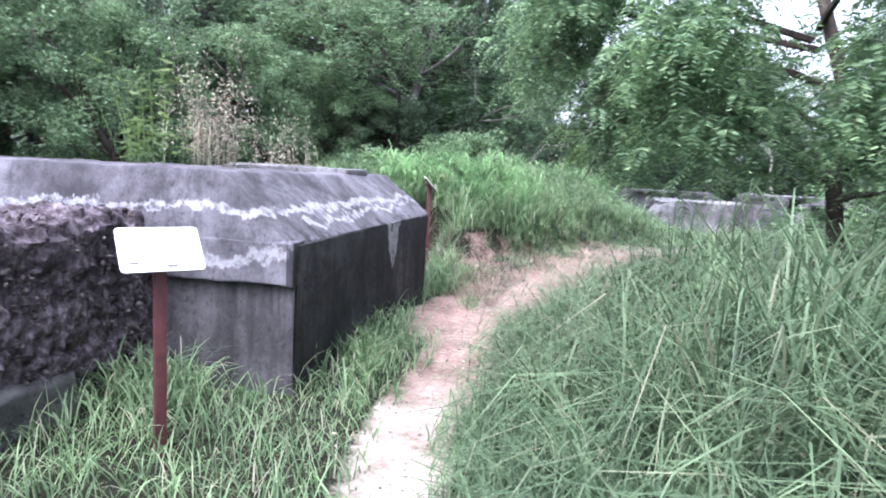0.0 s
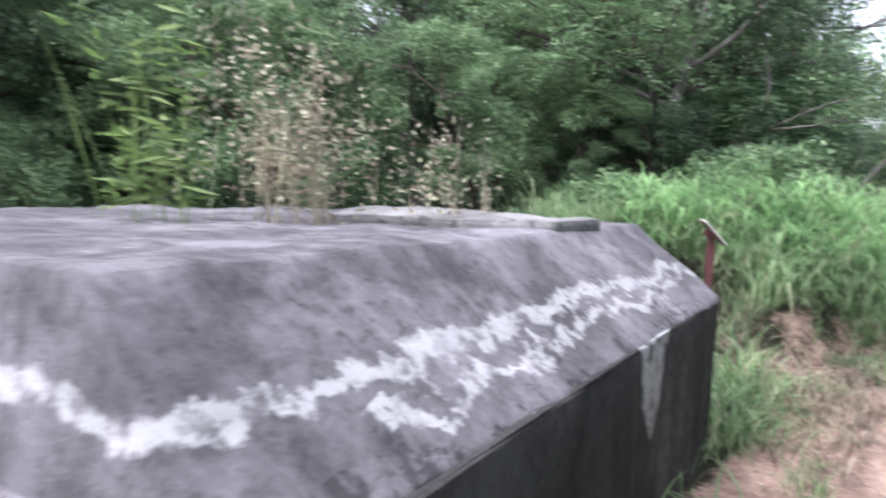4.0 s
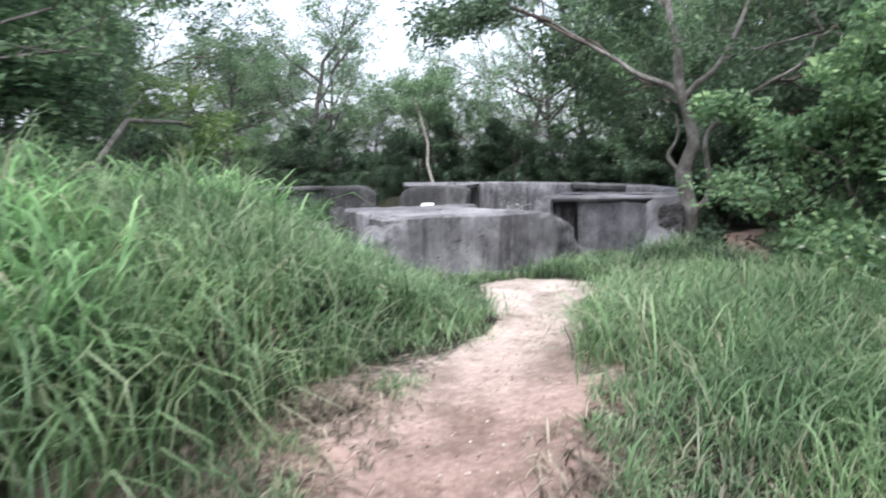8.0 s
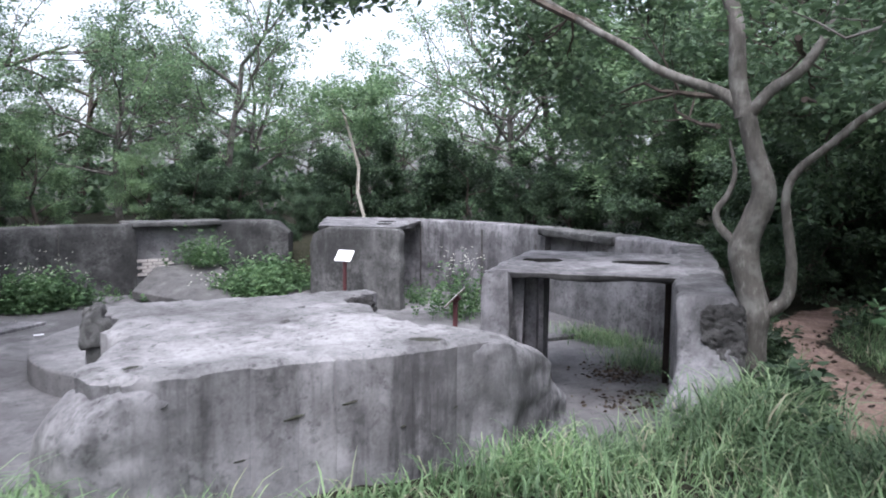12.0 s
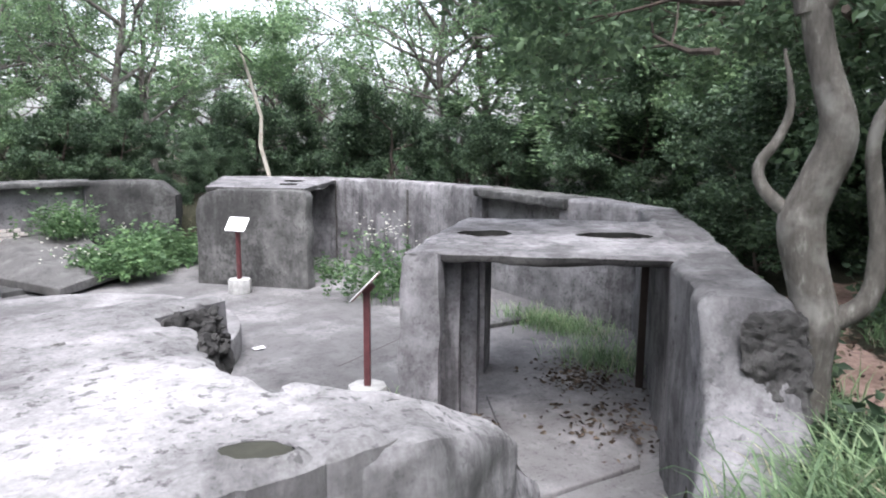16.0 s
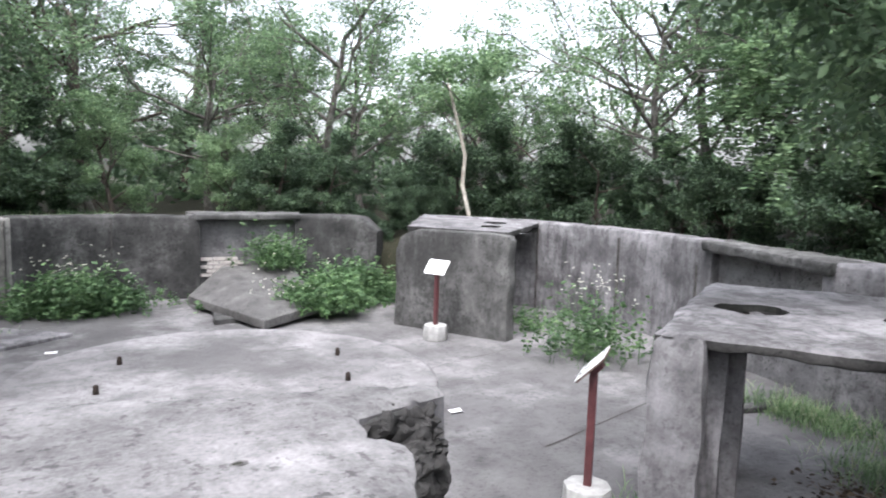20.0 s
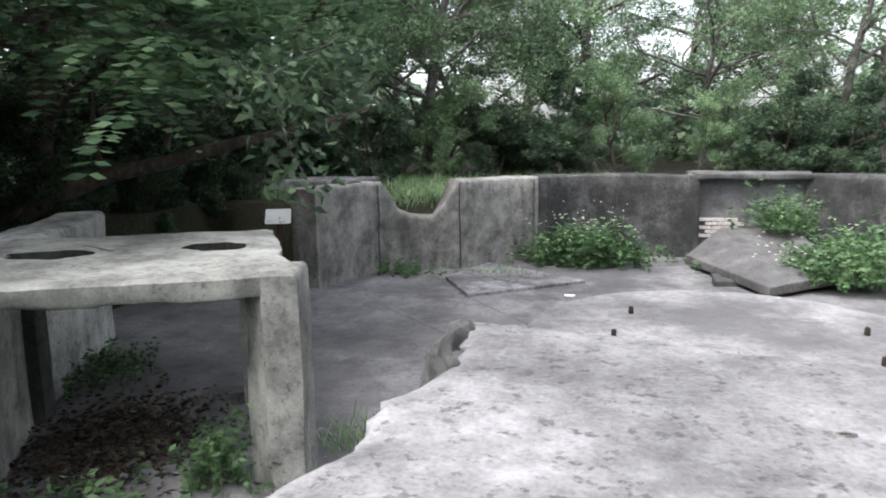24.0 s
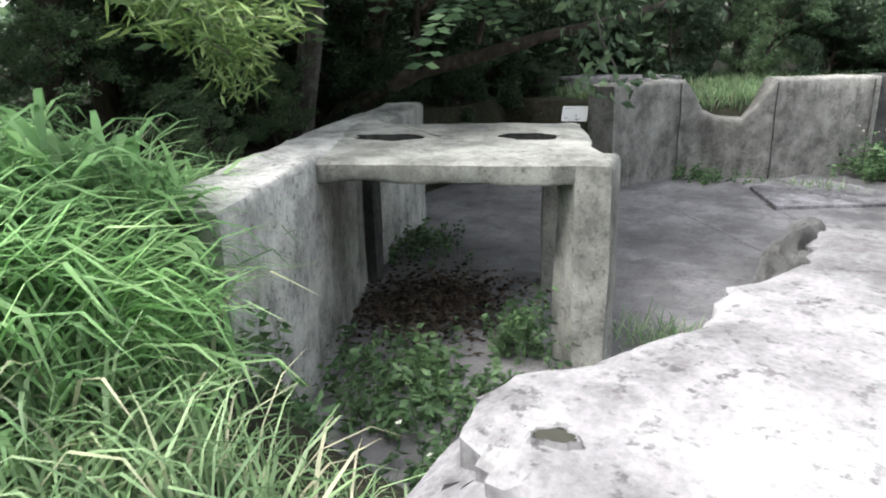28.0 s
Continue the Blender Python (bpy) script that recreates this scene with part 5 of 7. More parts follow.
def leaves(rng, pos, direction, length, width, fold=0.25):
    """Pointed leaves, two triangles folded along the midrib. direction: N x 3."""
    n = len(pos)
    d = direction / np.linalg.norm(direction, axis=1)[:, None]
    r = rng.normal(size=(n, 3))
    s = np.cross(d, r)
    s /= np.linalg.norm(s, axis=1)[:, None] + 1e-9
    up = np.cross(s, d)
    V = np.zeros((n, 4, 3))
    V[:, 0] = pos
    V[:, 1] = pos + d * (length * 0.45)[:, None] + s * (width / 2)[:, None] + up * (width * fold)[:, None]
    V[:, 2] = pos + d * length[:, None]
    V[:, 3] = pos + d * (length * 0.45)[:, None] - s * (width / 2)[:, None] + up * (width * fold)[:, None]
    T = np.array([(0, 1, 2), (0, 2, 3)])[None] + (np.arange(n) * 4)[:, None, None]
    return V.reshape(-1, 3), T.reshape(-1, 3)


def join(pieces):
    V, T, k = [], [], 0
    for v, t in pieces:
        V.append(v)
        T.append(t + k)
        k += len(v)
    return np.concatenate(V), np.concatenate(T)


def on_solid(x, y):
    """True where a cast body stands."""
    bunker = (x > -4.8) & (x < -0.15) & (y > 4.4 - (x + 1.1) * 0.15) & (y < 8.3) & (x < -1.12 + (y - 4.45) * 0.245)
    rub = (x < -1.98 - (4.5 - y) * 0.34) & (x > -2.65 - (4.6 - y) * 0.34) & (y > 0.4) & (y < 4.8)
    block = (x > 4.4) & (x < 7.3) & (y > 14.2) & (y < 16.8) & (y > 14.95 - (x - 4.4) * 0.75)
    return bunker | rub | block


def meadow(rng, n, x0, x1, y0, y1, keep):
    x, y = rng.uniform(x0, x1, n), rng.uniform(y0, y1, n)
    k = keep(x, y) & ~on_solid(x, y) & (pit_depth(x, y) < 0.35) & ~((x > 7.0) & (x < 9.6) & (y > 13.85 + 0.3 * np.maximum(0, x - 7.8)))
    x, y = x[k], y[k]
    return np.stack([x, y, land(x, y) - 0.02], 1)


def clumpy(x, y, f=2.2, s=0.0):
    return 0.5 + 0.5 * wobble(x, y, f, s)


def build_grass():
    rng = np.random.default_rng(5)
    out = []

    def trail_d(x, y):
        d, side = along(x, y, TRAIL)
        d2, _ = along(x, y, SIDE)
        return d, side, d2

    # tall grass on the mound west of the trail
    def mound(x, y):
        d, side, d2 = trail_d(x, y)
        return (side > 0) & (d > np.interp(y, [8.8, 9.6, 11.4, 12.6], [1.05, 1.38, 1.36, 1.0]) - 0.42 * sstep(0.7, 1.2, x) + 0.30 * clumpy(x, y, 3)) & (d2 > 0.5) & ~((x > 1.7) & (y > 14.7)) & ~((x < 0.1 + 0.2 * clumpy(x, y, 4)) & (y < 10.8))

    p = meadow(rng, 46000, -2.2, 4.7, 8.4, 15.6, mound)
    L = rng.uniform(0.45, 1.1, len(p)) * (0.75 + 0.5 * clumpy(p[:, 0], p[:, 1]))
    L *= np.interp(p[:, 0], [2.2, 3.4, 4.6], [1.0, 0.62, 0.4])
    out.append(blades(rng, p, L, rng.uniform(0.007, 0.017, len(p)), rng.uniform(0.05, 0.8, len(p)), rng.uniform(0.8, 2.4, len(p))))

    # short turf and fringe along the trail
    def fringe(x, y):
        d, side, d2 = trail_d(x, y)
        w = np.interp(y, [0, 3, 6, 8.5, 10, 11.5, 12.3, 13.4], [0.22, 0.25, 0.42, 0.72, 0.66, 0.5, 0.42, 0.8])
        pt = np.hypot((x - 5.75) * 0.95, y - 13.2)
        bare = (side > 0) & (d < 0.95) & (y > 6.0) & (y < 9.2) & (clumpy(x, y, 5, 3) * clumpy(x, y, 2.3, 1) < 0.42)
        bare |= (side > 0) & (d < 1.55) & (y > 8.4) & (y < 12.6) & (x < 3.4) & (clumpy(x, y, 6, 3) * clumpy(x, y, 2.6, 1) < 0.17)
        bare |= (side > 0) & (d > 0.7) & (d < 1.42) & (x < 0.7) & (y > 9.5) & (y < 11.6) & (clumpy(x, y, 6, 4) < 0.8)
        bare |= (side < 0) & (d < 1.2) & (y > 8.0) & (y < 11.8) & (clumpy(x, y, 5.5, 5) < 0.36)
        low = np.where((y > 8.4) & (y < 11.8), 0.78, 0.42)
        return ~bare & (d > w * (low + 0.6 * clumpy(x, y, 4) * clumpy(x, y, 9, 1))) & (d2 > 0.3 + 0.2 * clumpy(x, y, 3)) & (pt > 0.6 + 0.5 * clumpy(x, y, 3, 2))

    for n, box_ in ((26000, (-2.2, 3.2, 0.2, 9.0)), (30000, (0.5, 9.5, 8.0, 15.0)), (9000, (1.6, 4.2, 6.6, 10.6)), (14000, (8.6, 14, 11, 15.2)), (7000, (-1.5, 0.8, 8.3, 12.0)), (6000, (0.2, 3.6, 7.0, 11.6)), (9000, (0.6, 3.2, 9.2, 12.2))):
        p = meadow(rng, n, *box_, fringe)
        L = rng.uniform(0.12, 0.34, len(p)) * (0.7 + 0.7 * clumpy(p[:, 0], p[:, 1], 1.8))
        dd = along(p[:, 0], p[:, 1], TRAIL)[0]
        L *= np.where((p[:, 1] > 8.0) & (p[:, 1] < 12.4), np.interp(dd, [0.5, 1.2, 1.9], [0.42, 0.6, 1.0]), 1.0)
        out.append(blades(rng, p, L, rng.uniform(0.005, 0.011, len(p)), rng.uniform(0.1, 0.9, len(p)), rng.uniform(0.3, 1.6, len(p)), seg=3))

    # waist-high grass east of the trail
    def east(x, y):
        d, side, d2 = trail_d(x, y)
        return (side < 0) & (d > np.interp(y, [2.0, 5.6, 7.2, 9.6, 10.8], [0.20, 0.30, 1.6, 1.9, 0.8]) + 0.3 * clumpy(x, y, 2.5)) & (d2 > 0.7) & (np.hypot(x - 5.75, y - 13.2) > 1.5)

    p = meadow(rng, 56000, 0.1, 6.8, 0.9, 12.6, east)
    d, side, _ = trail_d(p[:, 0], p[:, 1])
    L = rng.uniform(0.4, 0.95, len(p)) * (0.55 + 0.7 * clumpy(p[:, 0], p[:, 1], 1.6)) * np.interp(d, [0.5, 1.3, 2.6], [0.4, 0.9, 1.35])
    start = rng.uniform(0.66, 1.28, len(p)) * np.interp(d, [0.35, 0.8, 1.5], [0.62, 1.0, 1.25]) * (0.7 + 0.5 * clumpy(p[:, 0], p[:, 1], 1.6))
    L = np.where(p[:, 1] < 6.4, start, L)
    # the first stretch takes the blades with tree shade in their colour
    near = p[:, 1] < 6.0
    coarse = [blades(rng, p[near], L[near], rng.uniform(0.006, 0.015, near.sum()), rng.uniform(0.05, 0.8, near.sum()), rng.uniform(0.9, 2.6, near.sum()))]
    p, L = p[~near], L[~near]
    out.append(blades(rng, p, L, rng.uniform(0.006, 0.014, len(p)), rng.uniform(0.05, 0.8, len(p)), rng.uniform(0.9, 2.5, len(p))))

    # coarse grass close to the west wing wall and before the tree
    broad = []
    for cx, cy, rx, ry, n, lo, hi in ((2.8, 14.4, 0.45, 0.5, 1600, 0.55, 1.05), (5.0, 11.1, 0.8, 0.6, 1900, 0.3, 0.7), (5.9, 11.35, 0.7, 0.5, 1300, 0.3, 0.65), (6.9, 12.2, 0.9, 0.5, 1300, 0.2, 0.5), (7.9, 12.8, 0.7, 0.35, 700, 0.15, 0.4), (8.2, 12.55, 0.5, 0.35, 700, 0.3, 0.6), (5.1, 10.4, 0.8, 0.7, 1700, 0.4, 0.85), (4.6, 9.6, 0.8, 0.6, 1500, 0.3, 0.65), (6.6, 11.0, 0.8, 0.6, 1900, 0.4, 0.85), (6.0, 10.3, 0.8, 0.6, 1700, 0.5, 0.95), (2.6, 14.2, 0.7, 0.6, 1500, 0.3, 0.65), (7.2, 13.6, 0.6, 0.25, 500, 0.15, 0.42), (8.3, 13.4, 0.7, 0.3, 1000, 0.3, 0.7),
                                      (3.7, 14.1, 0.5, 0.35, 400, 0.12, 0.3), (4.6, 13.4, 0.5, 0.5, 1500, 0.08, 0.26), (4.75, 14.1, 0.35, 0.25, 420, 0.15, 0.45), (5.5, 14.1, 0.8, 0.2, 900, 0.06, 0.22), (6.7, 13.85, 0.5, 0.25, 700, 0.12, 0.42), (4.2, 12.7, 0.6, 0.5, 1500, 0.08, 0.26), (6.6, 12.7, 0.5, 0.4, 800, 0.08, 0.25), (3.3, 12.6, 0.9, 0.5, 1500, 0.1, 0.32), (-1.75, 4.15, 0.3, 0.25, 300, 0.3, 0.6), (-0.5, 5.6, 0.35, 1.4, 900, 0.2, 0.5), (-0.05, 8.6, 0.3, 0.7, 500, 0.3, 0.7)):
        x, y = rng.normal(cx, rx * 0.5, n), rng.normal(cy, ry * 0.5, n)
        k = ~on_solid(x, y) & (pit_depth(x, y) < 0.6) & (along(x, y, TRAIL)[0] > 0.45)
        p = np.stack([x[k], y[k], land(x[k], y[k]) - 0.02], 1)
        m = len(p)
        wing = cx < 3.0 and cy > 14.0
        # clumps past x 7 get the shade-darkened blades, the wing's get broad ones
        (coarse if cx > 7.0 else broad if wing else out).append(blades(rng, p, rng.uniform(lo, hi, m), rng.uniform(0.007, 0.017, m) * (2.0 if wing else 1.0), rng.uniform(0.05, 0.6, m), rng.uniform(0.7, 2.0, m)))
    # broad-bladed grass that hides the near end of the west wing wall
    for cx, cy, rx, ry, n in ((1.2, 15.7, 0.8, 0.6, 1000), (1.7, 15.4, 0.7, 0.5, 1000), (2.1, 15.1, 0.6, 0.5, 900)):
        x, y = rng.normal(cx, rx * 0.5, n), rng.normal(cy, ry * 0.5, n)
        k = ~on_solid(x, y) & (pit_depth(x, y) < 0.3) & ((y < 15.2) | (x < 2.3 - 0.6 * (y - 15.4)))
        p = np.stack([x[k], y[k], land(x[k], y[k]) - 0.02], 1)
        m = len(p)
        out.append(blades(rng, p, rng.uniform(0.6, 1.2, m), rng.uniform(0.016, 0.034, m), rng.uniform(0.1, 0.6, m), rng.uniform(0.6, 1.7, m)))
    # turf past the parapet, seen over its dip, and grass on the floor in the east
    def lawn(x, y):
        r = np.hypot(x - PIT[0], y - PIT[1])
        return (r > 7.0) & (x < 6)

    p = meadow(rng, 22000, -4, 6, 25.0, 31.0, lawn)
    out.append(blades(rng, p, rng.uniform(0.15, 0.4, len(p)), rng.uniform(0.01, 0.02, len(p)), rng.uniform(0.1, 0.8, len(p)), rng.uniform(0.3, 1.4, len(p)), seg=3))
    for cx, cy, rx, ry, n in ((12.35, 18.0, 0.35, 0.75, 1500), (11.6, 16.75, 0.35, 0.5, 700), (3.9, 18.35, 0.3, 0.25, 300), (4.0, 24.5, 0.6, 0.25, 220), (9.3, 17.3, 0.15, 0.15, 60)):
        x, y = rng.normal(cx, rx * 0.6, n), rng.normal(cy, ry * 0.6, n)
        p = np.stack([x, y, np.full(n, -0.43)], 1)
        out.append(blades(rng, p, rng.uniform(0.08, 0.3, n), rng.uniform(0.005, 0.012, n), rng.uniform(0.1, 0.9, n), rng.uniform(0.3, 1.5, n), seg=3))
    dry = []
    for cx, cy, rx, ry, n in ((1.5, 4.4, 0.8, 0.6, 1500), (0.5, 8.9, 0.9, 1.0, 1500), (-0.1, 9.6, 0.8, 1.0, 900), (2.5, 9.3, 1.2, 0.8, 700), (1.7, 7.8, 0.9, 1.0, 1100), (1.7, 10.4, 0.9, 0.9, 1300), (1.2, 10.0, 0.7, 0.7, 600), (2.4, 11.2, 0.8, 0.6, 600), (3.4, 9.7, 0.8, 0.7, 700)):
        x, y = rng.normal(cx, rx * 0.5, n), rng.normal(cy, ry * 0.5, n)
        k = along(x, y, TRAIL)[0] > 0.3
        x, y = x[k], y[k]
        n = len(x)
        p = np.stack([x, y, land(x, y) + (0.12 if cy < 5 else 0.0)], 1)
        dry.append(blades(rng, p, rng.uniform(0.12, 0.5, n) * (1.3 if cy < 5 else 0.6 if cy < 9.7 else 0.38), rng.uniform(0.005, 0.014, n), rng.uniform(0.4, 1.4, n), rng.uniform(0.2, 1.6, n), seg=3))
    # cane-like tall grass whose long leaves arch out from upright stems
    def cane(x, y, h0, h1, wide, way=None):
        n = len(x)
        base = np.stack([x, y, land(x, y) - 0.03], 1)
        h = rng.uniform(h0, h1, n)
        lean = rng.uniform(0.05, 0.45, n)
        a = rng.uniform(0, 6.28, n) if way is None else rng.normal(way, 0.7, n)
        made = [blades(rng, base, h, rng.uniform(0.008, 0.013, n), lean, np.full(n, 0.25), a)]
        for k in range(10):
            f = rng.uniform(0.15, 1.0, n)
            p = base + np.stack([np.cos(a) * np.sin(lean), np.sin(a) * np.sin(lean), np.cos(lean)], 1) * (h * f)[:, None]
            made.append(blades(rng, p, rng.uniform(0.28, 0.62, n), rng.uniform(0.6, 1.2, n) * wide, rng.uniform(0.5, 1.2, n), rng.uniform(0.7, 1.7, n)))
        return made

    x, y = rng.uniform(-1.1, 1.5, 210), rng.uniform(10.8, 12.3, 210)
    k = (y > 10.75 + 0.25 * np.maximum(0, x - 0.6)) & (along(x, y, TRAIL)[0] > 1.42)
    reeds = cane(x[k], y[k], 0.3, 0.78, 0.021, -1.4)
    x, y = rng.normal(2.1, 0.45, 1000), rng.normal(14.95, 0.38, 1000)
    k = (pit_depth(x, y) < 0.3) & (x < 2.75) & (y > 14.2) & ((y < 15.15) | (x < 2.2 - 0.6 * (y - 15.4)))
    reeds += cane(x[k], y[k], 0.45, 1.0, 0.042)
    reeds += broad
    tagged(from_arrays("cane_grass", *join(reeds), M_CANE), "tall light green cane grass arching over bank and wall", "grass", kind="stuff")
    # low cover over the ground round about
    def cover(x, y):
        d, side, d2 = trail_d(x, y)
        return (d > 0.4) & (d2 > 0.4)

    for n, box_ in ((15000, (-8.0, 9.0, -4.5, 1.0)), (9000, (-8.0, -3.2, 0.0, 10.5)), (6000, (-4.5, -0.5, 8.6, 15.0)), (11000, (6.4, 12.5, 3.0, 12.4))):
        p = meadow(rng, n, *box_, cover)
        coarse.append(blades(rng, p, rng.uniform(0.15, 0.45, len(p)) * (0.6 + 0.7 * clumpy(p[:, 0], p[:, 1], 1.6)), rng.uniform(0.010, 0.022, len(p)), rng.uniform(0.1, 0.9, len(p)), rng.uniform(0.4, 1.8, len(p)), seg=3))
    dead = from_arrays("dry_grass", *join(dry), leafy("dead_grass", [(0.0, (0.10, 0.078, 0.065)), (0.6, (0.23, 0.19, 0.155)), (1.0, (0.36, 0.33, 0.27))], 0.2, 0.8))
    tagged(dead, "matted brown dead grass among the green", "grass", kind="stuff")
    tagged(from_arrays("coarse_grass", *join(coarse), M_GRASS_SHADED), "tall grey-green coarse grass, tree shade put into its colour", "grass", kind="stuff")
    g = from_arrays("grass", *join(out), M_GRASS)
    tagged(g, "tall arching green grass and short turf beside the trail", "grass", kind="stuff")


build_grass()


def weed_patch(rng, cx, cy, rx, ry, z, n, h0, h1, size, slim=1.0):
    """Leafy weeds: upright stems set with pointed leaves."""
    out = []
    x, y = rng.normal(cx, rx * 0.5, n), rng.normal(cy, ry * 0.5, n)
    if callable(z):
        k = (along(x, y, TRAIL)[0] > 0.95) & (along(x, y, SIDE)[0] > 0.35) & ~on_solid(x, y)
        x, y = x[k], y[k]
        n = len(x)
    zz = z(x, y) if callable(z) else np.full(n, z)
    h = rng.uniform(h0, h1, n) * np.clip(1.15 - 0.3 * np.hypot((x - cx) / rx, (y - cy) / ry), 0.5, 1.15) * rng.uniform(0.7, 1.2, n)
    base = np.stack([x, y, zz], 1)
    lean = rng.normal(0, 0.25, (n, 2))
    tip = base + np.stack([lean[:, 0] * h, lean[:, 1] * h, h], 1)
    out.append(blades(rng, base, h, np.full(n, 0.008), np.abs(lean[:, 0]), np.full(n, 0.1), seg=2))
    k = 11
    t = rng.uniform(0.15, 1.0, (n, k))
    p = base[:, None] + (tip - base)[:, None] * t[..., None]
    a = rng.uniform(0, 2 * np.pi, (n, k))
    d = np.stack([np.cos(a), np.sin(a), rng.uniform(-0.35, 0.5, (n, k))], -1)
    m = n * k
    out.append(leaves(rng, p.reshape(-1, 3), d.reshape(-1, 3), rng.uniform(0.6, 1.3, m) * size, rng.uniform(0.35, 0.6, m) * size * slim))
    return out, tip


def build_weeds():
    rng = np.random.default_rng(11)
    spots = [(5.35, 25.75, 1.0, 0.5, -0.43, 480, 0.25, 0.8, 0.10), (9.1, 24.55, 0.7, 0.6, -0.3, 360, 0.2, 0.65, 0.105), (8.65, 26.25, 0.5, 0.45, 0.15, 150, 0.3, 0.8, 0.085),
             (9.8, 25.4, 0.9, 0.5, -0.4, 480, 0.25, 0.8, 0.105), (11.65, 20.8, 0.6, 0.7, -0.43, 110, 0.35, 1.1, 0.095), (11.9, 22.6, 0.5, 0.6, -0.43, 60, 0.1, 0.4, 0.07),
             (2.55, 24.3, 0.7, 0.35, -0.43, 50, 0.1, 0.3, 0.07), (2.75, 16.6, 0.7, 0.6, -0.45, 130, 0.12, 0.4, 0.08), (3.7, 16.0, 0.6, 0.6, -0.45, 130, 0.15, 0.5, 0.07),
             (3.1, 17.6, 0.3, 0.3, -0.43, 50, 0.2, 0.6, 0.07), (0.9, 19.2, 0.5, 0.6, -0.43, 60, 0.1, 0.35, 0.07), (5.9, 26.1, 1.4, 0.15, -0.43, 50, 0.1, 0.3, 0.06)]
    for s in spots:
        pieces, tip = weed_patch(rng, *s)
        w = from_arrays("weeds", *join(pieces), M_WEED)
        tagged(w, "leafy green weeds growing from cracks in the concrete", "weeds", "weed patches", "stuff")
    for s in [(2.75, 15.5, 0.5, 0.4, land, 90, 0.15, 0.4, 0.08), (9.2, 13.5, 0.9, 0.3, land, 130, 0.12, 0.4, 0.11), (1.8, 3.6, 1.0, 0.7, land, 160, 0.15, 0.5, 0.12), (6.5, 9.5, 0.7, 0.6, land, 220, 0.3, 0.8, 0.08),
              (9.9, 12.1, 1.2, 0.4, land, 110, 0.15, 0.4, 0.09), (11.5, 12.6, 2.0, 0.6, land, 240, 0.2, 0.6, 0.11), (12.3, 14.9, 1.2, 0.4, land, 150, 0.2, 0.6, 0.11), (10.4, 14.35, 0.7, 0.3, land, 110, 0.1, 0.4, 0.1), (9.6, 12.7, 1.0, 0.3, land, 70, 0.1, 0.3, 0.10), (8.4, 13.0, 0.6, 0.3, land, 40, 0.1, 0.3, 0.09)]:
        pieces, tip = weed_patch(rng, *s)
        # weeds past x 8 use the darkened leaves to look shaded by the tree
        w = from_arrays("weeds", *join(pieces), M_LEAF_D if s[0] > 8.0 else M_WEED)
        tagged(w, "broad-leaved green weeds in the grass beside the trail", "weeds", "weed patches", "stuff")
    # small white flowers over the weeds
    out = []
    for cx, cy, z, r, n in ((11.7, 20.7, 0.62, 0.45, 55), (5.3, 25.6, 0.36, 0.7, 60), (8.2, 24.4, 0.12, 0.4, 30), (9.0, 25.0, 0.35, 0.7, 25), (5.6, 10.2, 1.05, 0.5, 4), (3.3, 15.6, 0.2, 0.5, 8)):
        p = np.stack([rng.normal(cx, r * 0.6, n), rng.normal(cy, r * 0.6, n), rng.normal(z, 0.15, n)], 1)
        for k in range(5):
            a = k * 2 * np.pi / 5
            out.append(leaves(rng, p, np.tile([[np.cos(a), np.sin(a), 0.3]], (n, 1)), np.full(n, 0.022), np.full(n, 0.016)))
    tagged(from_arrays("flowers", *join(out), M_FLOWER), "tiny white daisy flowers over the weeds", "flowers", kind="stuff")
    # fallen leaves under the west locker and on the floors
    out = []
    for cx, cy, rx, ry, n, z in ((1.95, 18.0, 0.75, 0.8, 2600, -0.41), (10.2, 15.7, 0.6, 0.5, 200, -0.375), (11.0, 16.6, 0.5, 0.5, 300, -0.41), (10.0, 13.6, 1.4, 0.7, 130, None), (11.6, 14.4, 1.4, 0.5, 110, None), (9.3, 16.6, 0.2, 0.3, 150, -0.38)):
        x, y = rng.normal(cx, rx * 0.5, n), rng.normal(cy, ry * 0.5, n)
        zz = np.full(n, z) if z is not None else land(x, y) + 0.02
        p = np.stack([x, y, zz + rng.uniform(0, 0.02, n)], 1)
        a = rng.uniform(0, 2 * np.pi, n)
        out.append(leaves(rng, p, np.stack([np.cos(a), np.sin(a), rng.normal(0, 0.2, n)], 1), rng.uniform(0.04, 0.09, n), rng.uniform(0.02, 0.045, n)))
    tagged(from_arrays("leaf_litter", *join(out), M_LITTER), "brown dry fallen leaves on the floor", "leaves", kind="stuff")
    # dry stalks and a young shrub on the bunker's top
    for cx, cy, n, h0, h1, mat, lab, sz in ((-2.16, 6.27, 50, 0.4, 1.0, M_DRY, "dry grey-brown seed stalks on the bunker top", 0.035), (-1.65, 7.05, 13, 0.3, 0.66, M_DRY, "dry grey-brown seed stalks on the bunker top", 0.035),
                                           (-2.6, 5.82, 18, 0.3, 1.0, M_LEAF_C, "yellow-green young shrub on the bunker top", 0.13), (-4.0, 5.0, 14, 0.08, 0.3, M_LEAF_C, "yellow-green grass tuft on the end step", 0.12)):
        pieces, tip = weed_patch(rng, cx, cy, 0.32, 0.24, 1.43 if cx > -4 else 1.25, n, h0, h1, sz, 1.0 if mat is M_DRY else 0.4)
        if cx < -3.9:
            m = 110
            q = np.stack([rng.normal(-4.3, 0.3, m), rng.normal(5.3, 0.12, m), np.full(m, 1.2)], 1)
            pieces = [blades(rng, q, rng.uniform(0.12, 0.5, m) * rng.uniform(0.5, 1.0, m), np.full(m, 0.006), rng.uniform(0.05, 0.6, m), rng.uniform(0.3, 1.6, m), seg=3)]
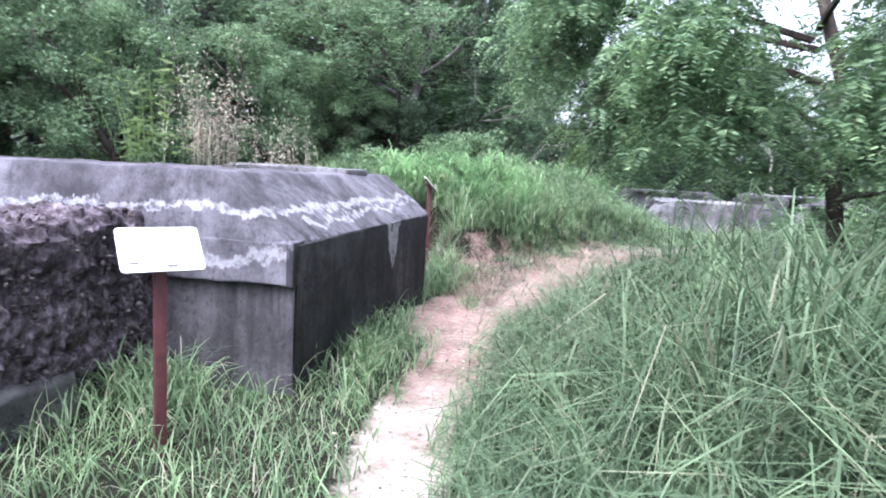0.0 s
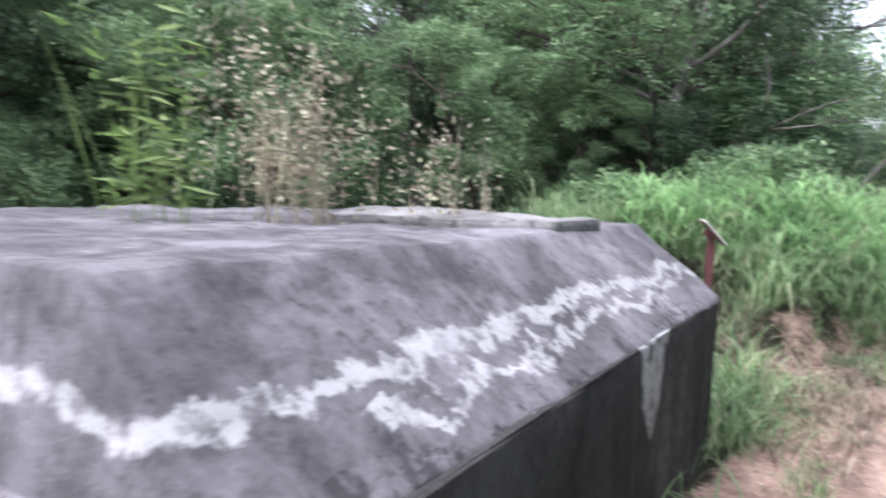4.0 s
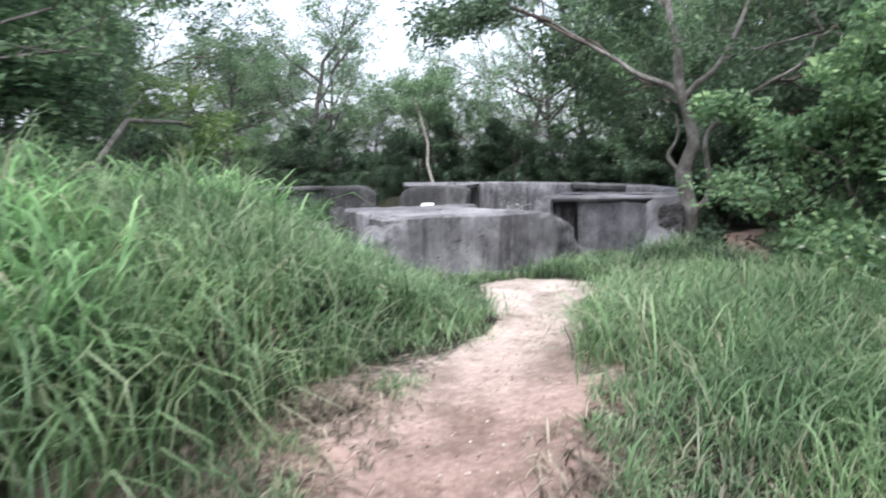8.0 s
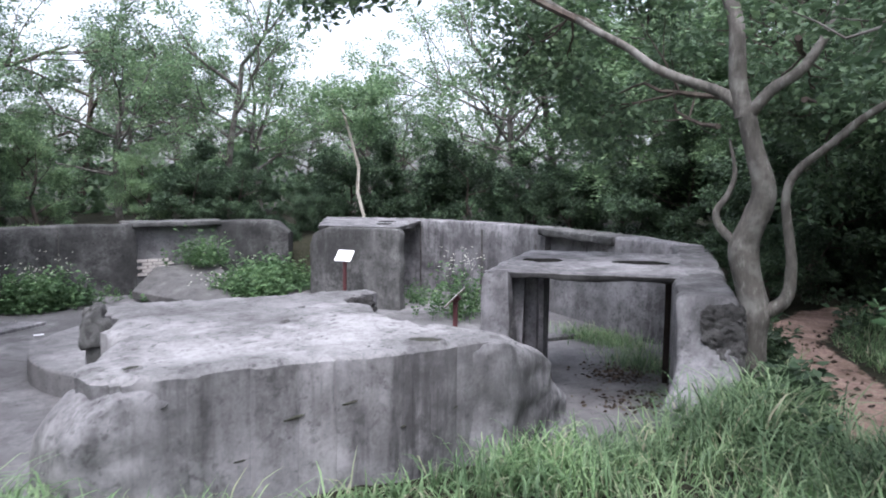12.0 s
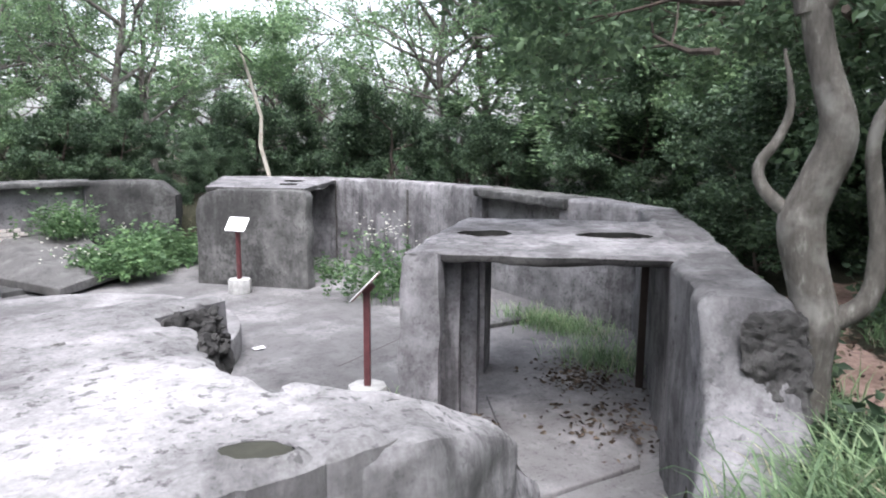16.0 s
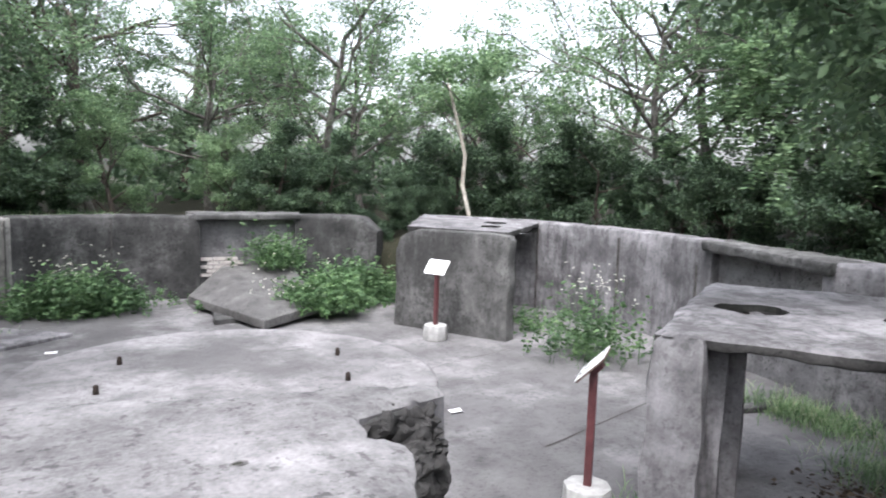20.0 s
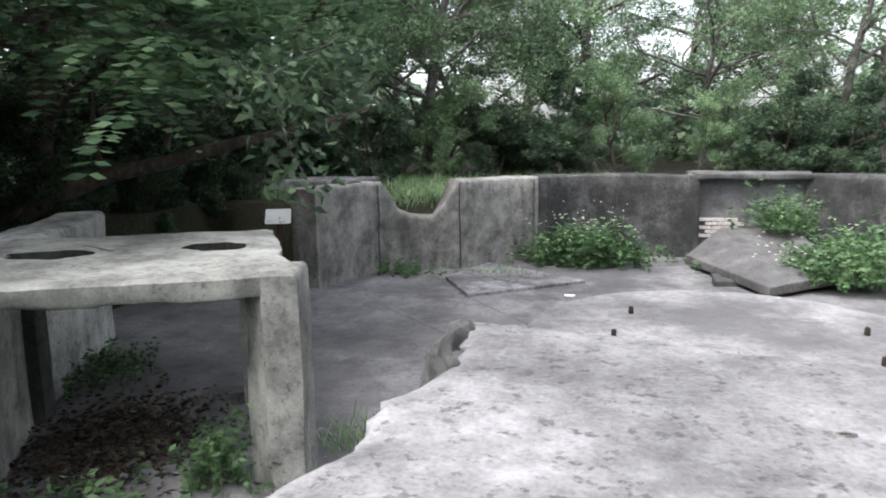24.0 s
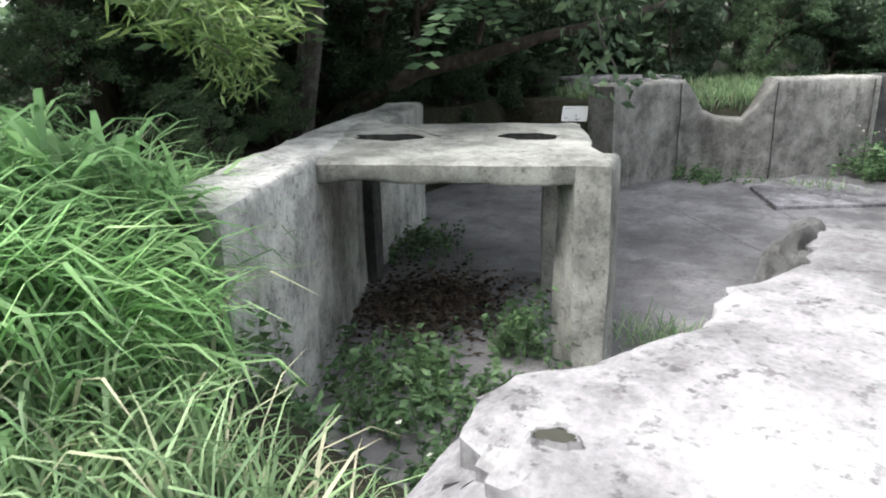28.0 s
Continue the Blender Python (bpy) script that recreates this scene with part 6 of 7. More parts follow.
        if mat is M_DRY:
            m = 5 * n * 4
            p = np.repeat(tip, 20, 0) + rng.normal(0, 0.045, (len(tip) * 20, 3)) - np.stack([np.zeros(len(tip) * 20), np.zeros(len(tip) * 20), rng.uniform(-0.03, 0.42, len(tip) * 20)], 1)
            pieces.append(leaves(rng, p, rng.normal(size=(len(p), 3)), np.full(len(p), 0.036), np.full(len(p), 0.019)))
        tagged(from_arrays("dry_stalks" if mat is M_DRY else "young_shrub", *join(pieces), mat), lab, "plant", kind="stuff")


build_weeds()


# ---- trees ----
def grow(rng, bm, tips, p, d, length, r, depth, spread, up):
    n = 4
    pts, rad = [p], [r]
    for k in range(n):
        d = (d + Vector((rng.gauss(0, 0.16), rng.gauss(0, 0.16), rng.gauss(0, 0.1) + up * 0.08))).normalized()
        p = p + d * length / n
        pts.append(p)
        rad.append(r * (1 - 0.45 * (k + 1) / n))
    tube(bm, pts, rad, 7 if r > 0.04 else 5)
    if depth == 0:
        tips.append((pts[-1], d))
        tips.append((pts[2], d))
        return
    for k in range(3 if depth > 1 else 4):
        q = pts[rng.choice((2, 3, 4, 4))]
        a = rng.uniform(0, 2 * math.pi)
        side = (d.orthogonal().normalized() * math.cos(a) + d.cross(d.orthogonal().normalized()) * math.sin(a))
        nd = (d * (1 - spread) + side * spread + Vector((0, 0, 0.12 * up))).normalized()
        grow(rng, bm, tips, q, nd, length * rng.uniform(0.6, 0.82), rad[-1] * 0.8, depth - 1, spread, up)


def foliage(rng, tips, kind, count, radius, size=1.0):
    n = len(tips)
    c = np.array([tuple(t[0]) for t in tips])
    dd = np.array([tuple(t[1]) for t in tips])
    out = []
    if kind == "feather":
        # drooping fronds with paired narrow leaflets
        f = count // 14
        i = rng.integers(0, n, f)
        a = rng.uniform(0, 2 * np.pi, f)
        base = c[i] + rng.normal(0, radius * 0.45, (f, 3))
        d = np.stack([np.cos(a), np.sin(a), rng.uniform(-0.7, 0.25, f)], 1)
        d /= np.linalg.norm(d, axis=1)[:, None]
        s = np.cross(d, [0, 0, 1.0])
        s /= np.linalg.norm(s, axis=1)[:, None]
        for k in range(7):
            p = base + d * (0.05 * size * (k + 1)) - np.array([0, 0, 0.004 * k * k])
            for sg in (1, -1):
                out.append(leaves(rng, p, s * sg + d * 0.35, rng.uniform(0.07, 0.11, f) * size, np.full(f, 0.031) * size, 0.1))
    elif kind == "fine":
        # long drooping fronds with many narrow leaflets
        f = count // 26
        i = rng.integers(0, n, f)
        a = rng.uniform(0, 2 * np.pi, f)
        base = c[i] + rng.normal(0, radius * 0.5, (f, 3))
        d = np.stack([np.cos(a), np.sin(a), rng.uniform(-0.5, 0.2, f)], 1) + dd[i] * 0.5
        d /= np.linalg.norm(d, axis=1)[:, None]
        s = np.cross(d, [0, 0, 1.0])
        s /= np.linalg.norm(s, axis=1)[:, None]
        for k in range(13):
            p = base + d * (0.022 * size * (k + 1)) - np.array([0, 0, 0.0013 * k * k * size])
            for sg in (1, -1):
                out.append(leaves(rng, p, s * sg + d * 0.3 - np.array([0, 0, 0.35]), np.full(f, 0.075 - 0.004 * abs(k - 5)) * size, np.full(f, 0.015) * size, 0.1))
    else:
        i = rng.integers(0, n, count)
        off = rng.normal(0, 1, (count, 3))
        off *= (radius * (0.45 + 0.5 * rng.random(count)) / np.linalg.norm(off, axis=1))[:, None] * np.array([1.0, 1.0, 0.62])
        d = rng.normal(0, 1, (count, 3)) * np.array([1, 1, 0.5]) + dd[i] * 0.5 - np.array([0, 0, 0.25])
        if kind == "broad":
            L = rng.uniform(0.07, 0.13, count) * size
            out.append(leaves(rng, c[i] + off, d, L, L * 0.5))
        else:
            L = rng.uniform(0.08, 0.13, count)
            out.append(leaves(rng, c[i] + off, d, L, L * 0.13, 0.1))
    return join(out)


def build_tree(seed, height, trunk_r, kind, count, radius, leaf_mat, bark_mat, label, lean=0.12, spread=0.5, first=0.35, name="tree", size=1.45):
    rng = random.Random(seed)
    nrg = np.random.default_rng(seed)
    t = thing(name, label, "tree", "trees round the emplacement")
    tips = []
    pts, rad = [], []
    bm = bmesh.new()
    p, d = Vector((0, 0, -0.3)), Vector((rng.gauss(0, lean), rng.gauss(0, lean), 1)).normalized()
    n = 7
    for k in range(n + 1):
        pts.append(p)
        rad.append(trunk_r * (1.25 if k == 0 else 1 - 0.55 * k / n))
        d = (d + Vector((rng.gauss(0, 0.10), rng.gauss(0, 0.10), 0.06))).normalized()
        p = p + d * height * 0.62 / n
    tube(bm, pts, rad, 10)
    part("trunk", bm, bark_mat, t, "", 60)
    for k in range(9):
        bm = bmesh.new()
        u = first + (1 - first) * k / 8
        i = min(n, int(u * n))
        a = k * 2.4 + rng.uniform(-0.5, 0.5)
        dirv = Vector((math.cos(a), math.sin(a), rng.uniform(0.25, 0.9))).normalized()
        grow(rng, bm, tips, pts[i], dirv, height * rng.uniform(0.20, 0.30), trunk_r * 0.42, 2, spread, 0.6)
        part("limb", bm, bark_mat, t, "", 60)
    V, T = foliage(nrg, tips, kind, count if kind == "feather" else int(count * 1.5), radius, size if kind == "feather" else size * 0.74)
    from_arrays("crown", V, T, leaf_mat, t)
    return t


def build_woods():
    kinds = [build_tree(21, 8.5, 0.16, "broad", 11000, 0.40, M_LEAF_A, M_BARK_DARK, "tall dark green broadleaf tree behind the parapet", 0.12, 0.5, 0.4),
             build_tree(22, 7.5, 0.13, "broad", 8500, 0.38, M_LEAF_A, M_BARK, "slender broadleaf tree with grey limbs in the wood", 0.2, 0.55, 0.45),
             build_tree(23, 8.0, 0.14, "broad", 10000, 0.40, M_LEAF_B, M_BARK, "light green tree with open crown in the wood", 0.2, 0.5, 0.4, "tree", 1.3),
             build_tree(24, 5.0, 0.09, "broad", 15000, 0.34, M_LEAF_B, M_BARK_DARK, "young bushy green tree at the wood's edge", 0.1, 0.6, 0.1, "tree", 1.1),
             build_tree(25, 4.0, 0.07, "broad", 15000, 0.36, M_LEAF_D, M_BARK_DARK, "dense understorey bush in the wood, shade in its leaf colour", 0.1, 0.65, 0.05),
             build_tree(26, 6.0, 0.10, "feather", 25200, 0.42, M_LEAF_B, M_BARK, "feathery-leaved tree with low hanging crown beside the trail", 0.15, 0.6, 0.15, "tree", 1.35),
             build_tree(27, 8.0, 0.13, "broad", 6500, 0.36, M_LEAF_B, M_BARK, "open-crowned light green tree with long bare limbs", 0.25, 0.42, 0.5, "tree", 1.15),
             build_tree(28, 5.4, 0.075, "feather", 8400, 0.40, M_LEAF_B, M_BARK_DARK, "slim tree with light feathery drooping leaves over the trail", 0.08, 0.6, 0.8, "tree", 1.35)]
    rng = random.Random(77)
    spots = []
    # belt round the emplacement: low bushes close, tall trees further out, thinner in the north-east
    for a in range(-50, 196, 9):
        ar = radians(a + rng.uniform(-3, 3))
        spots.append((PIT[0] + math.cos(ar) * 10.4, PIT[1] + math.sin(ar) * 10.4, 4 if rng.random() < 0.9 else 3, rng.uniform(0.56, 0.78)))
    for a in range(-48, 196, 12):
        gap = 34 < a < 66
        ar = radians(a + rng.uniform(-4, 4))
        r = rng.uniform(12.0, 15.5)
        spots.append((PIT[0] + math.cos(ar) * r, PIT[1] + math.sin(ar) * r, rng.choice((2, 2, 6) if a < 80 else (0, 1, 2, 1)), rng.uniform(0.85, 1.1) * (0.55 if gap else 1)))
        r = rng.uniform(17, 22)
        if 0 < a < 130 and rng.random() < 0.55:
            continue
        spots.append((PIT[0] + math.cos(ar + 0.1) * r, PIT[1] + math.sin(ar + 0.1) * r, rng.choice((0, 1, 2)), rng.uniform(0.9, 1.2) * (0.55 if gap else 1)))
    for a, r, q in ((-12, 11.8, 0.95), (8, 12.6, 1.0), (25, 12.0, 0.95), (36, 14.5, 0.95), (66, 15.0, 0.95), (84, 13.6, 0.9), (97, 12.8, 0.85), (120, 11.8, 1.15), (133, 13.5, 1.0), (145, 12.0, 0.95), (160, 13.6, 1.0)):
        spots.append((PIT[0] + math.cos(radians(a)) * r, PIT[1] + math.sin(radians(a)) * r, 6, q))
    # wood behind the first bunker and west of the mound
    for x in range(-17, -3, 3):
        spots.append((x + rng.uniform(-1, 1), 11.6 + rng.uniform(-0.6, 0.6), rng.choice((3, 3, 3)), rng.uniform(0.7, 1.0)))
    for x in range(-16, 1, 3):
        spots.append((x + rng.uniform(-1, 1), 15.5 + rng.uniform(-0.8, 0.8), rng.choice((2, 1, 3)), rng.uniform(0.85, 1.1)))
        spots.append((x + rng.uniform(-1, 1), 19.5 + rng.uniform(-0.8, 0.8), rng.choice((0, 1, 2)), rng.uniform(1.0, 1.25)))
    for x, y, k, s in ((-2.6, 14.6, 3, 0.62), (-1.2, 15.2, 3, 0.55), (-3.4, 13.2, 3, 0.65), (-1.9, 16.8, 0, 0.85), (-3.0, 16.0, 2, 0.8), (-0.3, 14.6, 4, 0.5), (-1.0, 14.1, 4, 0.5), (-2.4, 13.6, 3, 0.42), (-2.6, 17.8, 0, 1.0), (-1.7, 21.2, 0, 1.05), (-2.3, 21.4, 4, 0.6), (-2.6, 23.6, 4, 0.65), (-1.8, 18.6, 4, 0.55), (-2.6, 26.6, 4, 0.6), (-0.4, 28.4, 3, 0.6), (0.1, 17.2, 3, 0.24), (-0.7, 18.7, 3, 0.30), (-1.1, 20.6, 4, 0.36), (-1.0, 22.6, 4, 0.34), (-0.8, 16.0, 3, 0.32), (-1.6, 24.6, 4, 0.4), (-0.6, 27.6, 4, 0.36), (-3.4, 27.8, 4, 0.5), (-1.4, 21.6, 4, 0.3), (-1.5, 23.4, 4, 0.3), (-0.9, 25.2, 4, 0.2)):
        spots.append((x, y, k, s))
    for x, y, k, q in ((-13.0, 9.0, 0, 1.3), (-14.0, 12.0, 0, 1.3), (-12.5, 6.5, 1, 1.2), (-10.0, 11.0, 3, 1.1), (-9.6, 8.4, 4, 0.9), (-11.5, 10.5, 0, 0.9), (-7.6, 9.4, 3, 0.8), (-10.5, 5.6, 3, 1.0)):
        spots.append((x, y, k, q))
    for y in (0, 3.5, 7):
        spots.append((-8.5 + rng.uniform(-1, 1), y, rng.choice((3, 4)), rng.uniform(0.8, 1.1)))
        spots.append((-12 + rng.uniform(-1, 1), y + 1.5, rng.choice((0, 1, 2)), rng.uniform(0.9, 1.2)))
    # (10.2, 11.3) unseen, (4.7, 2.6) and (4.6, 4.5) mostly so: added to cast shade
    for x, y, k, s in ((5.8, 6.6, 5, 0.72), (6.8, 4.4, 5, 0.7), (9.4, 7.8, 5, 0.7), (10.6, 8.8, 2, 0.9), (12.2, 11.2, 2, 1.0), (14.5, 12.4, 0, 0.9), (16.5, 11.0, 0, 1.0), (13.0, 7.5, 3, 1.0),
                       (9.5, 6.0, 0, 1.0), (4.7, 2.6, 5, 0.75), (4.6, 4.5, 5, 0.8), (8.0, 3.0, 0, 1.0), (16.5, 15.8, 4, 0.7), (19.0, 13.5, 1, 1.0), (13.2, 15.9, 4, 0.45), (13.4, 12.4, 4, 0.8), (15.2, 16.2, 4, 0.9), (12.0, 11.0, 4, 0.7), (16.8, 12.2, 4, 0.9), (10.9, 12.3, 4, 0.34), (18.5, 15.5, 0, 1.0), (14.2, 10.2, 1, 1.0), (10.2, 11.3, 1, 0.85), (15.4, 13.0, 1, 0.9), (11.3, 27.2, 4, 0.34), (12.4, 27.9, 4, 0.36),
                       (18.6, 21.2, 5, 1.2), (21.0, 25.0, 2, 1.1), (20.5, 19.5, 5, 1.2), (0.6, 30.2, 2, 1.1), (14.6, 30.5, 2, 0.85),
                       (-1.9, 14.9, 7, 0.95), (0.4, -8.0, 0, 1.0), (-5.0, -7.0, 1, 1.0), (6.0, -6.0, 2, 1.0)):
        spots.append((x, y, k, s))
    used = set()
    for x, y, k, s in spots:
        tip = 0.2 if k == 6 else 0.05
        m = Matrix.LocRotScale((x, y, land_at(x, y)), Euler((rng.uniform(-tip, tip), rng.uniform(-tip, tip), rng.uniform(0, 6.28))), None)
        if k not in used:
            used.add(k)
            kinds[k].matrix_basis = m @ Matrix.Scale(s, 4)
        else:
            ob = copy_thing(kinds[k], m)
            ob.scale = (s, s, s * rng.uniform(0.92, 1.1))


build_woods()


def build_bushes():
    """Leafy bushes near the trail: many stems from the ground, each set with leaf clumps."""
    for seed, x, y, r, h, n, mat, kind, lab in ((41, 0.4, 12.9, 0.7, 1.25, 4200, M_LEAF_B, "broad", "light green leafy bush on the grassy mound"),
                                               (42, -1.3, 12.2, 0.7, 0.9, 3600, M_LEAF_B, "broad", "pale green leafy bush on the grassy mound"),
                                               (43, 6.95, 10.5, 0.8, 1.1, 12000, M_LEAF_F, "broad", "dense dark green vine-covered bush beside the trail"),
                                               (44, 7.5, 10.3, 0.8, 2.7, 15000, M_LEAF_F, "broad", "tall dark leafy bush beside the trail"),
                                               (45, 7.4, 11.25, 0.3, 1.9, 2100, M_LEAF_F, "broad", "bright green broad-leaved sapling beside the trail")):
        rng = random.Random(seed)
        t = thing("bush", lab, "bush", "bushes beside the trail", (x, y, land_at(x, y)))
        tips = []
        for k in range(9):
            a = k * 2.4
            bm = bmesh.new()
            base = Vector((math.cos(a) * r * 0.3, math.sin(a) * r * 0.3, -0.1))
            grow(rng, bm, tips, base, Vector((math.cos(a) * 0.55 * r / max(h, 0.5), math.sin(a) * 0.55 * r / max(h, 0.5), 1)).normalized(), h * 0.55, 0.018, 1, 0.55, 0.3)
            part("stem", bm, M_BARK_DARK, t, "", 60)
        if seed == 45:
            tips = [q for q in tips if q[0].z > 0.75]
        V, T = foliage(np.random.default_rng(seed), tips, kind, n, 0.26, 0.85 if seed != 45 else 0.7)
        from_arrays("foliage", V, T, mat, t)


build_bushes()


def build_far_woods():
    """The closed wall of foliage behind the single trees."""
    rng = np.random.default_rng(90)
    n = 46000
    a = rng.uniform(0, 2 * np.pi, n)
    deg = np.degrees(a)
    hi = 3.3 + 0.7 * np.sin(a * 7) + 0.7 * np.sin(a * 17 + 1)
    hi *= np.where((deg > 42) & (deg < 66), 0.5, 1.0)
    r = rng.uniform(25, 34, n)
    z = hi * rng.uniform(0, 1, n) ** 0.8
    p = np.stack([5 + r * np.cos(a), 14 + r * np.sin(a), z], 1)
    L = rng.uniform(0.3, 0.6, n)
    w = from_arrays("far_woods", *leaves(rng, p, rng.normal(size=(n, 3)) * np.array([1, 1, 0.6]), L, L * 0.6), M_LEAF_A)
    tagged(w, "dense dark green woods beyond the clearing", "woods", kind="stuff")


build_far_woods()


def build_near_tree():
    """The forked grey tree beside the east wing wall."""
    t = thing("forked_tree", "grey-barked tree forking low beside the concrete wing wall", "tree")
    V3 = lambda *p: Vector(p)
    rng = random.Random(31)
    bm = bmesh.new()
    def limb(pts, rad):
        """A limb that curves smoothly through its points."""
        P, R = [pts[0]] + pts + [pts[-1]], [rad[0]] + rad + [rad[-1]]
        line, radii = [], []
        for i in range(1, len(P) - 2):
            for k in range(4):
                u = k / 4
                q = 0.5 * (2 * P[i] + (P[i + 1] - P[i - 1]) * u + (2 * P[i - 1] - 5 * P[i] + 4 * P[i + 1] - P[i + 2]) * u * u + (3 * P[i] - P[i - 1] - 3 * P[i + 1] + P[i + 2]) * u ** 3)
                line.append(q + 0.012 * Vector((noise.noise(q * 4), noise.noise(q * 4 + Vector((5, 0, 0))), 0)))
                radii.append((R[i] * (1 - u) + R[i + 1] * u) * (1 + 0.10 * noise.noise(q * 5)))
        return line + [pts[-1]], radii + [rad[-1]]

    tube(bm, *limb([V3(9.37, 14.0, 0.05), V3(9.36, 14.01, 0.45), V3(9.36, 14.01, 0.84), V3(9.36, 14.0, 1.04), V3(9.33, 14.08, 1.34), V3(9.32, 14.11, 1.54), V3(9.34, 14.05, 1.73), V3(9.37, 13.99, 1.92), V3(9.36, 13.99, 2.05), V3(9.35, 14.04, 2.22), V3(9.33, 14.09, 2.41), V3(9.3, 14.14, 2.62)],
                    [0.16, 0.118, 0.112, 0.122, 0.108, 0.118, 0.1, 0.094, 0.09, 0.08, 0.072, 0.07]), 14)
    part("trunk", bm, M_BARK, t, "", 60)
    tips = []
    arms = [limb([V3(9.32, 14.1, 1.50), V3(9.26, 14.27, 1.67), V3(9.24, 14.31, 1.81), V3(9.27, 14.23, 1.96), V3(9.29, 14.19, 2.13), V3(9.27, 14.24, 2.4)], [0.05, 0.036, 0.03, 0.026, 0.02, 0.008]),
            limb([V3(9.37, 13.99, 0.98), V3(9.44, 13.81, 1.12), V3(9.45, 13.77, 1.37), V3(9.44, 13.81, 1.62), V3(9.43, 13.84, 1.91), V3(9.45, 13.78, 2.13), V3(9.56, 13.57, 2.36), V3(9.66, 13.43, 2.52), V3(9.84, 13.2, 2.72), V3(10.1, 12.9, 2.95), V3(10.3, 12.8, 3.3)], [0.062, 0.052, 0.044, 0.04, 0.034, 0.034, 0.032, 0.03, 0.026, 0.022, 0.018]),
            limb([V3(9.3, 14.14, 2.6), V3(9.24, 14.31, 2.77), V3(9.12, 14.6, 2.9), V3(9.04, 14.82, 3.02), V3(8.94, 15.05, 3.21), V3(8.8, 15.5, 3.5), V3(8.5, 16.0, 3.9)], [0.06, 0.046, 0.042, 0.038, 0.034, 0.03, 0.02]),
            limb([V3(9.3, 14.15, 2.57), V3(9.28, 14.2, 2.87), V3(9.27, 14.23, 3.29), V3(9.4, 14.5, 3.9), V3(9.8, 14.8, 4.6)], [0.075, 0.07, 0.062, 0.05, 0.035]),
            limb([V3(9.3, 14.13, 2.55), V3(9.37, 13.97, 2.77), V3(9.5, 13.78, 2.95), V3(9.8, 13.7, 3.4), V3(10.4, 13.8, 4.2)], [0.05, 0.045, 0.04, 0.035, 0.03])]
    for pts, rad in arms:
        bm = bmesh.new()
        tube(bm, pts, rad, 10)
        part("branch", bm, M_BARK, t, "", 60)
    bm = bmesh.new()
    for p, d in ((V3(8.8, 15.5, 3.5), V3(-0.6, 0.6, 0.5)), (V3(8.5, 16, 3.9), V3(-0.5, 0.6, 0.6)), (V3(9.8, 14.8, 4.6), V3(0.5, 0.5, 0.6)), (V3(10.4, 13.8, 4.2), V3(0.7, -0.3, 0.4)),
                 (V3(10.3, 12.8, 3.3), V3(0.6, -0.5, 0.4)), (V3(9.4, 14.5, 3.9), V3(0.3, 0.6, 0.4)), (V3(9.84, 13.2, 2.72), V3(0.8, 0.1, 0.3)), (V3(8.94, 15.05, 3.21), V3(0.2, 0.9, 0.25)), (V3(10.6, 14.4, 3.4), V3(0.8, 0.5, 0.1)), (V3(10.4, 15.0, 2.9), V3(0.5, 0.8, 0.1)), (V3(11.2, 14.6, 2.9), V3(0.8, 0.3, 0.0)), (V3(11.3, 15.6, 2.7), V3(0.6, 0.6, 0.1)), (V3(10.9, 13.6, 2.8), V3(0.9, -0.2, 0.1)), (V3(11.8, 14.0, 2.4), V3(0.8, 0.2, 0.1))):
        bm = bmesh.new()
        grow(rng, bm, tips, p, d.normalized(), 1.1, 0.035, 2, 0.5, 0.2)
        part("twig", bm, M_BARK_DARK, t, "", 60)
    V, T = foliage(np.random.default_rng(31), tips, "broad", 24000, 0.45)
    from_arrays("crown", V, T, M_LEAF_A, t)
    # feathery tree that hangs over the first stretch of the trail
    f = thing("feathery_tree", "light green tree with fine feathery fronds drooping over the trail", "tree")
    bm = bmesh.new()
    tube(bm, [V3(3.45, 5.9, 0.2), V3(3.4, 5.85, 0.8), V3(3.25, 5.8, 1.6), V3(3.3, 5.9, 2.4), V3(3.1, 6.1, 3.3), V3(3.2, 6.3, 4.4)], [0.10, 0.075, 0.065, 0.06, 0.05, 0.03], 9)
    part("trunk", bm, M_BARK_DARK, f, "", 60)
    tips = []
    for p, d, q in ((V3(3.25, 5.85, 2.0), V3(-0.9, 0.1, 0.3), 1.0), (V3(3.2, 6.0, 2.4), V3(-0.95, 0.05, 0.2), 1.3), (V3(3.1, 6.1, 2.8), V3(-0.95, 0.05, 0.1), 1.4), (V3(3.1, 6.0, 2.7), V3(-0.9, -0.1, 0.05), 1.2), (V3(3.0, 5.8, 3.2), V3(-0.9, 0.1, 0.1), 1.3),
                    (V3(3.25, 5.85, 2.0), V3(0.7, -0.5, 0.4), 1.2), (V3(3.3, 5.9, 1.6), V3(0.2, -0.9, 0.4), 1.2), (V3(3.3, 5.9, 1.4), V3(0.8, 0.3, 0.3), 1.1), (V3(3.15, 6.1, 2.9), V3(-0.3, -0.9, 0.3), 1.2), (V3(3.2, 6.2, 3.6), V3(0.6, -0.2, 0.5), 1.1),
                    (V3(3.3, 5.0, 2.2), V3(0.2, -0.8, 0.2), 1.0), (V3(3.6, 5.6, 1.8), V3(0.5, -0.3, 0.3), 1.1), (V3(3.9, 5.2, 2.4), V3(0.5, -0.6, 0.2), 1.1), (V3(3.2, 5.8, 1.6), V3(-0.8, -0.1, 0.1), 0.8), (V3(2.6, 6.0, 2.6), V3(-0.7, 0.1, -0.1), 0.9), (V3(2.2, 6.1, 2.9), V3(-0.8, 0.1, 0.0), 0.8)):
        bm = bmesh.new()
        grow(rng, bm, tips, p, d.normalized(), q, 0.035, 2, 0.42, 0.1)
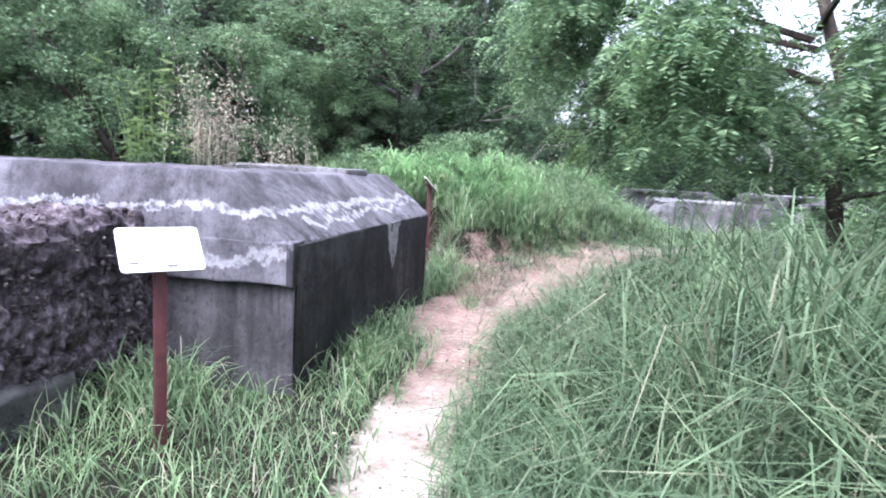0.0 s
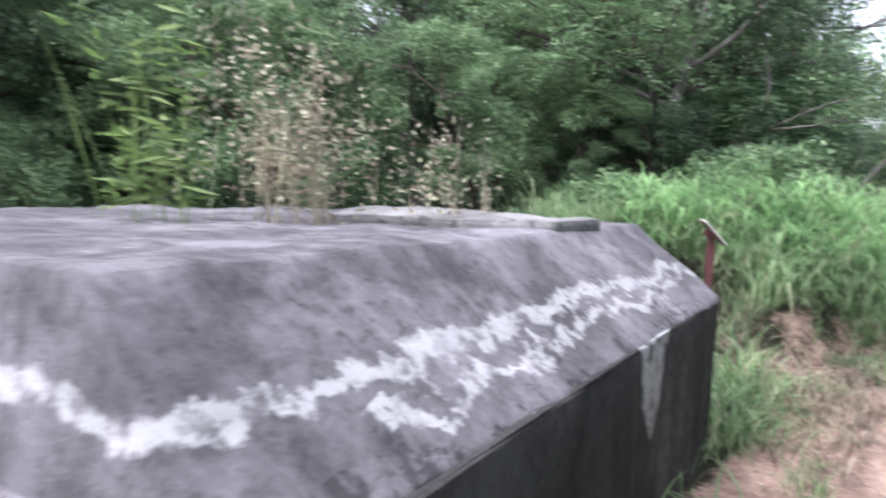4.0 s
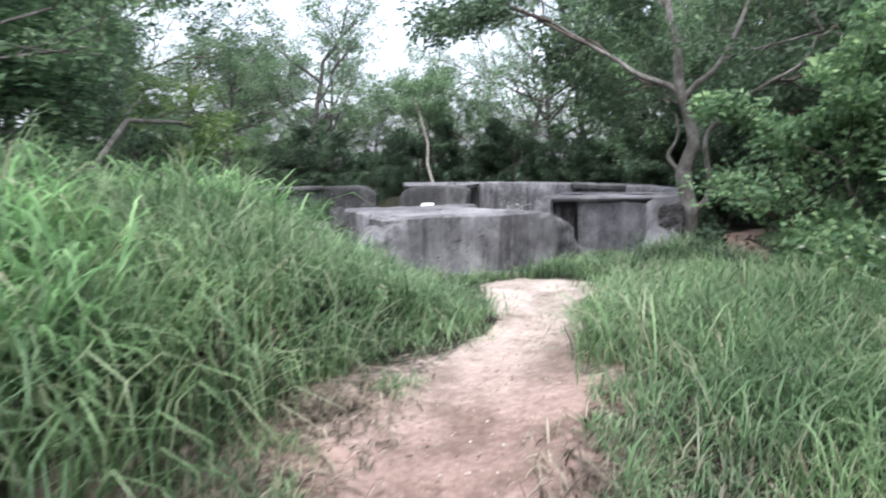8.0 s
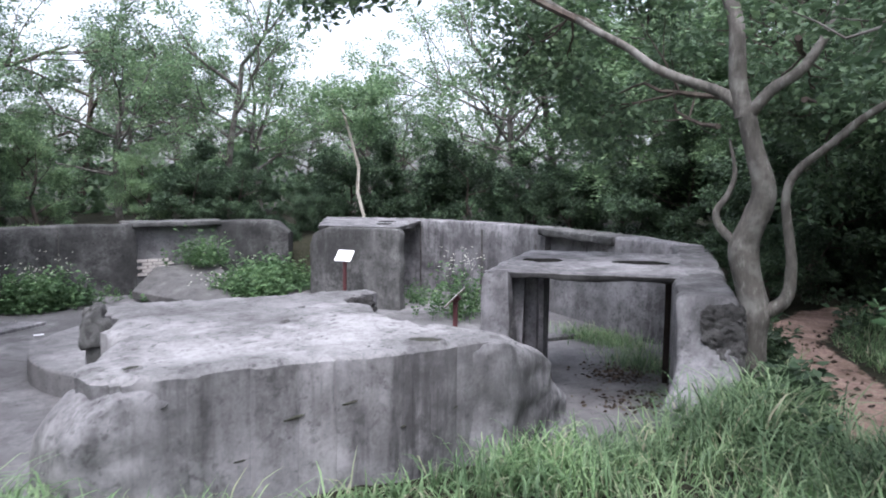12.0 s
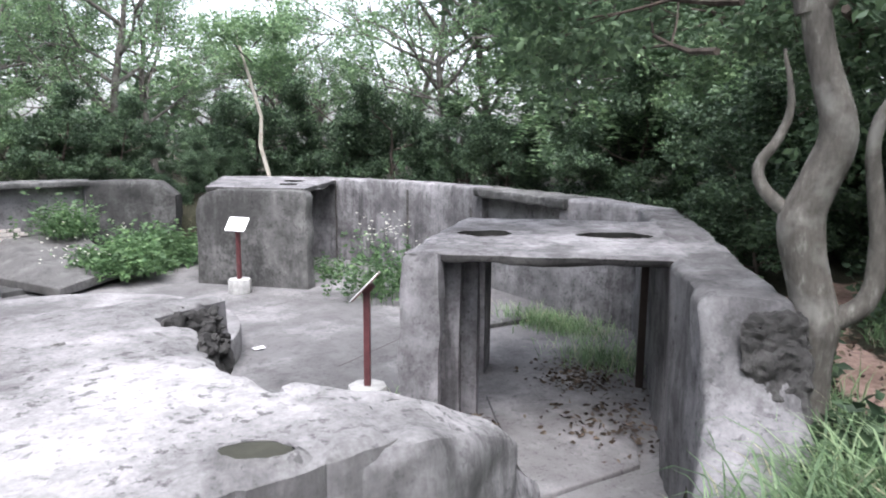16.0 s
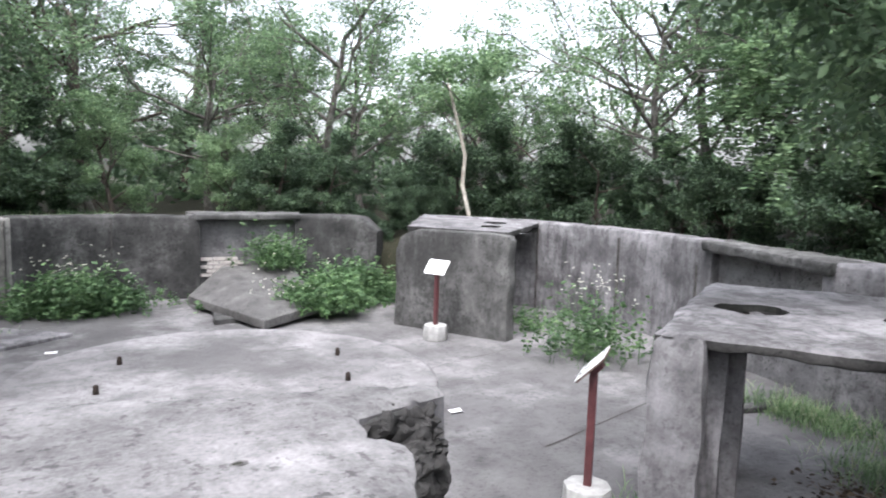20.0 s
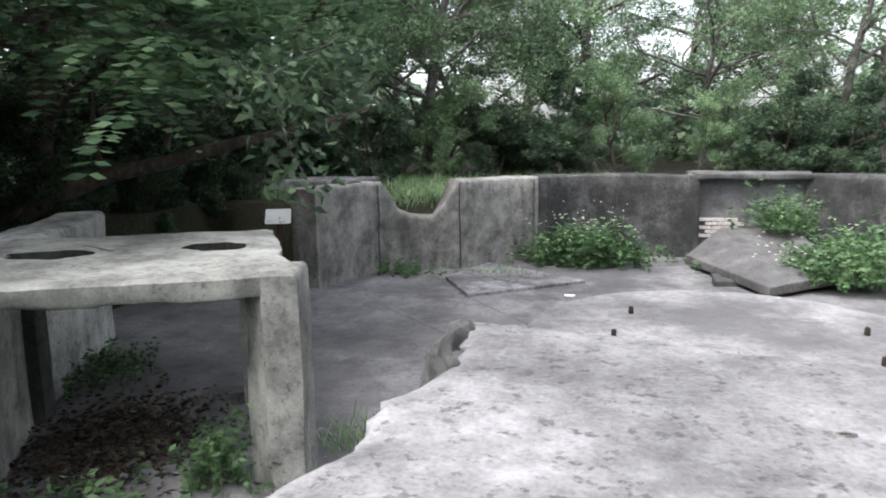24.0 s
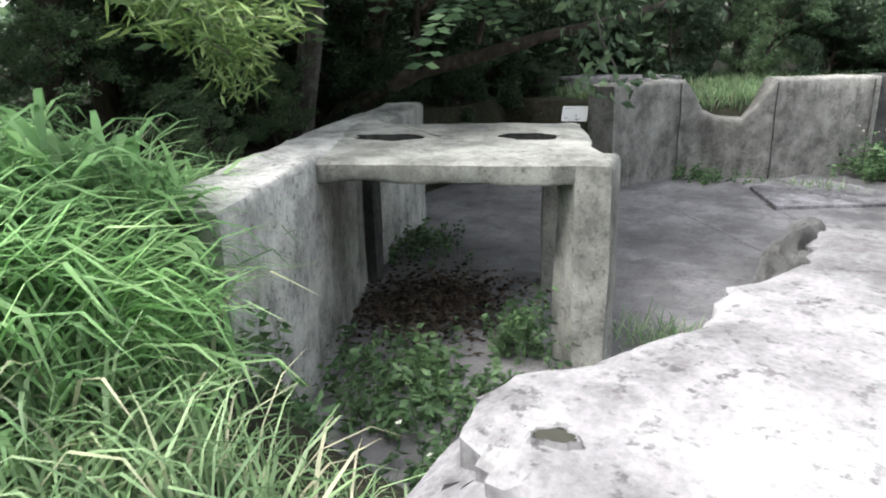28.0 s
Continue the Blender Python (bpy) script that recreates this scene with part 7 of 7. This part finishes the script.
        part("limb", bm, M_BARK_DARK, f, "", 60)
    tips = [q for q in tips if q[0].z > (2.65 if q[0].x < 1.3 else 1.75) and (q[0].x > 2.6 or q[0].y < 6.85)]
    V, T = foliage(np.random.default_rng(37), tips, "fine", 190000, 0.36, 1.1)
    from_arrays("crown", V, T, M_LEAF_F, f)
    # tree over the west locker, with a low leaning limb
    w = thing("leaning_tree", "dark tree with feathery leaves leaning low over the west locker", "tree")
    bm = bmesh.new()
    tube(bm, [V3(-1.6, 19.8, 0.2), V3(-1.2, 20.2, 0.9), V3(-0.3, 20.8, 1.42), V3(0.35, 21.2, 1.58), V3(1.0, 21.7, 1.8), V3(1.8, 22.3, 2.0), V3(2.6, 23.0, 2.3)], [0.15, 0.12, 0.10, 0.085, 0.07, 0.05, 0.03], 9)
    part("trunk", bm, M_BARK_DARK, w, "", 60)
    bm, tips = bmesh.new(), []
    for p, d in ((V3(-0.3, 20.8, 1.6), V3(0, -0.3, 0.9)), (V3(-1.2, 20.2, 1.1), V3(-0.3, -0.4, 0.9)), (V3(0.35, 21.2, 1.75), V3(0.3, -0.2, 0.9)), (V3(1.0, 21.7, 2.3), V3(0.4, 0.1, 0.8)), (V3(1.6, 22.0, 2.9), V3(0.5, 0.2, 0.5)),
                 (V3(-0.6, 18.6, 2.5), V3(0.5, -0.5, 0.2)), (V3(-0.2, 18.2, 3.0), V3(0.6, -0.4, 0.2)), (V3(-0.6, 17.2, 2.3), V3(0.3, -0.3, 0.3)), (V3(0.2, 19.6, 2.9), V3(0.6, -0.4, 0.2)), (V3(0.9, 20.4, 3.1), V3(0.5, -0.2, 0.2)), (V3(-1.0, 19.6, 2.2), V3(0.2, -0.5, 0.5)), (V3(-0.9, 21.6, 2.2), V3(0.1, 0.5, 0.5))):
        bm = bmesh.new()
        grow(rng, bm, tips, p, d.normalized(), 1.0, 0.045, 2, 0.5, 0.5)
        part("limb", bm, M_BARK_DARK, w, "", 60)
    V, T = foliage(np.random.default_rng(33), tips, "feather", 16500, 0.36, 1.85)
    from_arrays("crown", V, T, M_LEAF_E, w)
    # narrow-leaved shrub hanging in near the end of the walk
    s = thing("narrow_leaved_tree", "yellow-green narrow-leaved tree hanging over the wing wall", "tree")
    bm, tips = bmesh.new(), []
    tube(bm, [V3(1.5, 14.6, 0.6), V3(1.7, 14.7, 1.6), V3(2.1, 14.8, 2.15), V3(2.6, 14.95, 2.15), V3(2.95, 15.2, 2.05)], [0.05, 0.04, 0.03, 0.02, 0.012], 8)
    part("trunk", bm, M_BARK, s, "", 60)
    bm = bmesh.new()
    for p, d in ((V3(2.6, 14.95, 2.15), V3(0.3, 0.2, -0.05)), (V3(2.75, 15.1, 2.1), V3(0.2, 0.5, -0.15)), (V3(2.4, 14.9, 2.2), V3(0.3, -0.3, 0.1)), (V3(2.1, 14.8, 2.2), V3(0.2, 0.4, 0.2))):
        bm = bmesh.new()
        grow(rng, bm, tips, p, d.normalized(), 0.38, 0.012, 1, 0.5, 0.0)
        part("limb", bm, M_BARK, s, "", 60)
    V, T = foliage(np.random.default_rng(35), tips, "narrow", 2000, 0.16, 0.8)
    from_arrays("crown", V, T, M_LEAF_C, s)
    # thin pale stem beyond the parapet
    q = thing("thin_sapling", "thin pale leaning sapling stem beyond the parapet", "tree")
    bm = bmesh.new()
    tube(bm, [V3(12.55, 25.85, 0.4), V3(12.52, 25.9, 1.2), V3(12.40, 26.0, 1.8), V3(12.44, 26.0, 2.4), V3(12.25, 26.1, 3.2), V3(12.1, 26.3, 4.0)], [0.05, 0.045, 0.045, 0.04, 0.035, 0.02], 8)
    part("trunk", bm, bark("pale_bark", (0.42, 0.38, 0.32), (0.55, 0.52, 0.46)), q, "", 60)
    bm, tips = bmesh.new(), []
    for a in range(4):
        bm = bmesh.new()
        grow(rng, bm, tips, V3(12.3, 26.05, 2.9 + 0.3 * a), Vector((math.cos(a * 1.6), math.sin(a * 1.6), 0.6)).normalized(), 0.7, 0.02, 1, 0.5, 0.3)
        part("twig", bm, M_BARK, q, "", 60)
    V, T = foliage(np.random.default_rng(36), tips, "broad", 3600, 0.45)
    from_arrays("crown", V, T, M_LEAF_B, q)


build_near_tree()
